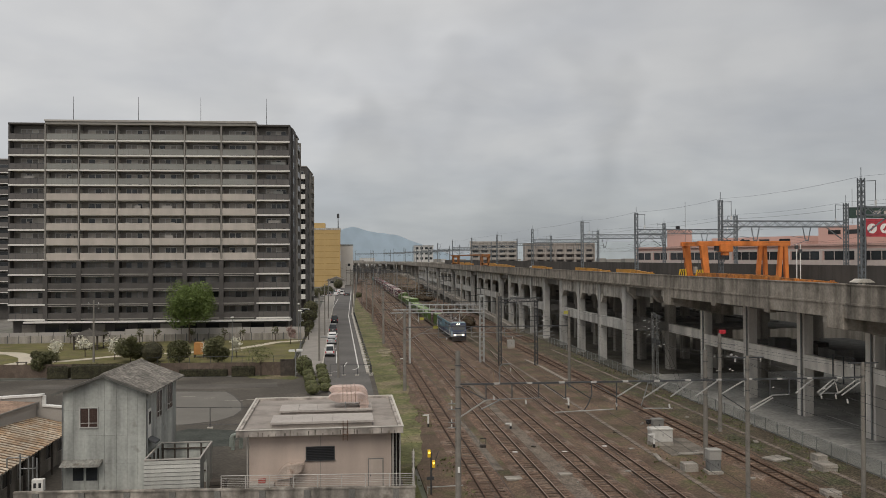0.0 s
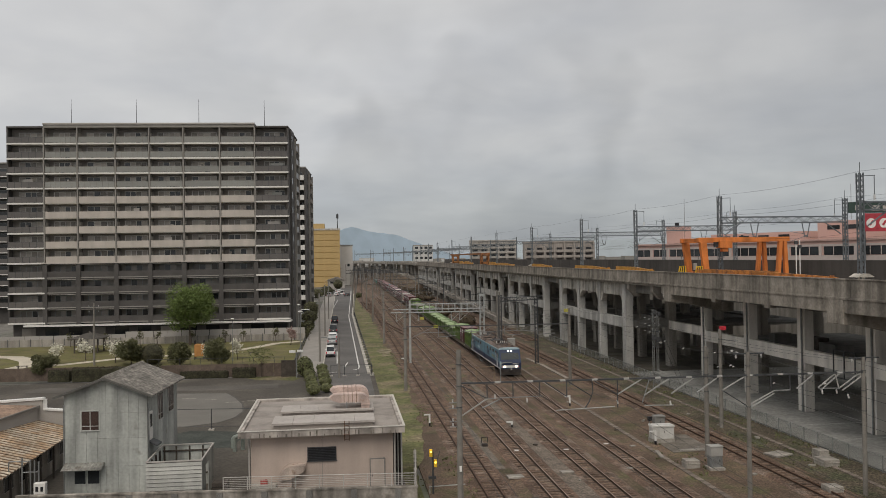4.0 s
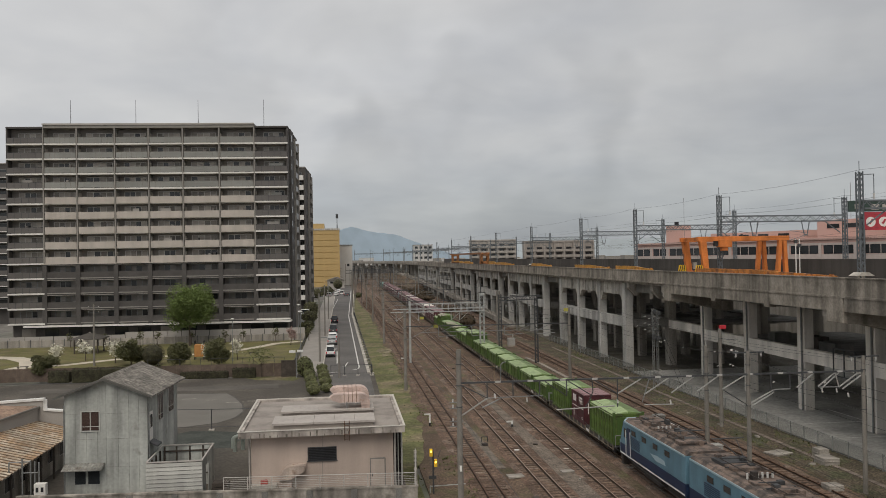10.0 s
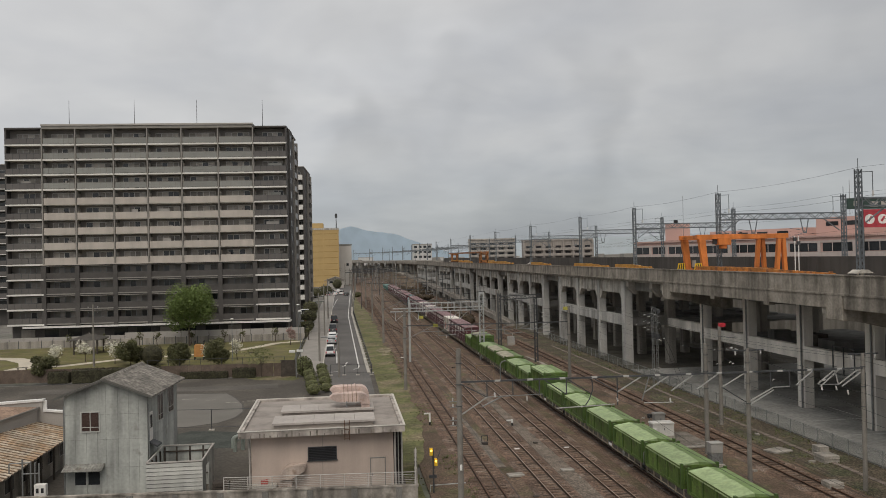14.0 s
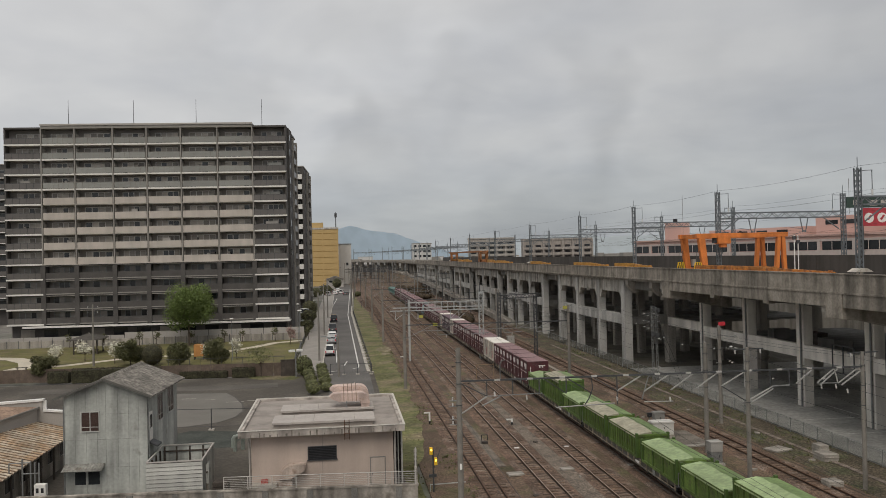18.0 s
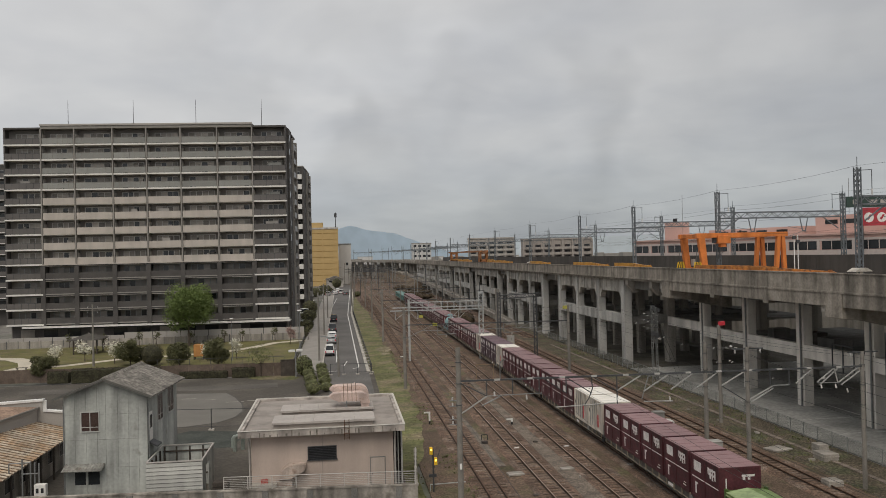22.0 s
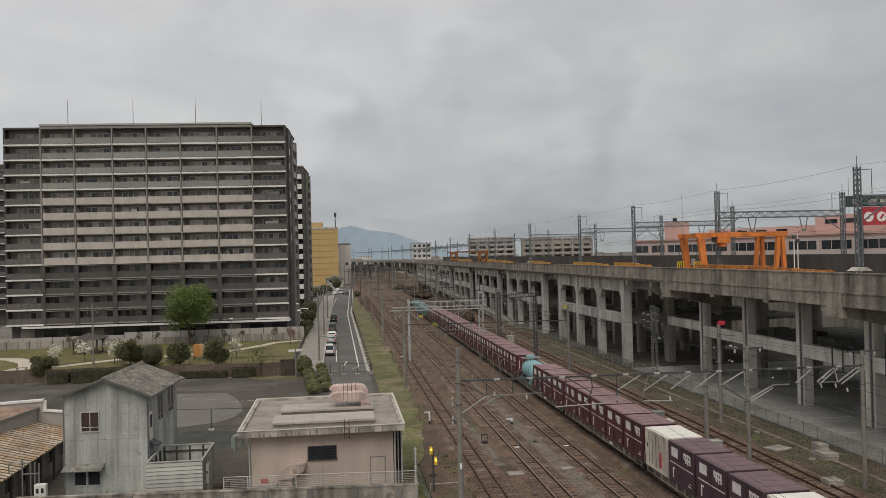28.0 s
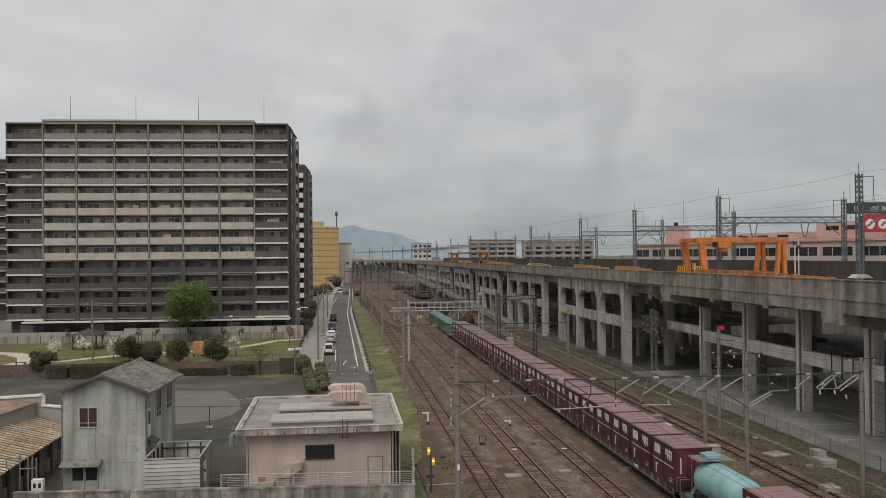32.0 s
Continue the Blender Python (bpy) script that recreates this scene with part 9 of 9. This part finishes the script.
def wagon():
    t = thing("container_wagon", "dark flat container wagon on two bogies", "wagon", group="container wagons")
    g = Geo()
    for s in (-1, 1):
        g.extrude([(-9.7, 0.78), (-7.6, 0.74), (-5.0, 0.52), (5.0, 0.52), (7.6, 0.74), (9.7, 0.78), (9.7, 1.0), (-9.7, 1.0)], "x", s * 1.05, s * 1.15)
    for k in range(9):
        g.cbox(0, -9.2 + k * 2.3, 0.78, 2.3, 0.16, 0.2)
    g.cbox(0, 0, 0.66, 0.5, 19.4, 0.3)
    part("frame", g, mat("wagon_frame_grey", (0.085, 0.078, 0.068), 0.8, var=0.25, scale=1.2) if "wagon_frame_grey" not in bpy.data.materials else bpy.data.materials["wagon_frame_grey"], t)
    part("deck", Geo().box(-1.16, -9.85, 0.98, 1.16, 9.85, 1.03), UNDER, t)
    for s in (-1, 1):
        part("walkway", Geo().box(-1.2, s * 9.8, 0.86, 1.2, s * 10.02, 0.92), STEEL_DARK, t)
        part("handrail", Geo().rod((-1.1, s * 9.95, 0.9), (-1.1, s * 9.95, 1.75), 0.03).rod((-1.1, s * 9.95, 1.75), (-0.5, s * 9.95, 1.75), 0.03).rod((1.1, s * 9.95, 0.9), (1.1, s * 9.95, 1.75), 0.03), STEEL, t)
        part("coupler", Geo().cbox(0, s * 10.1, 0.72, 0.28, 0.5, 0.26), UNDER, t)
        bogie(t, s * 7.1, 0.95)
    for s in (-1, 1):
        br = Geo().box(s * 1.15, -9.6, 0.62, s * 1.2, 9.6, 0.67)
        for k in range(17):
            br.box(s * 1.15, -9.6 + k * 1.2 - 0.04, 0.58, s * 1.22, -9.6 + k * 1.2 + 0.04, 1.08)
        part("sill_rail", br, mat("rusty_stake", (0.23, 0.195, 0.145), 0.85, var=0.3) if "rusty_stake" not in bpy.data.materials else bpy.data.materials["rusty_stake"], t, "rusty sill bar with short uprights")
    part("brake_wheel", Geo().rod((-1.2, -6.2, 0.8), (-1.24, -6.2, 0.8), 0.22, 12), STEEL, t)
    part("data_plate", Geo().box(-1.165, -3.4, 0.6, -1.152, -2.6, 0.86), LETTER, t, "pale data plate")
    part("air_tank", Geo().rod((-0.7, -2, 0.5), (-0.7, 1.2, 0.5), 0.22, 12).rod((0.6, 2.4, 0.5), (0.6, 4.0, 0.5), 0.2, 12), UNDER, t)
    return t


def box_container(body_mat, top_mat, label, reefer=False):
    """Twelve-foot box: L 3.72, W 2.45, H 2.5."""
    L, W, H = 3.72, 2.45, 2.5
    t = thing("shipping_container", label, "container", group="containers on the train")
    g = Geo().box(-W / 2 + 0.03, -L / 2 + 0.03, 0.1, W / 2 - 0.03, L / 2 - 0.03, H - 0.06)
    part("body", g, body_mat, t)
    fr = Geo()
    for sx in (-1, 1):
        for sy in (-1, 1):
            fr.box(sx * (W / 2 - 0.13), sy * (L / 2 - 0.13), 0, sx * W / 2, sy * L / 2, H)
        fr.box(sx * (W / 2 - 0.1), -L / 2 + 0.1, 0, sx * (W / 2 - 0.004), L / 2 - 0.1, 0.16).box(sx * (W / 2 - 0.1), -L / 2 + 0.1, H - 0.14, sx * (W / 2 - 0.004), L / 2 - 0.1, H)
    for sy in (-1, 1):
        fr.box(-W / 2 + 0.1, sy * (L / 2 - 0.1), 0, W / 2 - 0.1, sy * (L / 2 - 0.004), 0.16).box(-W / 2 + 0.1, sy * (L / 2 - 0.1), H - 0.14, W / 2 - 0.1, sy * (L / 2 - 0.004), H)
    part("corner_frame", fr, body_mat, t, bevel=0.012)
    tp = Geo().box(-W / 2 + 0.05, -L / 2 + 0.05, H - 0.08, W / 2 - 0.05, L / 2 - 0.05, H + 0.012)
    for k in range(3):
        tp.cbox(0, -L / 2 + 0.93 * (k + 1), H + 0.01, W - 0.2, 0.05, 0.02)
    part("roof", tp, top_mat, t, "dusty flat roof with sky sheen in its colour")
    for sx in (-1, 1):
        x = sx * (W / 2 - 0.03)
        dr = Geo()
        for y in ((-0.55, 0.0, 0.62, 1.2) if reefer else (0.0,)):
            dr.rod((x + sx * 0.02, y, 0.25), (x + sx * 0.02, y, H - 0.2), 0.022, 6)
        dr.box(x, -0.02, 0.18, x + sx * 0.012, 0.02, H - 0.15)
        part("side_door", dr, body_mat if not reefer else STEEL, t, "door seam and locking bars")
        if reefer:
            part("logo_shape", Geo().extrude([(1.5, 1.2), (1.62, 1.38), (1.5, 1.56), (1.38, 1.38)], "x", x, x + sx * 0.014), BLACK, t, "small dark diamond shape")
            part("red_mark", Geo().box(x, -0.9, 0.35, x + sx * 0.012, -0.62, 1.35).box(x, -0.5, 0.5, x + sx * 0.01, -0.42, 1.2), RED, t, "upright red bar mark")
        else:
            part("sign_panel", Geo().box(x, 0.5, 1.62, x + sx * 0.014, 1.45, 2.2), LETTER, t, "white sign panel")
            lg = Geo()
            lg.box(x, -1.35, 1.62, x + sx * 0.014, -1.2, 2.16).box(x, -1.05, 1.56, x + sx * 0.014, -0.9, 2.2).box(x, -0.78, 1.62, x + sx * 0.014, -0.62, 2.16)
            lg.box(x, -1.35, 2.05, x + sx * 0.0155, -0.4, 2.17).box(x, -0.5, 1.85, x + sx * 0.014, -0.38, 2.2).box(x, -1.3, 1.8, x + sx * 0.0155, -0.5, 1.9)
            part("logo_shape", lg, LETTER, t, "white block lettering shape")
            part("stripe", Geo().box(x, -1.7, 1.2, x + sx * 0.012, 1.7, 1.26), LETTER, t, "thin white stripe")
            sm = Geo().box(x, 1.15, 0.3, x + sx * 0.012, 1.3, 0.95).box(x, 0.95, 0.86, x + sx * 0.012, 1.15, 0.95).box(x, -1.4, 0.3, x + sx * 0.012, -0.95, 0.36).box(x, -1.4, 0.48, x + sx * 0.012, -1.1, 0.52)
            tagged(part("small_lettering", sm, LETTER, t, "small white marks"), kind="stuff")
    for sy in (-1, 1):
        y = sy * (L / 2 - 0.03)
        if reefer:
            part("end_bar", Geo().rod((0.3, y + sy * 0.03, 0.2), (0.3, y + sy * 0.03, 2.3), 0.022, 6).rod((-0.3, y + sy * 0.03, 0.2), (-0.3, y + sy * 0.03, 2.3), 0.022, 6), STEEL, t)
        else:
            part("logo_shape", Geo().box(0.1, y, 1.95, 0.85, y + sy * 0.014, 2.07).box(0.15, y, 1.78, 0.3, y + sy * 0.014, 2.0).box(0.45, y, 1.78, 0.6, y + sy * 0.014, 2.0), LETTER, t, "white block lettering shape")
            part("small_lettering", Geo().box(-0.85, y, 0.9, -0.78, y + sy * 0.012, 1.9), LETTER, t, "narrow column of white marks")
    return t


def tarp_container(height, ribs, tarp_mat, label, body=None):
    """Twenty-foot open-top box under a ridged tarpaulin."""
    L, W, H = 6.06, 2.45, height
    body = body or GREEN
    t = thing("open_top_container", label, "container", group="containers on the train")
    part("body", Geo().box(-W / 2 + 0.06, -L / 2 + 0.06, 0.12, W / 2 - 0.06, L / 2 - 0.06, H - 0.03), body, t)
    fr = Geo()
    for sx in (-1, 1):
        fr.box(sx * (W / 2 - 0.12), -L / 2 + 0.12, 0.0, sx * W / 2, L / 2 - 0.12, 0.18).box(sx * (W / 2 - 0.12), -L / 2 + 0.12, H - 0.12, sx * W / 2, L / 2 - 0.12, H)
    for sy in (-1, 1):
        fr.box(-W / 2, sy * (L / 2 - 0.12), 0, W / 2, sy * L / 2, 0.18).box(-W / 2 + 0.12, sy * (L / 2 - 0.12), H - 0.1, W / 2 - 0.12, sy * L / 2, H + 0.06)
    part("frame_rail", fr, body, t)
    for sx in (-1, 1):
        rib = Geo().box(sx * (W / 2 - 0.07), -0.05, 0.16, sx * W / 2, 0.05, H - 0.1).mesh("side_rib", body if ribs > 5 else GREEN_DARK if body is GREEN else body)
        for k in range(ribs):
            part("side_rib", rib, None, t, at=(0, -L / 2 + 0.45 + (L - 0.9) * k / (ribs - 1), 0))
        for sy in (-1, 1):
            part("corner_post", Geo().box(sx * (W / 2 - 0.16), sy * (L / 2 - 0.2), 0.0, sx * (W / 2 + 0.01), sy * (L / 2 + 0.01), H + 0.16), GREEN_DARK if body is GREEN else body, t, "dark corner post", bevel=0.015)
    # tarpaulin in two slopes with a slightly sagging ridge
    tg, n = Geo(), 8
    for s in (-1, 1):
        vs = []
        for k in range(n + 1):
            y = -L / 2 + 0.2 + (L - 0.4) * k / n
            sag = 0.035 * math.sin(k * 2.4 + height) - (0.1 if k in (0, n) else 0)
            vs += [(0.12 * s * 0, y, H + 0.27 + sag), (s * (W / 2 - 0.02), y, H + 0.02), (s * (W / 2 + 0.015), y, H - 0.16), (0, y, H - 0.02)]
        fs = []
        for k in range(n):
            a, b = 4 * k, 4 * k + 4
            fs += [(a, b, b + 1, a + 1), (a + 1, b + 1, b + 2, a + 2), (a + 3, a, b, b + 3)]
        fs += [(0, 1, 3), (4 * n, 4 * n + 3, 4 * n + 1)]
        tg.add(vs, fs)
        if s < 0:
            tp, tg = part("tarpaulin", tg, tarp_mat, t, "pale tarpaulin cover drawn up to the ridge"), Geo()
    part("tarpaulin", tg, TARP_SHADED if body is GREEN else tarp_mat, t, "tarpaulin on the other slope, shade put into its green")
    rp = Geo()
    for k in range(4):
        y = -L / 2 + 0.9 + k * (L - 1.8) / 3
        for s in (-1, 1):
            rp.rod((s * (W / 2 + 0.02), y, H - 0.1), (s * (W / 2 + 0.02), y + 0.1, H - 0.42), 0.012, 4)
    tagged(part("tie_rope", rp, BLACK, tp), kind="stuff")
    for sy in (-1, 1):
        part("end_gate", Geo().box(-0.95, sy * (L / 2 - 0.06), 0.3, -0.05, sy * (L / 2 + 0.012), H - 0.25).box(0.05, sy * (L / 2 - 0.06), 0.3, 0.95, sy * (L / 2 + 0.012), H - 0.25), GREEN_DARK if body is GREEN else body, t, "end gate panels")
    return t


def tank_container():
    t = thing("tank_container", "turquoise cylindrical tank container in an open frame", "container", group="containers on the train")
    part("shell", Geo().rod((0, -2.2, 1.28), (0, 2.0, 1.28), 1.05, 32), TANK, t, smooth=False)
    part("dished_end", Geo().ball((0, -2.2, 1.28), 1.05, 0.5, 1.05, 24, 12).ball((0, 2.0, 1.28), 1.05, 0.5, 1.05, 24, 12), TANK, t, "rounded tank ends", smooth=True)
    fr = Geo()
    for sx in (-1, 1):
        fr.box(sx * 1.1, -3.0, 0, sx * 1.22, 3.0, 0.2)
        for y in (-2.3, 2.3):
            fr.bar((sx * 1.16, y, 0.15), (sx * 0.75, y * 0.92, 1.0), 0.4, 0.12)
    for y in (-2.9, 2.9):
        fr.box(-1.2, y - 0.08, 0.02, 1.2, y + 0.08, 0.2)
    part("saddle_frame", fr, mat("grimy_turquoise", (0.115, 0.185, 0.19), 0.8, var=0.25, tint=(0.09, 0.085, 0.08), tint_at=0.55), t, "grimy turquoise saddle frame")
    part("walkway", Geo().cbox(0, 2.0, 2.44, 2.2, 1.5, 0.05), STEEL, t, "grey top walkway")
    mh = part("manhole", Geo().cbox(0.0, 2.0, 2.49, 0.9, 0.9, 0.24), TANK, t, "top hatch box", bevel=0.04)
    part("hatch_lid", Geo().rod((0, 2.0, 2.72), (0, 2.0, 2.79), 0.32, 14), TANK, mh)
    part("ladder", Geo().rod((-0.75, 2.98, 0.2), (-0.75, 2.98, 2.5), 0.025).rod((-0.4, 2.98, 0.2), (-0.4, 2.98, 2.5), 0.025), STEEL, t)
    part("band", Geo().rod((0, -1.2, 1.28), (0, -1.12, 1.28), 1.062, 32).rod((0, 0.9, 1.28), (0, 0.98, 1.28), 1.062, 32), TANK, t, "thin steel bands")
    return t


def motions():
    """Keys of all that moves: the freight train at steady speed."""
    for ob, behind, z in CONSIST:
        walk(ob, [(t, pose(TRAIN_X, TRAIN_Y0 + behind - TRAIN_V * t, z)) for t in (0, 8, 16, 24, 32)])


CONSIST.append((locomotive(), 0.0, 0.0))
flat = wagon()
KINDS = {
    "M": (box_container(MAROON, MAROON_TOP, "maroon steel box container with white markings"), 3.72),
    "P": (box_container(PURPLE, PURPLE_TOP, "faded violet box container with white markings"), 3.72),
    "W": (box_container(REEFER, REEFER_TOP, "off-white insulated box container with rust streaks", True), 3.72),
    "g": (tarp_container(1.38, 4, TARP, "low green open-top container under a pale green tarpaulin"), 6.06),
    "G": (tarp_container(2.3, 9, TARP, "tall ribbed green open-top container under a pale tarpaulin"), 6.06),
    "R": (tarp_container(2.3, 9, TARP_DUSTY, "tall ribbed green open-top container under a dusty tarpaulin"), 6.06),
    "r": (tarp_container(1.55, 11, TARP_DUSTY, "ribbed green open-top container under a dusty tarpaulin"), 6.06),
    "T": (tank_container(), 6.06),
    "t": (tarp_container(1.5, 9, TEAL, "teal ribbed open-top container", TEAL), 6.06),
}
LOADS = ["GMG", "ggg", "ggg", "gGg", "grr", "gRg", "MMMMM", "WWMMM", "MMMMM", "WPPPW", "MMMMM", "MMMT", "MMMMM", "MMMMM", "MMMMM", "MMMMM", "MMMMM", "ttt", "ttt"]
used = set()
for i, load in enumerate(LOADS):
    front = 25.7 + 20.4 * i
    w = flat if i == 0 else copy_thing(flat, pose(0, 0, 0))
    CONSIST.append((w, front + 9.95, 0.0))
    spans = [KINDS[c][1] for c in load]
    gap = (19.85 - sum(spans)) / max(1, len(load) - 1)
    starts = {"GMG": (0.0, 7.75, 12.2), "MMMT": (0.0, 4.03, 8.06, 13.0)}.get(load) or [sum(spans[:k]) + gap * k for k in range(len(load))]
    for c, L, start in zip(load, spans, starts):
        y = front + start
        ob = KINDS[c][0]
        if c in used:
            ob = copy_thing(ob, pose(0, 0, 0))
        used.add(c)
        CONSIST.append((ob, y + L / 2, 1.03))

motions()
